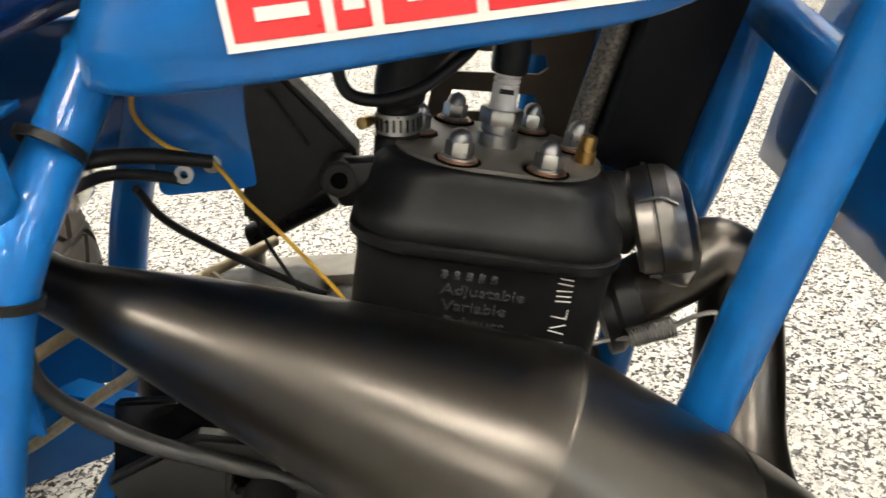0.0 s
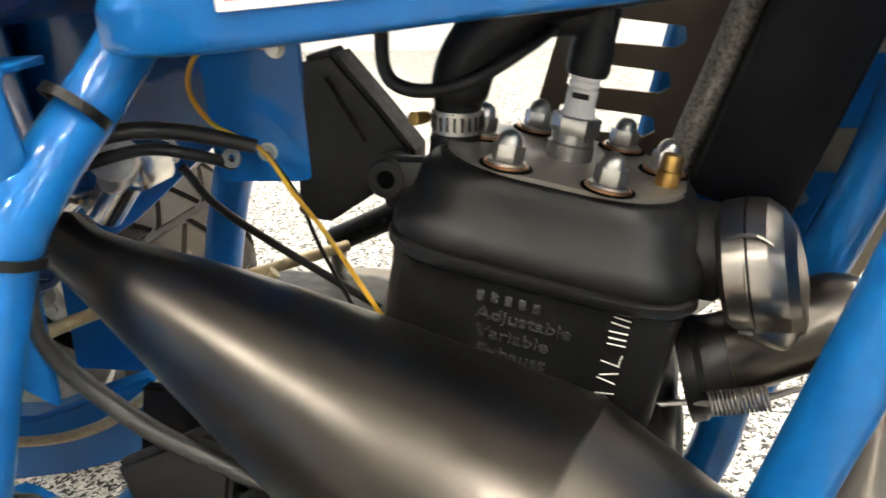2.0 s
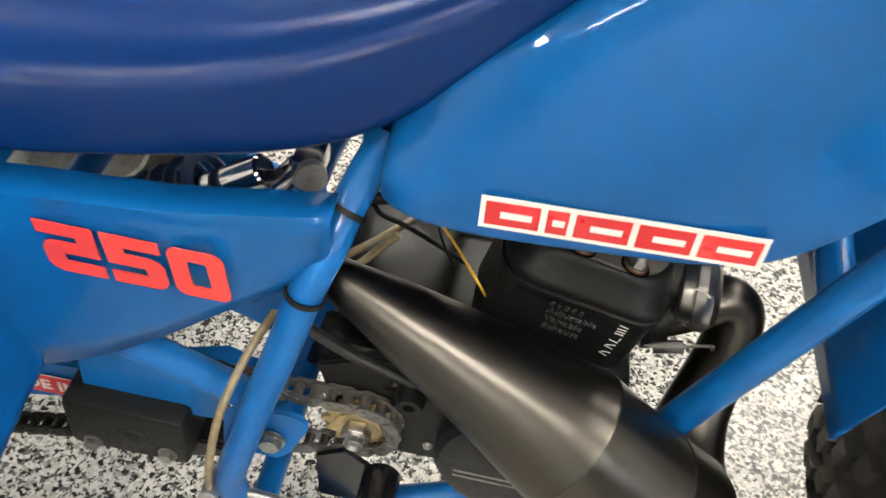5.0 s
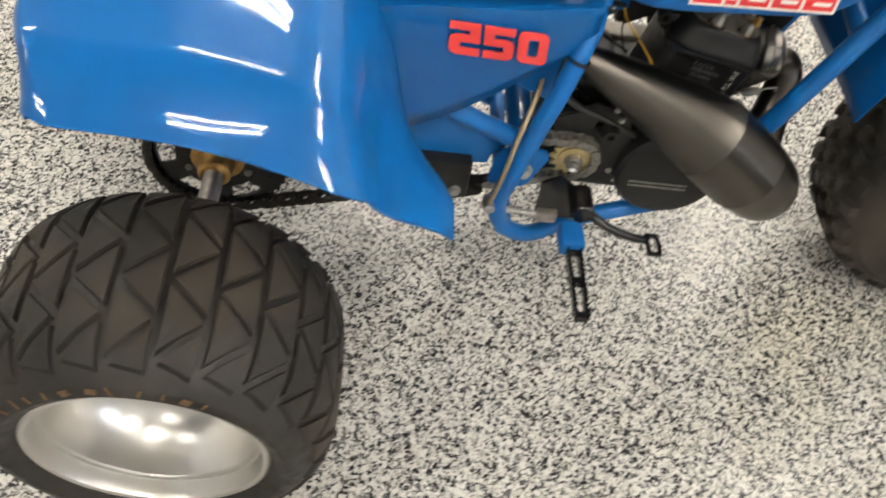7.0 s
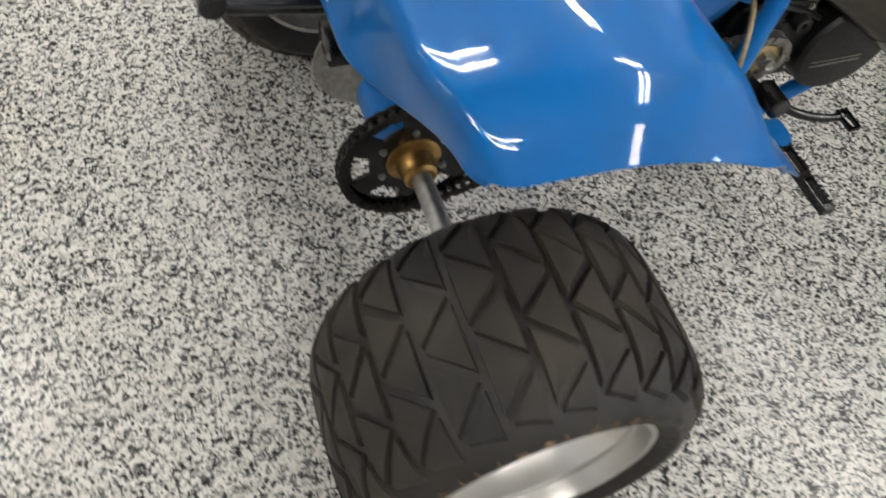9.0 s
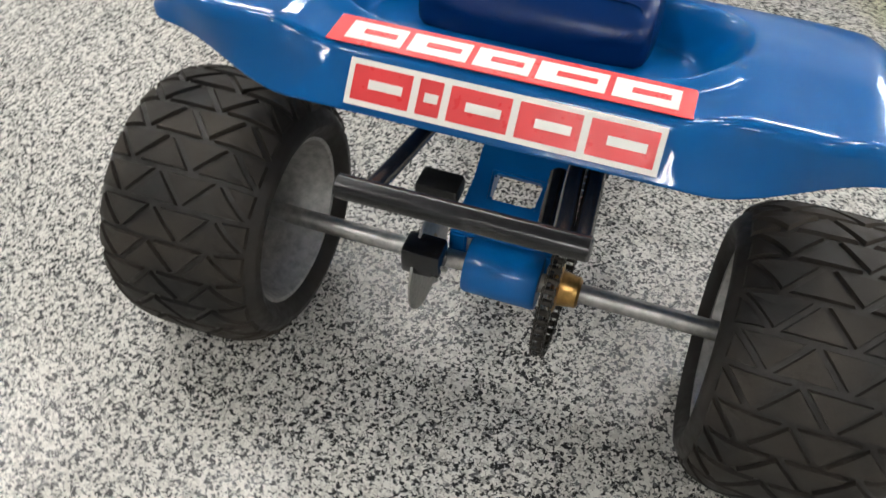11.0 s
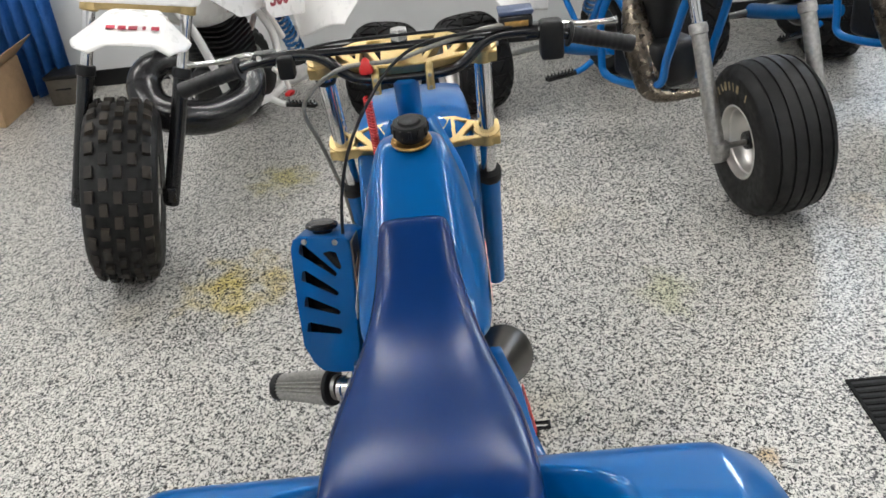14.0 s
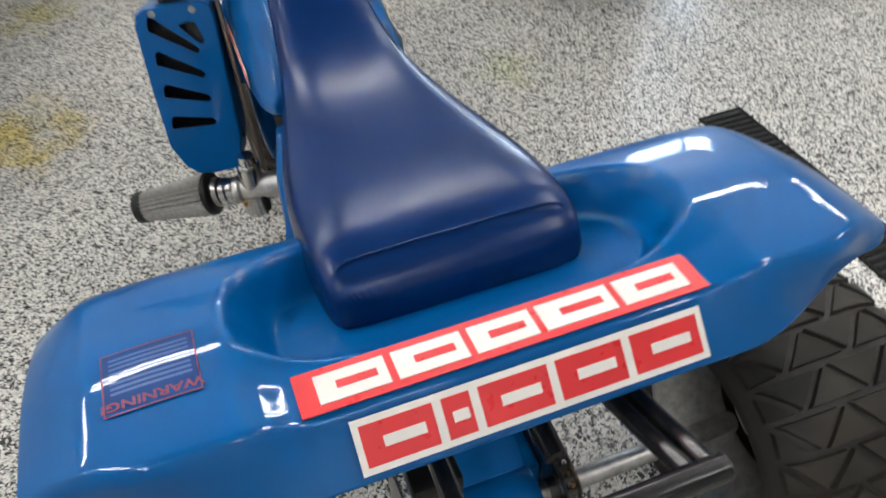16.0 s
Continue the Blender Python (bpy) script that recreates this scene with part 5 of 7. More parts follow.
    P("valve_stem", rod_bm((0.8, 0.008, 0.507), (0.842, 0.006, 0.503), 0.026), CASTING, parent=ev)
    # crankcase
    cc = P("crankcase", box_bm((0.3, 0.2, 0.15), (0.675, 0.01, 0.31), 0.03, segments=4), CASTING, "black engine crankcase")
    P("case_upper", box_bm((0.2, 0.17, 0.07), (0.72, 0.012, 0.39), 0.02, segments=3), CASTING, parent=cc)
    P("gearbox", box_bm((0.16, 0.2, 0.12), (0.6, 0.02, 0.335), 0.025, segments=3), CASTING, parent=cc)
    P("case_rear", box_bm((0.11, 0.15, 0.11), (0.575, 0.03, 0.385), 0.02, segments=3), CASTING, parent=cc)
    P("case_bracket", plate_bm([(0.5, 0.345), (0.6, 0.345), (0.61, 0.39), (0.56, 0.43), (0.52, 0.43)], 0.008, Matrix(((1, 0, 0, 0), (0, 0, 1, -0.06), (0, 1, 0, 0), (0, 0, 0, 1))), 0.002), BLACK, parent=cc)
    C = Matrix.Translation((0.735, -0.085, 0.318)) @ frame_of((0, -1, 0))
    cov = P("side_cover", lathe_bm([(0, 0.04), (0.07, 0.04), (0.082, 0.037), (0.088, 0.03), (0.09, 0.0), (0.094, 0.0), (0.094, -0.01), (0, -0.01)], 56, C), CASTING, "black round engine side cover", parent=cc)
    for k in range(6):
        a = 0.6 + 2 * math.pi * k / 6
        P("cover_screw", bolt_bm(0.0085, C @ Matrix.Translation((0.09 * math.cos(a), 0.09 * math.sin(a), 0.0))), STEEL, parent=cov)
    for z in (0.305, 0.296):
        P("cover_rib", box_bm((0.1, 0.002, 0.002), (0.72, -0.1255, z), 0.0008), STEEL, parent=cov)
    P("case_boss", lathe_bm([(0, 0), (0.014, 0), (0.016, 0.006), (0.012, 0.02), (0.006, 0.02), (0.006, 0.012), (0, 0.012)], 22, Matrix.Translation((0.615, -0.1, 0.388)) @ frame_of((0, -1, 0))), CASTING, parent=cc)
    P("case_web", plate_bm([(0.55, 0.3), (0.64, 0.27), (0.66, 0.36), (0.64, 0.42), (0.58, 0.43), (0.52, 0.4)], 0.012, Matrix(((1, 0, 0, 0), (0, 0, 1, -0.094), (0, 1, 0, 0), (0, 0, 0, 1))), 0.003, holes=[[(0.59, 0.385), (0.605, 0.385), (0.61, 0.4), (0.595, 0.405)]]), CASTING, parent=cc)
    for x, z in ((0.628, 0.41), (0.64, 0.3), (0.615, 0.43)):
        P("case_bolt", bolt_bm(0.0065, Matrix.Translation((x, -0.101, z)) @ frame_of((0, -1, 0))), STEEL, parent=cc)
    P("engine_mount", plate_bm([(0.535, 0.2), (0.6, 0.2), (0.62, 0.25), (0.56, 0.3), (0.53, 0.28)], 0.006, Matrix(((1, 0, 0, 0), (0, 0, 1, -0.125), (0, 1, 0, 0), (0, 0, 0, 1))), 0.001), BLACK)
    # carburettor and cone filter on the far side
    cb = P("carburettor", lathe_bm([(0.024, -0.05), (0.026, 0.0), (0.022, 0.01), (0.022, 0.05), (0.027, 0.055), (0.027, 0.065)], 28, Matrix.Translation((0.745, 0.15, 0.375)) @ frame_of((0.3, 1, -0.12))), DULL_ALU, "dull alloy carburettor")
    P("float_bowl", lathe_bm([(0, -0.055), (0.02, -0.055), (0.026, -0.048), (0.027, -0.012), (0.03, -0.01), (0.03, -0.004), (0, -0.004)], 26, Matrix.Translation((0.756, 0.178, 0.366))), ALU, parent=cb)
    P("slide_body", lathe_bm([(0, 0.075), (0.015, 0.075), (0.017, 0.07), (0.017, 0.055), (0.023, 0.053), (0.023, 0.0), (0, 0.0)], 26, Matrix.Translation((0.756, 0.178, 0.372))), ALU, parent=cb)
    P("bell_mouth", lathe_bm([(0.024, 0.0), (0.027, 0.004), (0.027, 0.03), (0.03, 0.034), (0.03, 0.044), (0, 0.044)], 28, Matrix.Translation((0.762, 0.195, 0.369)) @ frame_of((0.35, 1, -0.2))), ALU, parent=cb)
    for q in ((0.735, 0.2, 0.352), (0.775, 0.165, 0.385)):
        P("jet_screw", bolt_bm(0.007, Matrix.Translation(q) @ frame_of((-0.5, 0.8, 0.2))), BRASS, parent=cb)
    F0, F1 = Vector((0.776, 0.235, 0.366)), Vector((0.845, 0.402, 0.33))
    L = (F1 - F0).length
    FM = Matrix.Translation(F0) @ frame_of(F1 - F0)
    fl = P("air_filter", lathe_bm([(0, 0), (0.026, 0), (0.028, 0.002), (0.028, 0.018), (0.042, 0.02), (0.0435, 0.023), (0.0435, 0.029), (0.04, 0.03)], 36, FM), BLACK_RUBBER, "pleated grey cone air filter with black ends")
    bm = bmesh.new()
    n = 48
    r0 = [bm.verts.new(FM @ Vector(((0.043 if k % 2 else 0.036) * math.cos(2 * math.pi * k / n), (0.043 if k % 2 else 0.036) * math.sin(2 * math.pi * k / n), 0.034))) for k in range(n)]
    r1 = [bm.verts.new(FM @ Vector(((0.031 if k % 2 else 0.0255) * math.cos(2 * math.pi * k / n), (0.031 if k % 2 else 0.0255) * math.sin(2 * math.pi * k / n), L - 0.014))) for k in range(n)]
    for k in range(n):
        bm.faces.new((r0[k], r0[(k + 1) % n], r1[(k + 1) % n], r1[k]))
    P("pleats", bm, PLEAT, "grey pleated filter gauze", parent=fl, sharp=0.2)
    P("end_cap", lathe_bm([(0.026, L - 0.016), (0.032, L - 0.015), (0.033, L - 0.01), (0.032, L), (0.028, L + 0.002), (0, L + 0.002)], 32, FM), BLACK_RUBBER, parent=fl)
    P("filter_clamp", lathe_bm([(0.028, 0.005), (0.0295, 0.005), (0.0295, 0.014), (0.028, 0.014)], 32, FM, closed=True), STEEL, parent=fl)


PLEAT = mat("filter_gauze", (0.34, 0.33, 0.31), 0.45, 0.3, vary=0.3, scale=120, bump=0.3, bump_scale=900)


def radiator():
    """Radiator in a slotted blue shroud beside the tank."""
    M = Matrix.Translation((0.86, 0.23, 0.565)) @ pose(0, 0, 0, 0, 14, -12)
    turn = Matrix(((0, 0, 1, 0), (-1, 0, 0, 0), (0, 1, 0, 0), (0, 0, 0, 1)))
    out = [(-0.045, -0.163), (-0.01, -0.166), (0.02, -0.163), (0.04, -0.145), (0.06, -0.105), (0.066, 0.0), (0.068, 0.12), (0.062, 0.14), (0.045, 0.15), (-0.05, 0.15), (-0.063, 0.143), (-0.069, 0.125), (-0.07, -0.1), (-0.062, -0.145)]
    out = [(-x, y) for x, y in reversed(out)]
    slots = []
    for k in range(4):
        y = -0.075 + 0.045 * k
        rise = 0.004 + 0.016 * k
        slots.append([(0.05, y + rise), (0.046, y + rise + 0.02), (0.04, y + rise + 0.024), (-0.028, y + 0.016), (-0.034, y + 0.009), (-0.028, y + 0.002)])
    slots.append([(-0.005, 0.115), (-0.02, 0.12), (-0.035, 0.118), (-0.045, 0.085), (-0.04, 0.078), (-0.03, 0.085)])
    slots = [[(-x, y) for x, y in reversed(q)] for q in slots]
    sh = P("radiator_shroud", plate_bm(out, 0.004, M @ Matrix.Translation((-0.05, 0, 0)) @ turn, 0.001, holes=slots), BLUE, "blue slotted radiator shroud", smooth=False)
    bm = bmesh.new()
    rings = []
    for d, sc in ((-0.052, 1.0), (-0.045, 1.03), (0.03, 1.05), (0.05, 1.04)):
        rings.append([M @ Matrix.Translation((d, 0, 0)) @ turn @ Vector((x * sc, y * (1 + (sc - 1) * 0.5), 0)) for x, y in out])
    loft_bm(rings, bm, cap=False)
    solid(P("shroud_side", bm, BLUE, parent=sh, sharp=0.7), 0.003)
    P("radiator", box_bm((0.04, 0.115, 0.26), (0.005, 0.0, 0.0), 0.006, m=M), BLACK, "black radiator core")
    P("radiator_neck", rod_bm(M @ Vector((-0.01, 0.005, 0.13)), M @ Vector((-0.015, 0.005, 0.165)), 0.022), BLACK)
    P("radiator_cap", lathe_bm([(0, 0.0), (0.032, 0.0), (0.036, 0.003), (0.036, 0.009), (0.03, 0.014), (0, 0.016)], 12, M @ Matrix.Translation((-0.015, 0.005, 0.162))), BLACK, "black radiator cap")
    for s in (-1, 1):
        P("shroud_bolt", bolt_bm(0.008, M @ Matrix.Translation((-0.052, s * 0.035, 0.14)) @ frame_of((-1, 0, 0))), STEEL, parent=sh)
    # inner guard seen from the other side
    pan = [(-0.06, -0.15), (0.05, -0.15), (0.05, 0.15), (-0.06, 0.15)]
    sl = [[(-0.045, -0.13 + 0.031 * k), (0.016, -0.118 + 0.031 * k), (0.022, -0.112 + 0.031 * k), (0.018, -0.103 + 0.031 * k), (-0.045, -0.113 + 0.031 * k)] for k in range(8)]
    P("inner_guard", plate_bm(pan, 0.003, Matrix.Translation((0.79, 0.155, 0.585)) @ pose(0, 0, 0, 90, 0, 0) @ pose(0, 0, 0, 0, 0, -17), 0.0005, holes=sl), TAN_DARK, "slotted bare metal radiator guard", smooth=False)
    P("right_radiator", box_bm((0.056, 0.05, 0.25), (0.888, 0.058, 0.635), 0.004, m=Matrix.Translation((0.888, 0.058, 0.635)) @ pose(0, 0, 0, 0, 20, 0) @ Matrix.Translation((-0.888, -0.058, -0.635))), PANEL_BLACK, "flat black radiator side tank")
    flat = Matrix(((1, 0, 0, 0), (0, 0, 1, 0.172), (0, 1, 0, 0), (0, 0, 0, 1)))
    gp = P("rear_guard", plate_bm([(0.85, 0.41), (0.912, 0.412), (0.935, 0.42), (0.948, 0.445), (0.974, 0.54), (1.0, 0.65), (0.9, 0.68), (0.86, 0.55)], 0.003, flat, 0.0008), TAN_METAL, "dull tan metal radiator plate", smooth=False)
    for x, z in ((0.915, 0.556), (0.893, 0.478)):
        tab = P("blue_tab", plate_bm([(p + x, q + z) for p, q in rounded_rect(0.026, 0.024, 0.008, 3)], 0.003, Matrix.Translation((0, -0.008, 0)) @ flat, 0.0006), BLUE_FRAME, parent=gp)
        P("tab_bolt", bolt_bm(0.0065, Matrix.Translation((x, 0.1625, z + 0.006)) @ frame_of((0, -1, 0))), STEEL, parent=tab)
    P("overflow_hose", tube_bm([(0.806, 0.062, 0.5), (0.818, 0.062, 0.545), (0.838, 0.064, 0.6), (0.87, 0.07, 0.69)], 0.0095, 16), BRAID, "grey sleeved hose")


def front_end():
    c = 0.018
    A = (Vector((1.055, c, 1.05)), Vector((1.36, c, 0.29)))
    d = (A[1] - A[0]).normalized()
    wheel(trike, Matrix.Translation((1.375, c, 0.286)) @ frame_of((0, -1, 0)), 0.29, 0.115, 0.13, 0.095, "knobs", 30, 6, "front", "dark knobbly front tyre", dish=0.05, rise=0.014, gap=0.012)
    P("front_axle", rod_bm((1.375, c - 0.2, 0.286), (1.375, c + 0.2, 0.286), 0.01), STEEL)
    for s in (-1, 1):
        y = Vector((0, s * 0.175, 0))
        leg = P("fork_tube", rod_bm(A[0] + y - d * 0.01, A[0] + d * 0.55 + y, 0.0195, 28), CHROME, "chromed front fork tube")
        P("fork_slider", rod_bm(A[0] + d * 0.42 + y, A[1] + d * 0.06 + y, 0.0265, 28), BLUE_FRAME, "blue fork slider", parent=leg)
        P("dust_seal", lathe_bm([(0.0195, -0.012), (0.03, -0.01), (0.032, 0.0), (0.0315, 0.016), (0.027, 0.02)], 28, Matrix.Translation(A[0] + d * 0.415 + y) @ frame_of(d)), BLACK_RUBBER, parent=leg)
        P("axle_lug", box_bm((0.045, 0.035, 0.05), (1.372, c + s * 0.175, 0.29), 0.01), BLUE_FRAME, parent=leg)
        P("lug_bolt", bolt_bm(0.01, Matrix.Translation((1.372, c + s * 0.194, 0.29)) @ frame_of((0, s, 0))), STEEL, parent=leg)
    # trussed gold clamps
    N = Vector((0, 1, 0)).cross(d)
    for name, t, back in (("upper_clamp", 0.02, 0.0), ("lower_clamp", 0.275, 0.0)):
        o = A[0] + d * t
        M = Matrix.Translation(o) @ Matrix(((-N.x, 0, -d.x, 0), (-N.y, -1, -d.y, 0), (-N.z, 0, -d.z, 0), (0, 0, 0, 1)))
        # x to the rear, y to the right, z up the steering axis
        out = [(0.03, -0.205), (0.03, -0.15), (0.05, -0.1), (0.055, 0.1), (0.03, 0.15), (0.03, 0.205), (-0.03, 0.205), (-0.03, 0.14), (-0.045, 0.05), (-0.045, -0.05), (-0.03, -0.14), (-0.03, -0.205)]
        holes = []
        for s in (-1, 1):
            holes.append([(0.02, s * 0.145), (-0.018, s * 0.145), (-0.018, s * 0.115)][::s])
            holes.append([(0.03, s * 0.13), (0.04, s * 0.1), (-0.01, s * 0.1)][::s])
            holes.append([(0.04, s * 0.088), (-0.018, s * 0.092), (-0.03, s * 0.055)][::s])
            holes.append([(0.042, s * 0.075), (0.042, s * 0.045), (-0.022, s * 0.045)][::s])
        cl = P(name, plate_bm(out, 0.03, M, 0.002, holes=holes), GOLD, "gold anodised trussed fork clamp", smooth=False)
        for s in (-1, 1):
            P("clamp_ring", lathe_bm([(0.02, -0.017), (0.031, -0.017), (0.032, -0.015), (0.032, 0.015), (0.031, 0.017), (0.02, 0.017)], 32, M @ Matrix.Translation((0, s * 0.175, 0)), closed=True), GOLD, parent=cl)
            P("pinch_bolt", bolt_bm(0.007, M @ Matrix.Translation((0.012, s * 0.208, 0)) @ frame_of((0, s, 0))), STEEL, parent=cl)
    # bar, crossbar and controls
    up = -d
    half = [(0.49, 1.016), (0.42, 1.036), (0.335, 1.058), (0.28, 1.068), (0.215, 1.07), (0.172, 1.056), (0.132, 1.02), (0.09, 1.002)]
    run = [(y, z) for y, z in half] + [(0, 0.998)] + [(-y, z) for y, z in reversed(half)]
    hb = P("handlebar", tube_bm([Vector((1.03, c - 0.006 + y, z)) for y, z in run], 0.0122, 18), BLACK, "glossy black handlebar with crossbar")
    P("crossbar", rod_bm((1.03, c - 0.2, 1.066), (1.03, c + 0.19, 1.068), 0.0085), BLACK, parent=hb)
    for s in (-1, 1):
        P("bar_clamp", tube_bm([(1.066, c + s * 0.058, 0.985), (1.066, c + s * 0.058, 1.012), (1.03, c + s * 0.058, 1.0235), (1.003, c + s * 0.058, 1.012), (1.003, c + s * 0.058, 0.975)], 0.0088, 10), GOLD, parent=hb)
        for z in (0.98, 1.008):
            P("clamp_bolt", bolt_bm(0.006, Matrix.Translation((0.9945, c + s * 0.058, z)) @ frame_of((-1, 0, 0))), STEEL, parent=hb)
        g0, g1 = Vector((1.031, c - 0.006 + s * 0.352, 1.0535)), Vector((1.034, c - 0.006 + s * 0.492, 1.0155))
        gm = Matrix.Translation(g0) @ frame_of(g1 - g0)
        gl = (g1 - g0).length
        prof = [(0.0125, 0.0), (0.026, 0.0), (0.027, 0.003), (0.026, 0.006), (0.018, 0.009)]
        for k in range(9):
            z = 0.014 + k * (gl - 0.03) / 9
            prof += [(0.018, z), (0.0172, z + 0.003), (0.0172, z + 0.007), (0.018, z + 0.01)]
        P("grip", lathe_bm(prof + [(0.0185, gl - 0.008), (0.0175, gl - 0.001), (0, gl)], 24, gm), BLACK_RUBBER, "black ribbed rubber grip", parent=hb)
        P("lever", tube_bm([(1.05, c + s * 0.3, 1.062), (1.08, c + s * 0.335, 1.064), (1.09, c + s * 0.4, 1.055), (1.095, c + s * 0.455, 1.053), (1.094, c + s * 0.475, 1.055)], [0.006, 0.008, 0.0065, 0.006, 0.0085], 12), ALU, "polished control lever", parent=hb)
        P("lever_perch", box_bm((0.042, 0.05, 0.03), (1.042, c + s * 0.292, 1.066), 0.007, segments=3), BLACK, parent=hb)
        P("perch_screw", bolt_bm(0.007, Matrix.Translation((1.02, c + s * 0.3, 1.074)) @ frame_of((-1, 0, 0.3))), STEEL, parent=hb)
    P("throttle_housing", box_bm((0.05, 0.05, 0.082), (1.028, c - 0.322, 1.048), 0.01, segments=3), PLASTIC, "black throttle housing", parent=hb)
    P("switch_box", box_bm((0.035, 0.035, 0.05), (1.02, c + 0.245, 1.05), 0.006), PLASTIC, "black handlebar switch box", parent=hb)
    P("fluid_reservoir", box_bm((0.05, 0.07, 0.026), (1.05, c - 0.25, 1.092), 0.006), BLACK, "front brake fluid reservoir", parent=hb)
    P("reservoir_lid", box_bm((0.054, 0.074, 0.01), (1.05, c - 0.25, 1.111), 0.003), SLATE, "slate blue reservoir lid", parent=hb)
    P("reservoir_window", box_bm((0.002, 0.05, 0.012), (1.0245, c - 0.25, 1.088), 0.0005), BRASS, parent=hb)
    P("head_nut", lathe_bm([(0, 0.03), (0.018, 0.03), (0.02, 0.026), (0.02, 0.0), (0, 0.0)], 6, Matrix.Translation(A[0] + up * 0.02)), ALU)
    P("kill_switch", lathe_bm([(0, 0), (0.014, 0), (0.016, 0.006), (0.012, 0.02), (0.007, 0.03), (0, 0.034)], 20, Matrix.Translation((1.0, c + 0.075, 1.025))), RED, "red tether switch")
    coil = []
    for k in range(22 * 8):
        a, t = 2 * math.pi * k / 8, k / (22 * 8)
        coil.append(Vector((1.0 + 0.05 * t + 0.008 * math.cos(a), c + 0.082 + 0.008 * math.sin(a), 0.97 - 0.17 * t)))
    P("lanyard", tube_bm(coil, 0.0025, 6, 1, smooth=False), RED, "red coiled lanyard")
    P("cable", tube_bm([(1.03, -0.233, 1.082), (0.98, -0.058, 1.086), (0.95, 0.028, 1.057), (0.92, 0.097, 0.98), (0.9, 0.144, 0.898), (0.88, 0.171, 0.811), (0.86, 0.183, 0.712), (0.84, 0.179, 0.636), (0.8, 0.17, 0.46)], 0.0036, 10), BLACK_RUBBER, "black control cable")
    P("cable", tube_bm([(1.04, 0.25, 1.07), (1.03, 0.16, 1.088), (1.03, 0.0, 1.09), (1.03, -0.16, 1.088), (1.04, -0.24, 1.08)], 0.0032, 10), BLACK_RUBBER, "black control cable")
    P("brake_line", tube_bm([(1.04, -0.243, 1.085), (1.02, -0.166, 1.087), (1.0, -0.056, 1.068), (1.0, 0.031, 1.046), (1.0, 0.14, 1.041), (1.02, 0.213, 0.996), (1.05, 0.25, 0.934), (1.1, 0.236, 0.835), (1.15, 0.226, 0.745), (1.2, 0.215, 0.64), (1.25, 0.212, 0.52)], 0.0048, 12), BRAIDED_GREY, "grey braided front brake line")
    P("tie", lathe_bm([(0.02, -0.003), (0.0235, -0.003), (0.0235, 0.003), (0.02, 0.003)], 24, Matrix.Translation(A[0] + d * 0.06 + Vector((0, 0.175, 0))) @ frame_of(d), closed=True), PLASTIC)
    # front mudguard: a folded strip that rises behind the tyre and runs over it
    prof = [(0.0, 0.972, 0.478), (0.12, 0.994, 0.56), (0.25, 1.05, 0.68), (0.4, 1.13, 0.79), (0.55, 1.22, 0.835), (0.75, 1.36, 0.84), (1.0, 1.56, 0.79)]
    sides = [(0.0, 0.0), (0.12, 0.012), (0.25, 0.06), (0.4, 0.13), (0.6, 0.165), (0.8, 0.15), (1.0, 0.12)]

    def hood(u, v):
        x, z = smooth_none(u, [(p[0], p[1]) for p in prof]), smooth_none(u, [(p[0], p[2]) for p in prof])
        drop = smooth_none(u, sides)
        w = 0.15 - 0.02 * ss(0.5, 1, u)
        k = min(1.0, v / 0.72)
        return x, w * (k - 0.06 * k ** 6) + 0.06 * drop * max(0.0, v - 0.72) / 0.28, z - drop * (0.1 * k ** 3 + 0.9 * max(0.0, (v - 0.7) / 0.3))
    bm = sheet(hood, 30, 25)
    bmesh.ops.translate(bm, vec=(0, c, 0), verts=bm.verts[:])
    solid(P("front_fender", bm, BLUE, "glossy blue front mudguard over the tyre", sharp=0.5), 0.004)


DARK_SPRING = mat("spring_paint", (0.006, 0.03, 0.1), 0.35, vary=0.2, scale=40)


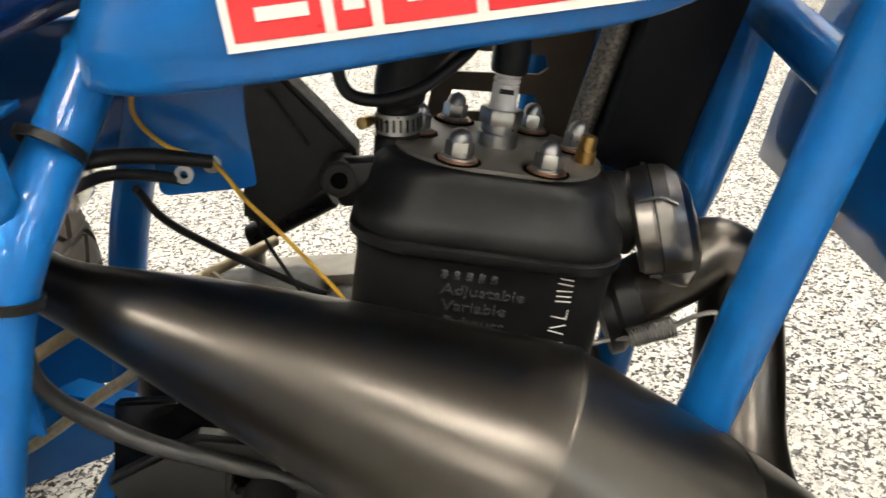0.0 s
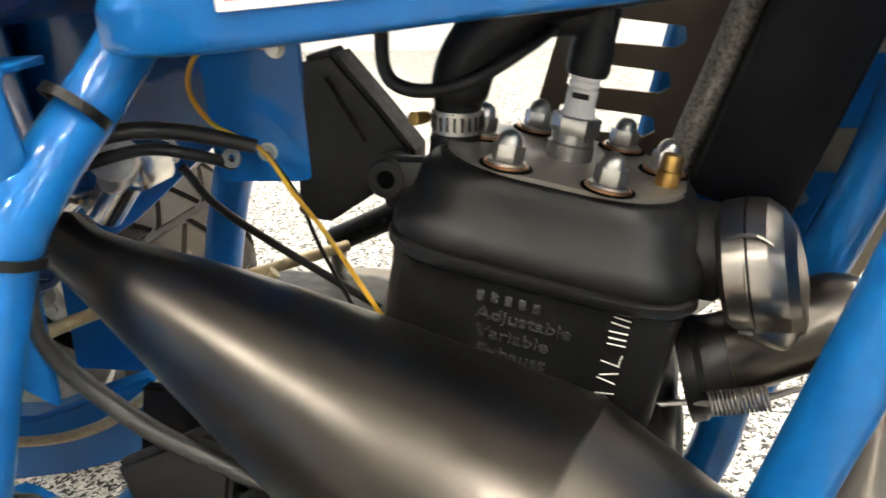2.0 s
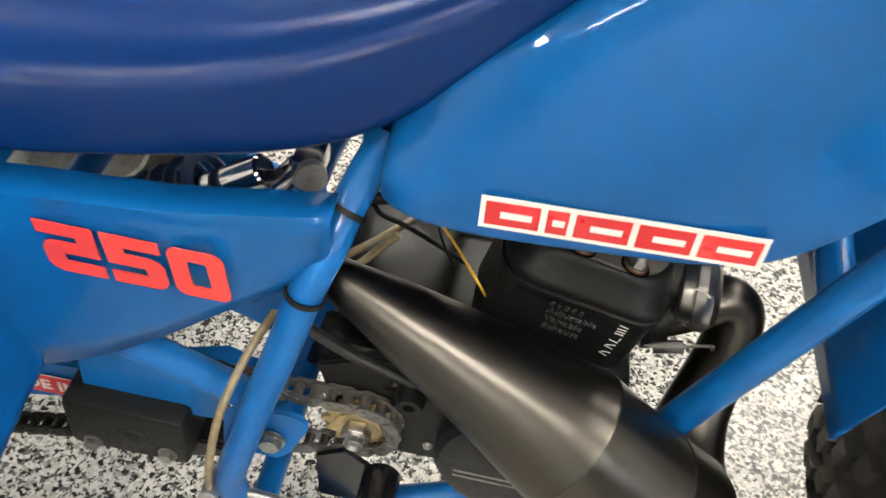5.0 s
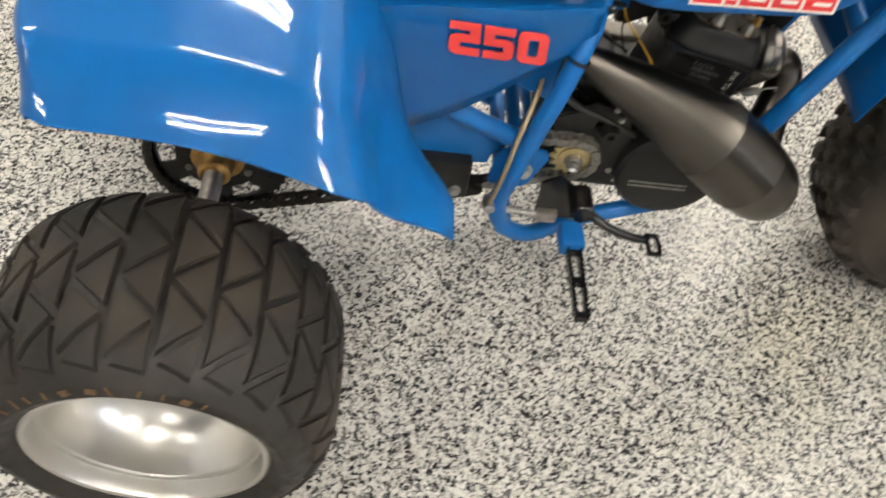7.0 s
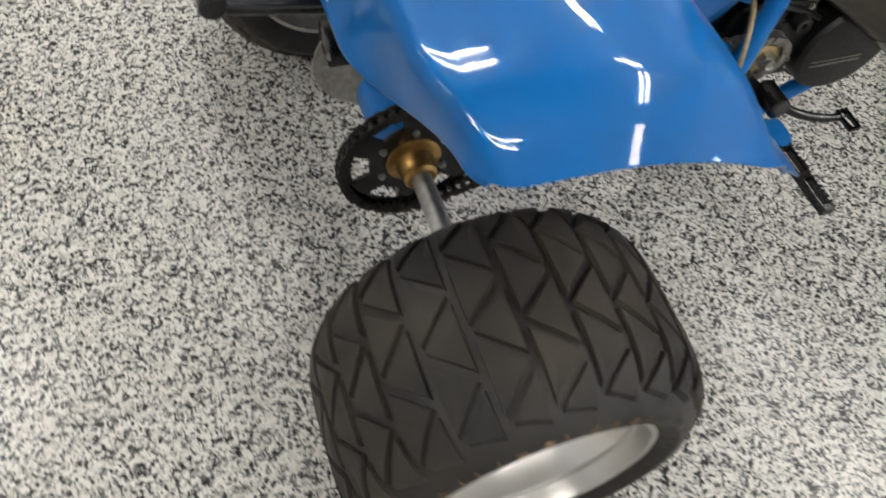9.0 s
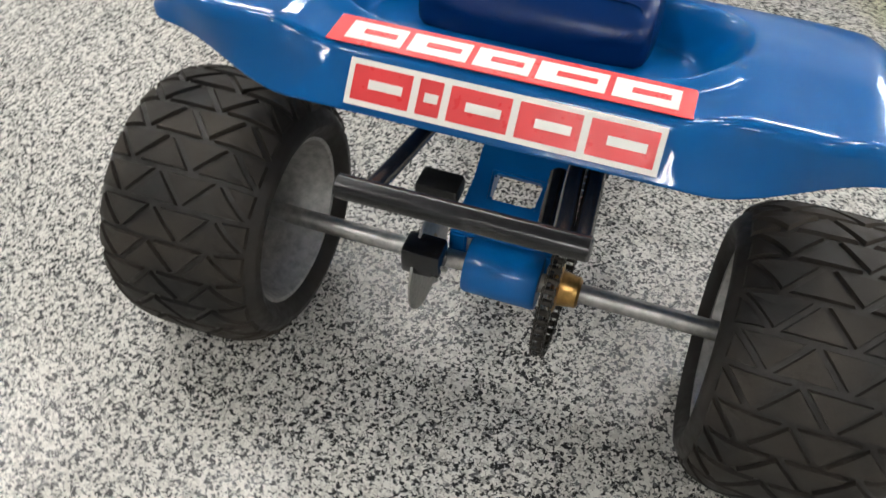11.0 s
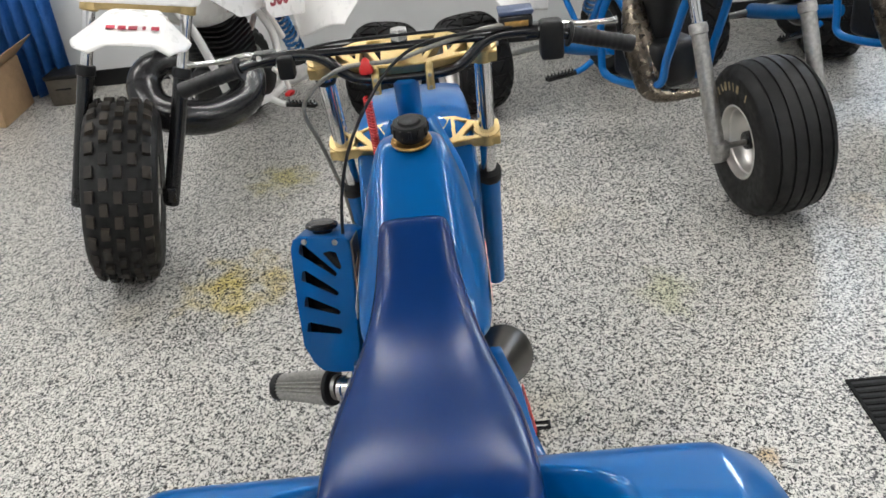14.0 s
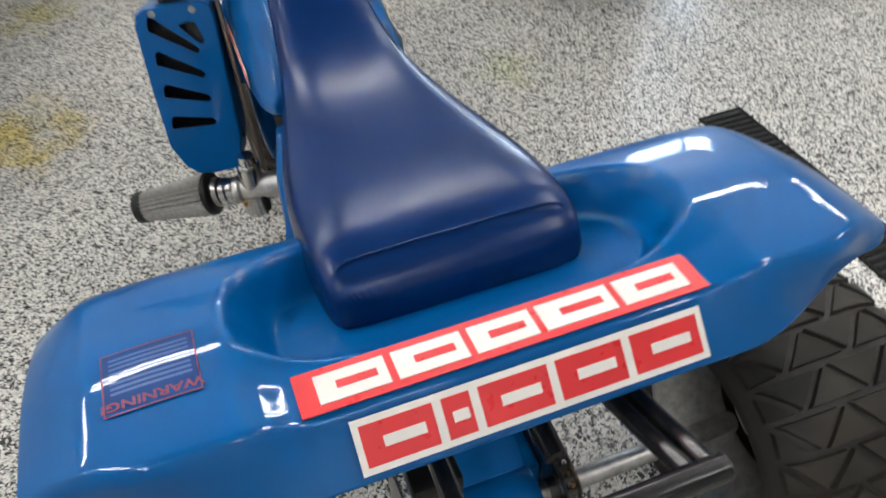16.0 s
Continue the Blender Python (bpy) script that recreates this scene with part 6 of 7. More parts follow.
def wiring():
    P("yellow_wire", tube_bm([(0.594, -0.001, 0.613), (0.575, -0.008, 0.619), (0.558, -0.014, 0.61), (0.553, -0.016, 0.592), (0.569, -0.022, 0.575), (0.592, -0.016, 0.56), (0.607, -0.014, 0.535), (0.625, -0.018, 0.515), (0.645, -0.03, 0.496), (0.66, -0.038, 0.48), (0.668, -0.03, 0.455)], 0.0014, 8), YELLOW, "yellow ignition wire")
    P("black_strand", tube_bm([(0.594, -0.014, 0.558), (0.606, -0.006, 0.53), (0.612, 0.0, 0.5), (0.63, 0.0, 0.46)], 0.0013, 8), BLACK_RUBBER)
    P("loom", tube_bm([(0.52, -0.098, 0.575), (0.536, -0.062, 0.58), (0.562, -0.042, 0.576), (0.594, -0.024, 0.564)], [0.0035, 0.0046, 0.0046, 0.004], 14), BLACK_RUBBER, "black taped wiring loom")
    P("loom_branch", tube_bm([(0.522, -0.098, 0.568), (0.54, -0.05, 0.568), (0.56, -0.03, 0.56), (0.574, -0.016, 0.551)], 0.0034, 12), BLACK_RUBBER)
    P("ground_eye", lathe_bm([(0.0025, 0), (0.0055, 0), (0.0055, 0.002), (0.0025, 0.002)], 16, Matrix.Translation((0.576, -0.02, 0.556)) @ frame_of((0, -1, 0.2)), closed=True), STEEL)
    P("black_wire", tube_bm([(0.55, -0.03, 0.553), (0.556, -0.012, 0.525), (0.575, 0.01, 0.495), (0.605, 0.02, 0.47), (0.64, 0.02, 0.45)], 0.0026, 10), BLACK_RUBBER)
    rodm = Matrix.Translation((0.572, 0.108, 0.457)) @ frame_of((0.068, -0.007, 0.033))
    kr = P("drilled_rod", rod_bm((0.572, 0.108, 0.457), (0.64, 0.101, 0.49), 0.0095), PLASTIC, "black drilled lever rod")
    # black discs on the surface give the drillings' inner shade; the rod stays solid
    for k in range(8):
        P("hole", rod_bm(rodm @ Vector((-0.0097, 0, 0.008 + 0.0075 * k)), rodm @ Vector((-0.0093, 0, 0.008 + 0.0075 * k)), 0.002, 8), BLACK, parent=kr)
    P("rod_stem", rod_bm((0.576, 0.108, 0.456), (0.57, 0.11, 0.39), 0.006), STEEL, parent=kr)
    P("left_side_plate", box_bm((0.14, 0.04, 0.03), (0.64, 0.11, 0.415), 0.006), WARM_GREY, "dull grey left engine plate")
    P("breather_hose", tube_bm([(0.522, -0.12, 0.54), (0.514, -0.122, 0.5), (0.512, -0.112, 0.474), (0.525, -0.104, 0.45), (0.555, -0.102, 0.428), (0.59, -0.102, 0.414), (0.629, -0.102, 0.398), (0.66, -0.1, 0.38)], [0.003, 0.004, 0.0048, 0.0055, 0.0055, 0.005, 0.0048, 0.0045], 14), GREY_TAPE, "dark sleeved hose")
    lk = P("shock_clevis", box_bm((0.03, 0.04, 0.026), (0.478, 0.03, 0.535), 0.006, m=None), ALU, "bare aluminium shock mounting clevis")
    P("clevis_bolt", rod_bm((0.478, -0.004, 0.535), (0.478, 0.065, 0.535), 0.009), STEEL, parent=lk)
    P("clevis_neck", rod_bm((0.47, 0.025, 0.53), (0.448, 0.02, 0.502), 0.013), ALU, parent=lk)
    P("clevis_lug", lathe_bm([(0, 0), (0.013, 0), (0.014, 0.004), (0.014, 0.014), (0, 0.016)], 20, Matrix.Translation((0.486, 0.0, 0.548)) @ frame_of((0.4, -1, 0.3))), DULL_ALU, parent=lk)
    S0, S1 = Vector((0.2, 0.02, 0.35)), Vector((0.44, 0.012, 0.528))
    SM = Matrix.Translation(S0) @ frame_of(S1 - S0)
    H = (S1 - S0).length
    sk = P("shock_absorber", rod_bm(S0, S1, 0.016), CHROME, "rear shock absorber with dark blue spring")
    P("coil_spring", tube_bm([SM @ Vector((0.034 * math.cos(k * math.pi / 8), 0.034 * math.sin(k * math.pi / 8), 0.03 + (H - 0.08) * k / 144)) for k in range(145)], 0.0058, 8, 1, smooth=False), DARK_SPRING, parent=sk)
    P("rear_hose", tube_bm([(0.2, 0.052, 0.278), (0.3, 0.052, 0.284), (0.38, 0.048, 0.312), (0.46, 0.03, 0.37), (0.52, 0.0, 0.42), (0.57, 0.02, 0.47)], 0.0045, 10), BEIGE)


def lettered_blocks(parent, m, widths, height, gap, ink, edge=None, bar=None):
    """A row of plain slanted blocks in place of a maker's name."""
    total = sum(widths) + gap * (len(widths) - 1)
    x = -total / 2
    if edge:
        b = edge[1]
        part("block_edge", plate_bm([(x - b, -height / 2 - b), (b - x, -height / 2 - b), (b - x, height / 2 + b), (x - b, height / 2 + b)], 0.0012, m), edge[0], parent)
    for w in widths:
        q = [(x, -height / 2), (x + w, -height / 2), (x + w, height / 2), (x, height / 2)]
        part("block", plate_bm(q, 0.0012, m @ Matrix.Translation((0, 0, 0.0006 if edge else 0)), 0.0003), ink, parent)
        if w > 0.6 * height and bar:
            part("block_bar", plate_bm([(x + w * 0.28, -height * 0.13), (x + w * 0.86, -height * 0.13), (x + w * 0.86, height * 0.13), (x + w * 0.28, height * 0.13)], 0.0012, m @ Matrix.Translation((0, 0, 0.0012 if edge else 0.0006))), bar, parent)
        x += w + gap


def decals():
    # banner and outlined blocks on the tail
    za = 0.6945
    m = Matrix(((0, 1, 0, -0.079), (-1, 0, 0, -0.004), (0, 0, 1, za + 0.0035), (0, 0, 0, 1)))
    ban = P("tail_banner", plate_bm([(-0.228, -0.0285), (0.23, -0.0285), (0.23, 0.0285), (-0.228, 0.0285)], 0.0012, m), RED_DECAL, "red banner sticker with white blocks", smooth=False)
    lettered_blocks(ban, m @ Matrix.Translation((0, 0, 0.001)), [0.074, 0.076, 0.07, 0.084, 0.078], 0.038, 0.008, WHITE_DECAL, bar=RED_DECAL)
    n = Vector((-0.058, 0, 0.045)).normalized()
    s = Vector((0.045, 0, 0.058)).normalized()
    m2 = Matrix(((0, s.x, n.x, -0.1365), (-1, 0, 0, -0.012), (0, s.z, n.z, 0.665), (0, 0, 0, 1)))
    tg = P("tail_blocks", plate_bm([(-0.19, -0.004), (0.19, -0.004), (0.19, 0.004), (-0.19, 0.004)], 0.001, m2), WHITE_DECAL, "white-edged red block lettering", smooth=False)
    lettered_blocks(tg, m2 @ Matrix.Translation((0, 0, 0.0015)), [0.076, 0.03, 0.076, 0.076, 0.08], 0.043, 0.0095, RED_DECAL, (WHITE_DECAL, 0.007), WHITE_DECAL)
    # the same blocks on the tank
    for sd in (-1, 1):
        m3 = Matrix(((-sd, 0, 0, 0.739), (0, 0.02 * -sd, sd, 0.012 + sd * 0.1338), (0, 1, 0, 0.6655), (0, 0, 0, 1))) @ pose(0, 0, 0, 0, 0, 3.6 * -sd)
        tb = P("tank_blocks", plate_bm([(-0.088, -0.002), (0.088, -0.002), (0.088, 0.002), (-0.088, 0.002)], 0.001, m3), WHITE_DECAL, "white-edged red block lettering", smooth=False)
        lettered_blocks(tb, m3 @ Matrix.Translation((0, 0, 0.001)), [0.0385, 0.015, 0.0385, 0.0385, 0.041], 0.0215, 0.0048, RED_DECAL, (WHITE_DECAL, 0.0038), WHITE_DECAL)
    # caution sticker on the left wing, its print too small to read
    def lay(x0, x1, y0, y1, lift, n=8):
        bm = bmesh.new()
        g = [[bm.verts.new((x0 + (x1 - x0) * i / n, y0 + (y1 - y0) * k / n, fender_z(x0 + (x1 - x0) * i / n, y0 + (y1 - y0) * k / n) + lift)) for k in range(n + 1)] for i in range(n + 1)]
        for i in range(n):
            for k in range(n):
                bm.faces.new((g[i][k], g[i + 1][k], g[i + 1][k + 1], g[i][k + 1]))
        return bm
    wl = P("caution_sticker", lay(-0.048, 0.038, 0.305, 0.4, 0.0015, 16), DIM_BLUE, "dark caution sticker with red print")
    for a, b, c2, d2 in ((-0.048, 0.038, 0.305, 0.3065), (-0.048, 0.038, 0.3985, 0.4), (-0.048, -0.0465, 0.305, 0.4), (0.0365, 0.038, 0.305, 0.4)):
        P("sticker_line", lay(a, b, c2, d2, 0.0021, 12), PINK, parent=wl)
    bm = text_bm("WARNING!", 0.011, Matrix(((0, -1, 0, -0.036), (1, 0, 0, 0.353), (0, 0, 1, 0), (0, 0, 0, 1))), 0.0003, 0.0003, 1.25)
    for q in bm.verts:
        q.co.z += fender_z(q.co.x, q.co.y) + 0.0021
    P("caution_word", bm, PINK, parent=wl)
    for k in range(8):
        P("print_bar", lay(-0.022 + 0.0068 * k, -0.0185 + 0.0068 * k, 0.312, 0.392, 0.002, 12), PALE_PRINT, parent=wl)


PALE_PRINT = mat("pale_print", (0.016, 0.085, 0.28), 0.35, coat=0.6, vary=0.1, scale=80)
make_trike_parts += [frame_tubes, exhaust, engine, radiator, front_end, wiring, decals]
for build in make_trike_parts:
    build()


# ---- the other machines and clutter behind ----
DARK_RED = mat("dark_red_print", (0.3, 0.012, 0.03), 0.4, vary=0.1, scale=40)
BRASS_MARK = mat("pale_sidewall_ink", (0.35, 0.28, 0.16), 0.6, vary=0.4, scale=90)


def parked_trike(label, at, heading, steer, tyre_kind, body, frame_mat, wide=0.1, r=0.285, fork=ALU, lower=BLACK, fin=True, pipe=None, pipe_mat=PIPE, tip=0, span=0.198, reach=0.56, knobs=(22, 5), mid=(0.0, 0.06), sway=0.0, rubber=DARK_RUBBER):
    """A parked trike, nose towards +x of its own; mid moves the frame, sway leans the fork head aside."""
    e = empty("parked_trike", label, "trike", group="parked trikes")
    M = pose(*at, 0, 0, heading)
    Q = lambda n, bm, m, lb="", **k: part(n, bm, m, e, lb, **k)
    W = pose(1.3, 0, 0, 0, 0, steer) @ pose(0, 0, 0, tip, 0, 0) @ pose(0, 0, r - 0.001 * tip, 0, 0, 0)
    back = 0.28

    def Qb(n, bm, m, lb="", **k):
        bmesh.ops.transform(bm, matrix=Matrix.Translation((mid[0], 0, mid[1])), verts=bm.verts[:])
        return Q(n, bm, m, lb, **k)

    wheel(e, W @ frame_of((0, -1, 0)), r, wide, 0.13, wide - 0.02, tyre_kind, *knobs, "front", "black rubber front tyre", dish=0.085, rise=0.018, gap=0.017, rubber=rubber, carcass=DARK_RUBBER)
    tops, feet = [], []
    for s in (-1, 1):
        wheel(e, Matrix.Translation((-back, s * 0.45, 0.24)) @ frame_of((0, s, 0)), 0.245, 0.14, 0.14, 0.12, "triangles", 22, 2.6, "rear", "black rubber rear tyre", rise=0.008, rubber=DARK_RUBBER)
        f1 = W @ Vector((0.02, s * span, -0.01))
        f0 = f1 + Vector((-0.27, sway, 0.8))
        tops.append(f0)
        feet.append(f1)
        Q("fork_tube", rod_bm(f0, f0.lerp(f1, 0.62), 0.02), fork, "front fork tube")
        sl = Q("fork_slider", rod_bm(f0.lerp(f1, 0.48), f1 + (f1 - f0) * 0.045, 0.028), lower)
        Q("dust_seal", lathe_bm([(0.021, -0.014), (0.031, -0.012), (0.033, 0.0), (0.033, 0.02), (0.028, 0.024)], 20, Matrix.Translation(f0.lerp(f1, 0.475)) @ frame_of(f1 - f0)), BLACK_RUBBER if lower == BLACK else lower)
        Q("axle_clamp", box_bm((0.05, 0.05, 0.06), (0.03, s * (span - 0.008), 0.0), 0.01, m=W), lower)
        Q("axle_nut", bolt_bm(0.014, W @ Matrix.Translation((0.01, s * (span + 0.027), 0)) @ frame_of((0, s, 0))), STEEL)
        for k in range(3):
            part("slider_bolt", bolt_bm(0.009, Matrix.Translation(f0.lerp(f1, 0.66 + 0.12 * k) + Vector((0.0, -s * 0.027, 0))) @ frame_of((0, -s, 0))), STEEL, sl)
        Qb("frame_tube", tube_bm([(0.97, s * 0.05, 0.8), (0.92, s * 0.1, 0.66), (0.83, s * 0.11, 0.42), (0.76, s * 0.11, 0.28), (0.45, s * 0.13, 0.24), (0.4, s * 0.13, 0.34), (0.4, s * 0.12, 0.52), (0.5, s * 0.06, 0.66), (0.97, s * 0.04, 0.8)], 0.017), frame_mat, "welded frame tube")
        Qb("seat_strut", rod_bm((0.42, s * 0.12, 0.62), (0.32, s * 0.13, 0.45), 0.014), frame_mat)
        Qb("rear_strut", rod_bm((0.0, s * 0.12, 0.6), (0.22, s * 0.13, 0.4), 0.014), frame_mat)
        pg = Q("foot_peg", box_bm((0.03, 0.15, 0.018), (0.29, s * 0.27, 0.29), 0.003), BLACK, "serrated black foot peg")
        for k in range(8):
            for dx in (-0.012, 0.012):
                part("tooth", box_bm((0.005, 0.007, 0.01), (0.29 + dx, s * (0.205 + 0.018 * k), 0.302), 0.001), BLACK, pg)
        Q("peg_bracket", tube_bm([(0.31, s * 0.12, 0.33), (0.3, s * 0.17, 0.3), (0.29, s * 0.2, 0.29)], 0.014, 10), frame_mat)
        up = Matrix(((1, 0, 0, 0), (0, 0, 1, s * 0.14), (0, 1, 0, 0), (0, 0, 0, 1)))
        sh = Q("tank_shroud", plate_bm([(0.7, 0.98), (0.66, 0.86), (0.46, 0.735), (0.38, 0.72), (0.25, 0.725), (0.24, 0.98)], 0.006, up @ pose(0, 0, 0, 0, -3 * s, 0), 0.002), body, "white side shroud with dark blocks", smooth=False)
        for k, w in enumerate((0.022, 0.009, 0.024, 0.022, 0.024)):
            part("block", box_bm((w, 0.002, 0.028), (0.5 - 0.034 * k, s * 0.1465, 0.785 - 0.008 * k), 0.0005), DARK_RED, sh)
        side = Matrix(((1, 0, 0, 0), (0, 0, 1, s * 0.2), (0, 1, 0, 0), (0, 0, 0, 1)))
        sp = Q("side_panel", plate_bm([(0.27, 0.675), (0.31, 0.72), (0.3, 0.86), (-0.2, 0.86), (-0.23, 0.6), (-0.1, 0.6)], 0.006, side, 0.003), body, "white side panel with red number", smooth=False)
        face = Matrix(((-s, 0, 0, 0.19), (0, 0, s, s * 0.2045), (0, 1, 0, 0.742), (0, 0, 0, 1))) @ pose(0, 0, 0, 0, 0, -9 * s)
        part("number", text_bm("500", 0.062, face, 0.001, 0.003, 1.2), DARK_RED, sp, "red number on the side panel")
    Q("axle", rod_bm((-back, -0.4, 0.24), (-back, 0.4, 0.24), 0.016), STEEL)
    Q("swingarm", tube_bm([(0.3, 0, 0.36), (0.05, 0, 0.3), (-back, 0, 0.24)], [0.03, 0.035, 0.04], 12), frame_mat)
    Q("front_axle", rod_bm(W @ Vector((0.01, -span - 0.022, 0)), W @ Vector((0.01, span + 0.022, 0)), 0.011), STEEL)
    Q("hub", rod_bm(W @ Vector((0, -0.09, 0)), W @ Vector((0, 0.09, 0)), 0.034), BLACK)
    s0, s1 = Vector((-0.06, 0.1, 0.42)), Vector((0.06, 0.1, 0.64))
    sm = Matrix.Translation(s0) @ frame_of(s1 - s0)
    sk = Q("shock_absorber", rod_bm(s0, s1, 0.016), CHROME, "shock absorber with bright blue spring")
    part("coil_spring", tube_bm([sm @ Vector((0.034 * math.cos(k * math.pi / 6), 0.034 * math.sin(k * math.pi / 6), 0.02 + 0.2 * k / 84)) for k in range(85)], 0.0075, 8, 1, smooth=False), SHOCK_BLUE, sk)
    lv = Q("gear_lever", tube_bm([(0.3, 0.17, 0.46), (0.26, 0.19, 0.41), (0.25, 0.2, 0.35)], 0.011, 10), WHITE if body == WHITE and frame_mat == WHITE else BLACK, "white gear lever with red tip")
    part("lever_tip", box_bm((0.05, 0.03, 0.018), (0.27, 0.21, 0.335), 0.006), RED, lv)
    if tyre_kind == "ribs":
        for k in range(11):
            a = radians(70 + 9 * k)
            q = W @ frame_of((0, -1, 0)) @ Matrix.Translation((0.205 * math.cos(a), 0.205 * math.sin(a), wide)) @ pose(0, 0, 0, 0, 0, 70 + 9 * k - 90)
            if k != 1:
                Q("sidewall_mark", box_bm((0.006 + 0.005 * (k % 3), 0.03, 0.0016), bevel=0.0005, m=q @ pose(0, 0, 0, 0, 0, 14 * math.sin(k * 2.3))), BRASS_MARK, "faded pale sidewall marking")
    # the fork's own frame: x forward, y to its left, z up the legs
    z_ax = (tops[0] - feet[0]).normalized()
    y_ax = (tops[1] - tops[0]).normalized()
    x_ax = y_ax.cross(z_ax).normalized()
    o = (feet[0] + feet[1]) / 2
    G = Matrix(((x_ax.x, y_ax.x, z_ax.x, o.x), (x_ax.y, y_ax.y, z_ax.y, o.y), (x_ax.z, y_ax.z, z_ax.z, o.z), (0, 0, 0, 1)))
    for z in (0.84, 0.665):
        cl = Q("fork_clamp", box_bm((0.05, 2 * span + 0.05, 0.03), (0, 0, z), 0.006, m=G), GOLD, "gold fork clamp")
        for s in (-1, 1):
            part("clamp_end", rod_bm(G @ Vector((0, s * span, z - 0.02)), G @ Vector((0, s * span, z + 0.02)), 0.031, 18), GOLD, cl)
    Q("number_plate", plate_bm(rounded_rect(0.105, span + 0.045, 0.025), 0.018, G @ Matrix.Translation((0.06, 0, 0.78)) @ pose(0, 0, 0, 0, 84, 0), 0.005), body, "blank white front number plate")

    def guard(u, v):
        x = -0.06 + reach * u
        h = lerp_at(u, [(0, 0.09), (0.3, 0.1), (0.72, 0.185), (0.9, 0.165), (1, 0.12)])
        z = smooth_none(u, [(0, 0.62), (0.35, 0.66), (0.7, 0.64), (1, 0.565)])
        return x, h * v, z - 0.07 * max(0.0, v - 0.55) / 0.45 * ss(0.1, 0.5, u) * (1 - 0.6 * ss(0.75, 1, u))
    bm = sheet(guard, 24, 20)
    bmesh.ops.transform(bm, matrix=G, verts=bm.verts[:])
    ff = solid(Q("front_fender", bm, body, "white plastic high front mudguard", sharp=0.4), 0.004)
    for k, w in enumerate((0.024, 0.01, 0.026, 0.024, 0.026)):
        u = 0.84
        x, _, z = guard(u, 0)
        part("block", box_bm((0.02, w, 0.002), (x, 0.07 - 0.033 * k, z + 0.006), 0.0005, m=G @ Matrix.Translation((x, 0, z)) @ pose(0, 0, 0, 0, 28, 0) @ Matrix.Translation((-x, 0, -z))), DARK_RED, ff)
    rings = []
    for x, zt, zb, hw in ((0.45, 0.72, 0.62, 0.1), (0.6, 0.8, 0.6, 0.13), (0.8, 0.9, 0.62, 0.12), (0.95, 0.88, 0.74, 0.07)):
        rings.append([(x, y * hw, zb + (zt - zb) * z) for y, z in ((-0.6, 0), (-1, 0.15), (-0.95, 0.6), (-0.5, 1), (0.5, 1), (0.95, 0.6), (1, 0.15), (0.6, 0))])
    tk = Qb("fuel_tank", loft_bm(rings), body, sharp=1.2)
    md = tk.modifiers.new("round", "SUBSURF")
    md.levels = md.render_levels = 2
    rings = []
    for x, zt, zb, hw in ((-0.26, 0.78, 0.72, 0.14), (-0.18, 0.84, 0.72, 0.16), (0.07, 0.83, 0.72, 0.14), (0.3, 0.88, 0.78, 0.09)):
        rings.append([(x, y * hw, zb + (zt - zb) * z) for y, z in ((-0.9, 0), (-1, 0.5), (-0.85, 1), (0.85, 1), (1, 0.5), (0.9, 0))])
    Q("seat", loft_bm(rings), SEAT if frame_mat != WHITE else RED, sharp=1.2)
    bm = sheet(fender_point, 70, 56)
    bmesh.ops.translate(bm, vec=(-back, 0, 0.1), verts=bm.verts[:])
    solid(Q("rear_fender", bm, body, "white moulded rear fender", sharp=1.2), 0.004)
    Qb("engine", box_bm((0.32, 0.22, 0.2), (0.6, 0, 0.34), 0.04, segments=3), CASTING, "black engine block")
    Qb("clutch_cover", lathe_bm([(0, 0.03), (0.07, 0.03), (0.085, 0.02), (0.09, 0), (0, 0)], 32, Matrix.Translation((0.52, 0.11, 0.34)) @ frame_of((0, 1, 0))), CASTING)
    if fin:
        for k in range(11):
            w = 0.125 - 0.004 * abs(k - 4)
            Qb("cooling_fin", plate_bm(rounded_rect(w, 0.115, 0.05, 5), 0.0075, Matrix.Translation((0.6 + 0.004 * k, 0, 0.43 + 0.021 * k)) @ pose(0, 0, 0, 0, 10, 0), 0.002), CASTING)
    Qb("cylinder", rod_bm((0.6, 0, 0.4), (0.645, 0, 0.66), 0.075), CASTING)
    ex = Q("exhaust_pipe", tube_bm([q[:3] for q in pipe], [q[3] for q in pipe], 28), pipe_mat, "curved exhaust pipe")
    path = spline([q[:3] for q in pipe], 8)
    rad = [v.x for v in spline([(q[3], 0, 0) for q in pipe], 8)]
    for k in range(10, len(path) - 18, 7):
        part("weld_ring", lathe_bm([(rad[k] - 0.002, -0.002), (rad[k] + 0.0012, -0.001), (rad[k] + 0.0012, 0.001), (rad[k] - 0.002, 0.002)], 28, Matrix.Translation(path[k]) @ frame_of(path[k + 1] - path[k - 1]), closed=True), pipe_mat, ex)
    Q("handlebar", tube_bm([G @ Vector(v) for v in ((-0.1, -0.42, 0.98), (-0.05, -0.2, 1.02), (-0.01, -0.08, 0.92), (-0.01, 0.08, 0.92), (-0.05, 0.2, 1.02), (-0.1, 0.42, 0.98))], 0.011), BLACK)
    e.matrix_basis = M
    return e


def shifted(x, y, heading):
    """The place of a parked trike whose front wheel touches the floor at x, y."""
    a = radians(heading)
    return (x - 1.3 * math.cos(a), y - 1.3 * math.sin(a), 0)


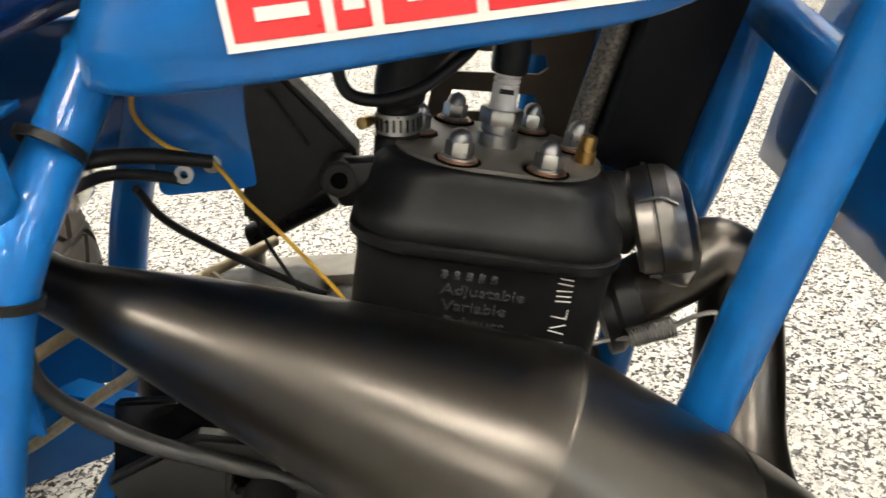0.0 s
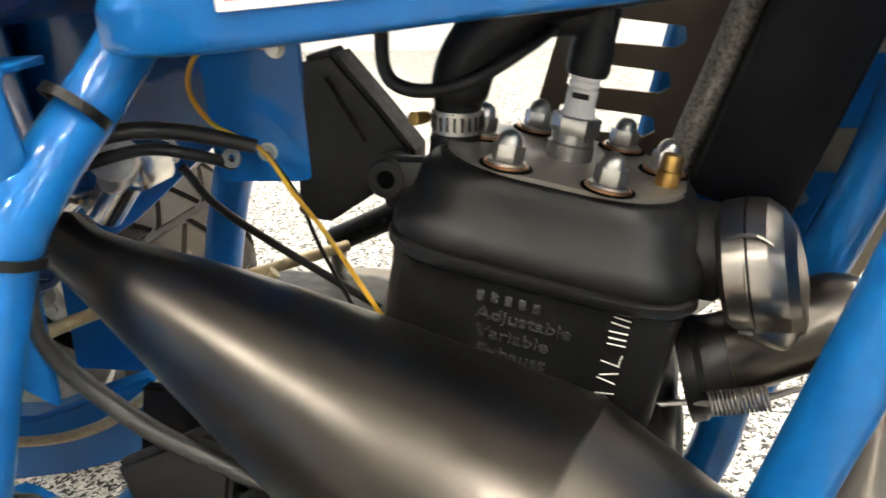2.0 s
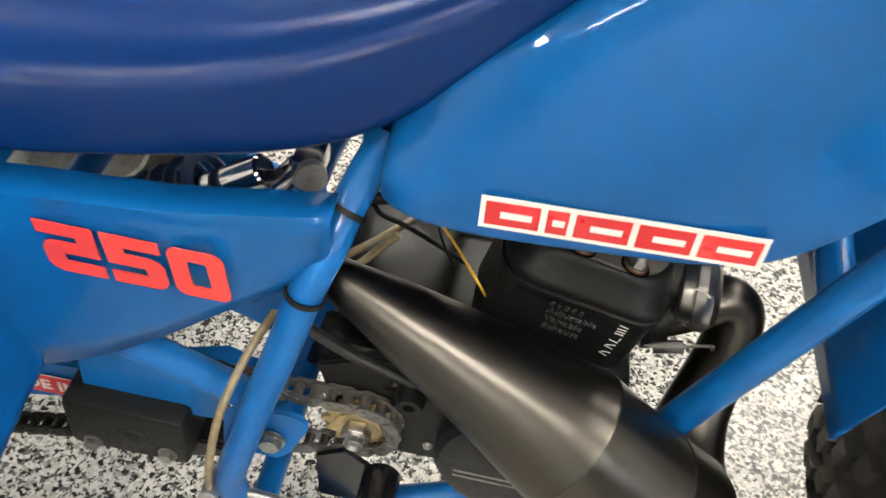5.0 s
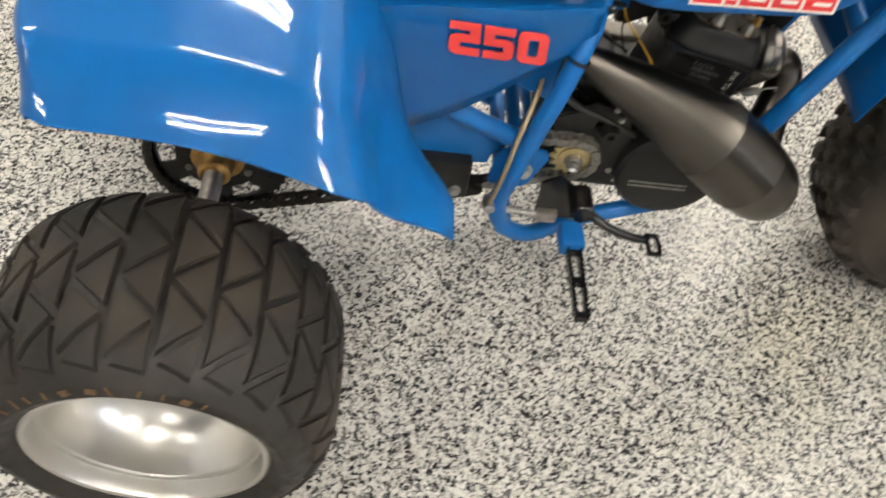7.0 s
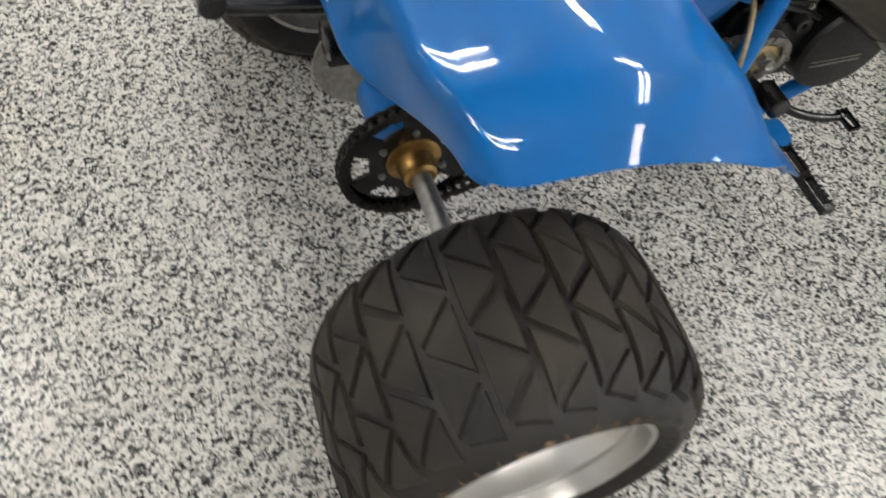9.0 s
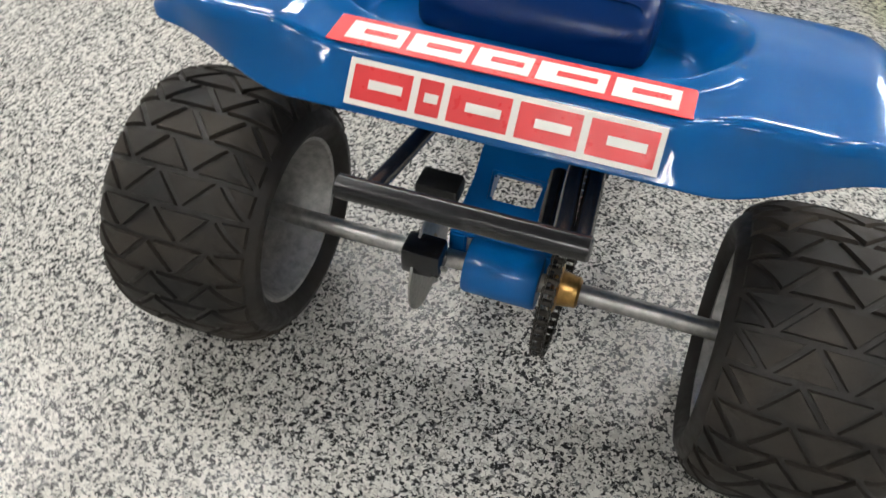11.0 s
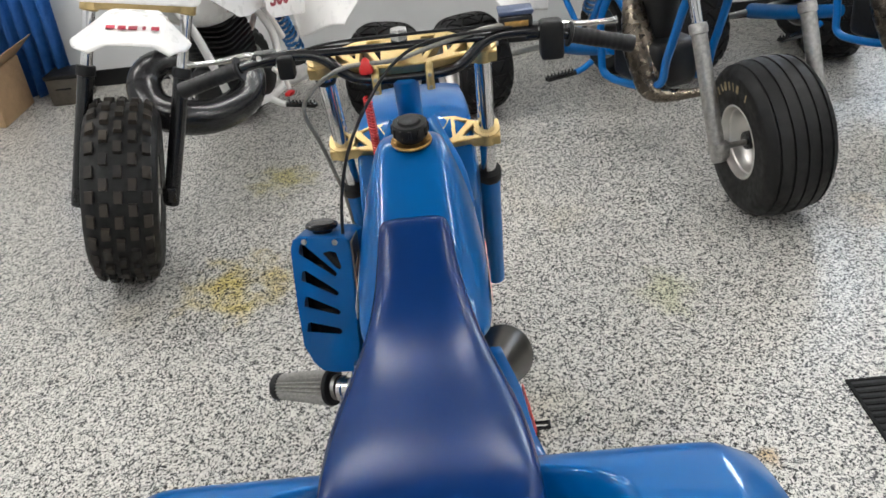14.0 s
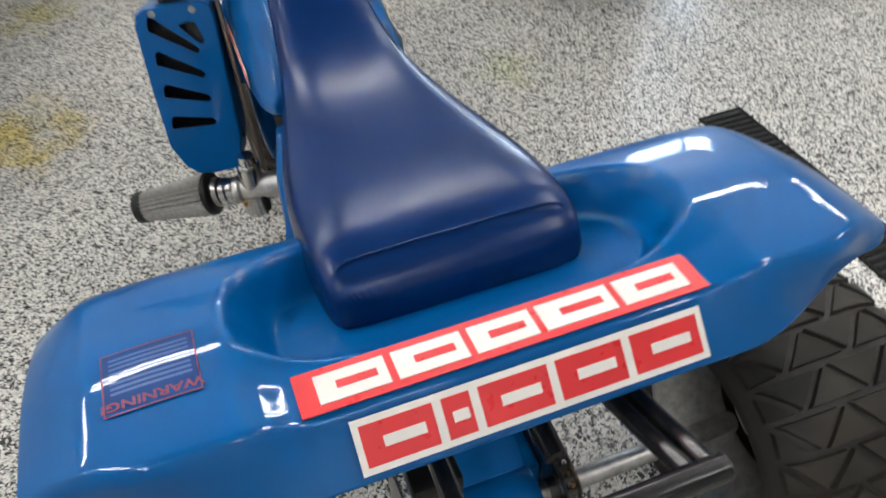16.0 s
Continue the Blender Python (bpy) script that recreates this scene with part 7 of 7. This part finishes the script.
LOOP = [(0.62, -0.03, 0.6, 0.04), (0.72, -0.1, 0.62, 0.058), (0.8, -0.12, 0.57, 0.068), (0.85, -0.06, 0.49, 0.072), (0.83, 0.05, 0.445, 0.072), (0.73, 0.14, 0.42, 0.07), (0.6, 0.2, 0.44, 0.066), (0.52, 0.2, 0.5, 0.055), (0.46, 0.16, 0.54, 0.04)]
STUB = [(0.5, -0.02, 0.62, 0.035), (0.56, -0.08, 0.65, 0.042), (0.6, -0.1, 0.57, 0.056), (0.635, -0.105, 0.475, 0.066), (0.68, -0.1, 0.39, 0.066), (0.725, -0.1, 0.325, 0.058), (0.8, -0.09, 0.31, 0.032), (0.9, -0.05, 0.335, 0.02), (0.97, 0.0, 0.36, 0.018)]
parked_trike("white three-wheeler with bare engine fins parked on the floor", shifted(2.02, 1.2, 160), 160, 33, "knobs", WHITE, WHITE, 0.122, 0.335, CHROME, BLACK, True, LOOP, BLACK, tip=-12, span=0.157, reach=0.4, knobs=(24, 5), mid=(-0.22, 0.09), sway=0.145, rubber=RUBBER)
right = parked_trike("white three-wheeler with blue frame parked on the floor", shifted(2.07, -1.215, 203), 203, -16, "ribs", WHITE, BLUE_FRAME, 0.125, 0.285, CHROME, DULL_ALU, False, STUB, HEAT, tip=3, reach=0.5)


copy_thing(right, pose(0.2, -1.1, 0) @ right.matrix_basis)


def extra_wheel(x, y, a):
    e = empty("loose_wheel", "wide black tyre on an aluminium rim standing by the wall", "wheel", group="wheels by the wall")
    wheel(e, Matrix.Translation((0, 0, 0.26)) @ frame_of((0, 1, 0)), 0.262, 0.14, 0.14, 0.12, "triangles", 22, 3, "spare", "wide black rubber tyre", rise=0.008, rubber=DARK_RUBBER)
    e.matrix_basis = pose(x, y, 0, 0, 0, a)
    return e


extra_wheel(3.6, -2.08, -20)


def curtain():
    bm = bmesh.new()
    rows = []
    for i in range(2):
        rows.append([(4.3 + 0.03 * math.sin(k * 1.1) - 0.05 * i, 2.2 + k * 0.014, 0.02 + 1.3 * (1 - i)) for k in range(28)])
    loft_bm(rows[::-1], bm, closed=False)
    ob = bm_obj("tarpaulin", bm, CLOTH)
    solid(ob, 0.004)
    tagged(ob, "hanging blue tarpaulin against the wall", "tarpaulin")


curtain()


def carton():
    e = empty("cardboard_box", "brown cardboard box standing on the floor", "box", (4.0, 2.66, 0))
    part("body", box_bm((0.4, 0.4, 0.3), (0, 0, 0.15), 0.003), CARD, e)
    for s in (-1, 1):
        part("flap", box_bm((0.4, 0.19, 0.004), (0, s * 0.27, 0.35), 0.001, m=Matrix.Translation((0, s * 0.2, 0.3)) @ pose(0, 0, 0, s * 40, 0, 0) @ Matrix.Translation((0, -s * 0.2, -0.34))), CARD, e)
    part("tape", box_bm((0.402, 0.05, 0.31), (0, 0, 0.15), 0.001), BEIGE, e)


carton()


def crate():
    e = empty("storage_crate", "small dark brown crate on the floor by the wall", "crate", (4.18, 2.2, 0))
    part("body", box_bm((0.2, 0.2, 0.16), (0, 0, 0.08), 0.008), CRATE, e)
    part("lid", box_bm((0.21, 0.21, 0.025), (0, 0, 0.17), 0.006), PLASTIC, e)
    part("handle", tube_bm([(-0.1, -0.04, 0.1), (-0.118, -0.035, 0.105), (-0.118, 0.035, 0.105), (-0.1, 0.04, 0.1)], 0.005, 8), BLACK, e)


CRATE = mat("dark_brown_crate", (0.05, 0.04, 0.03), 0.55, vary=0.4, scale=14, bump=0.2)
crate()
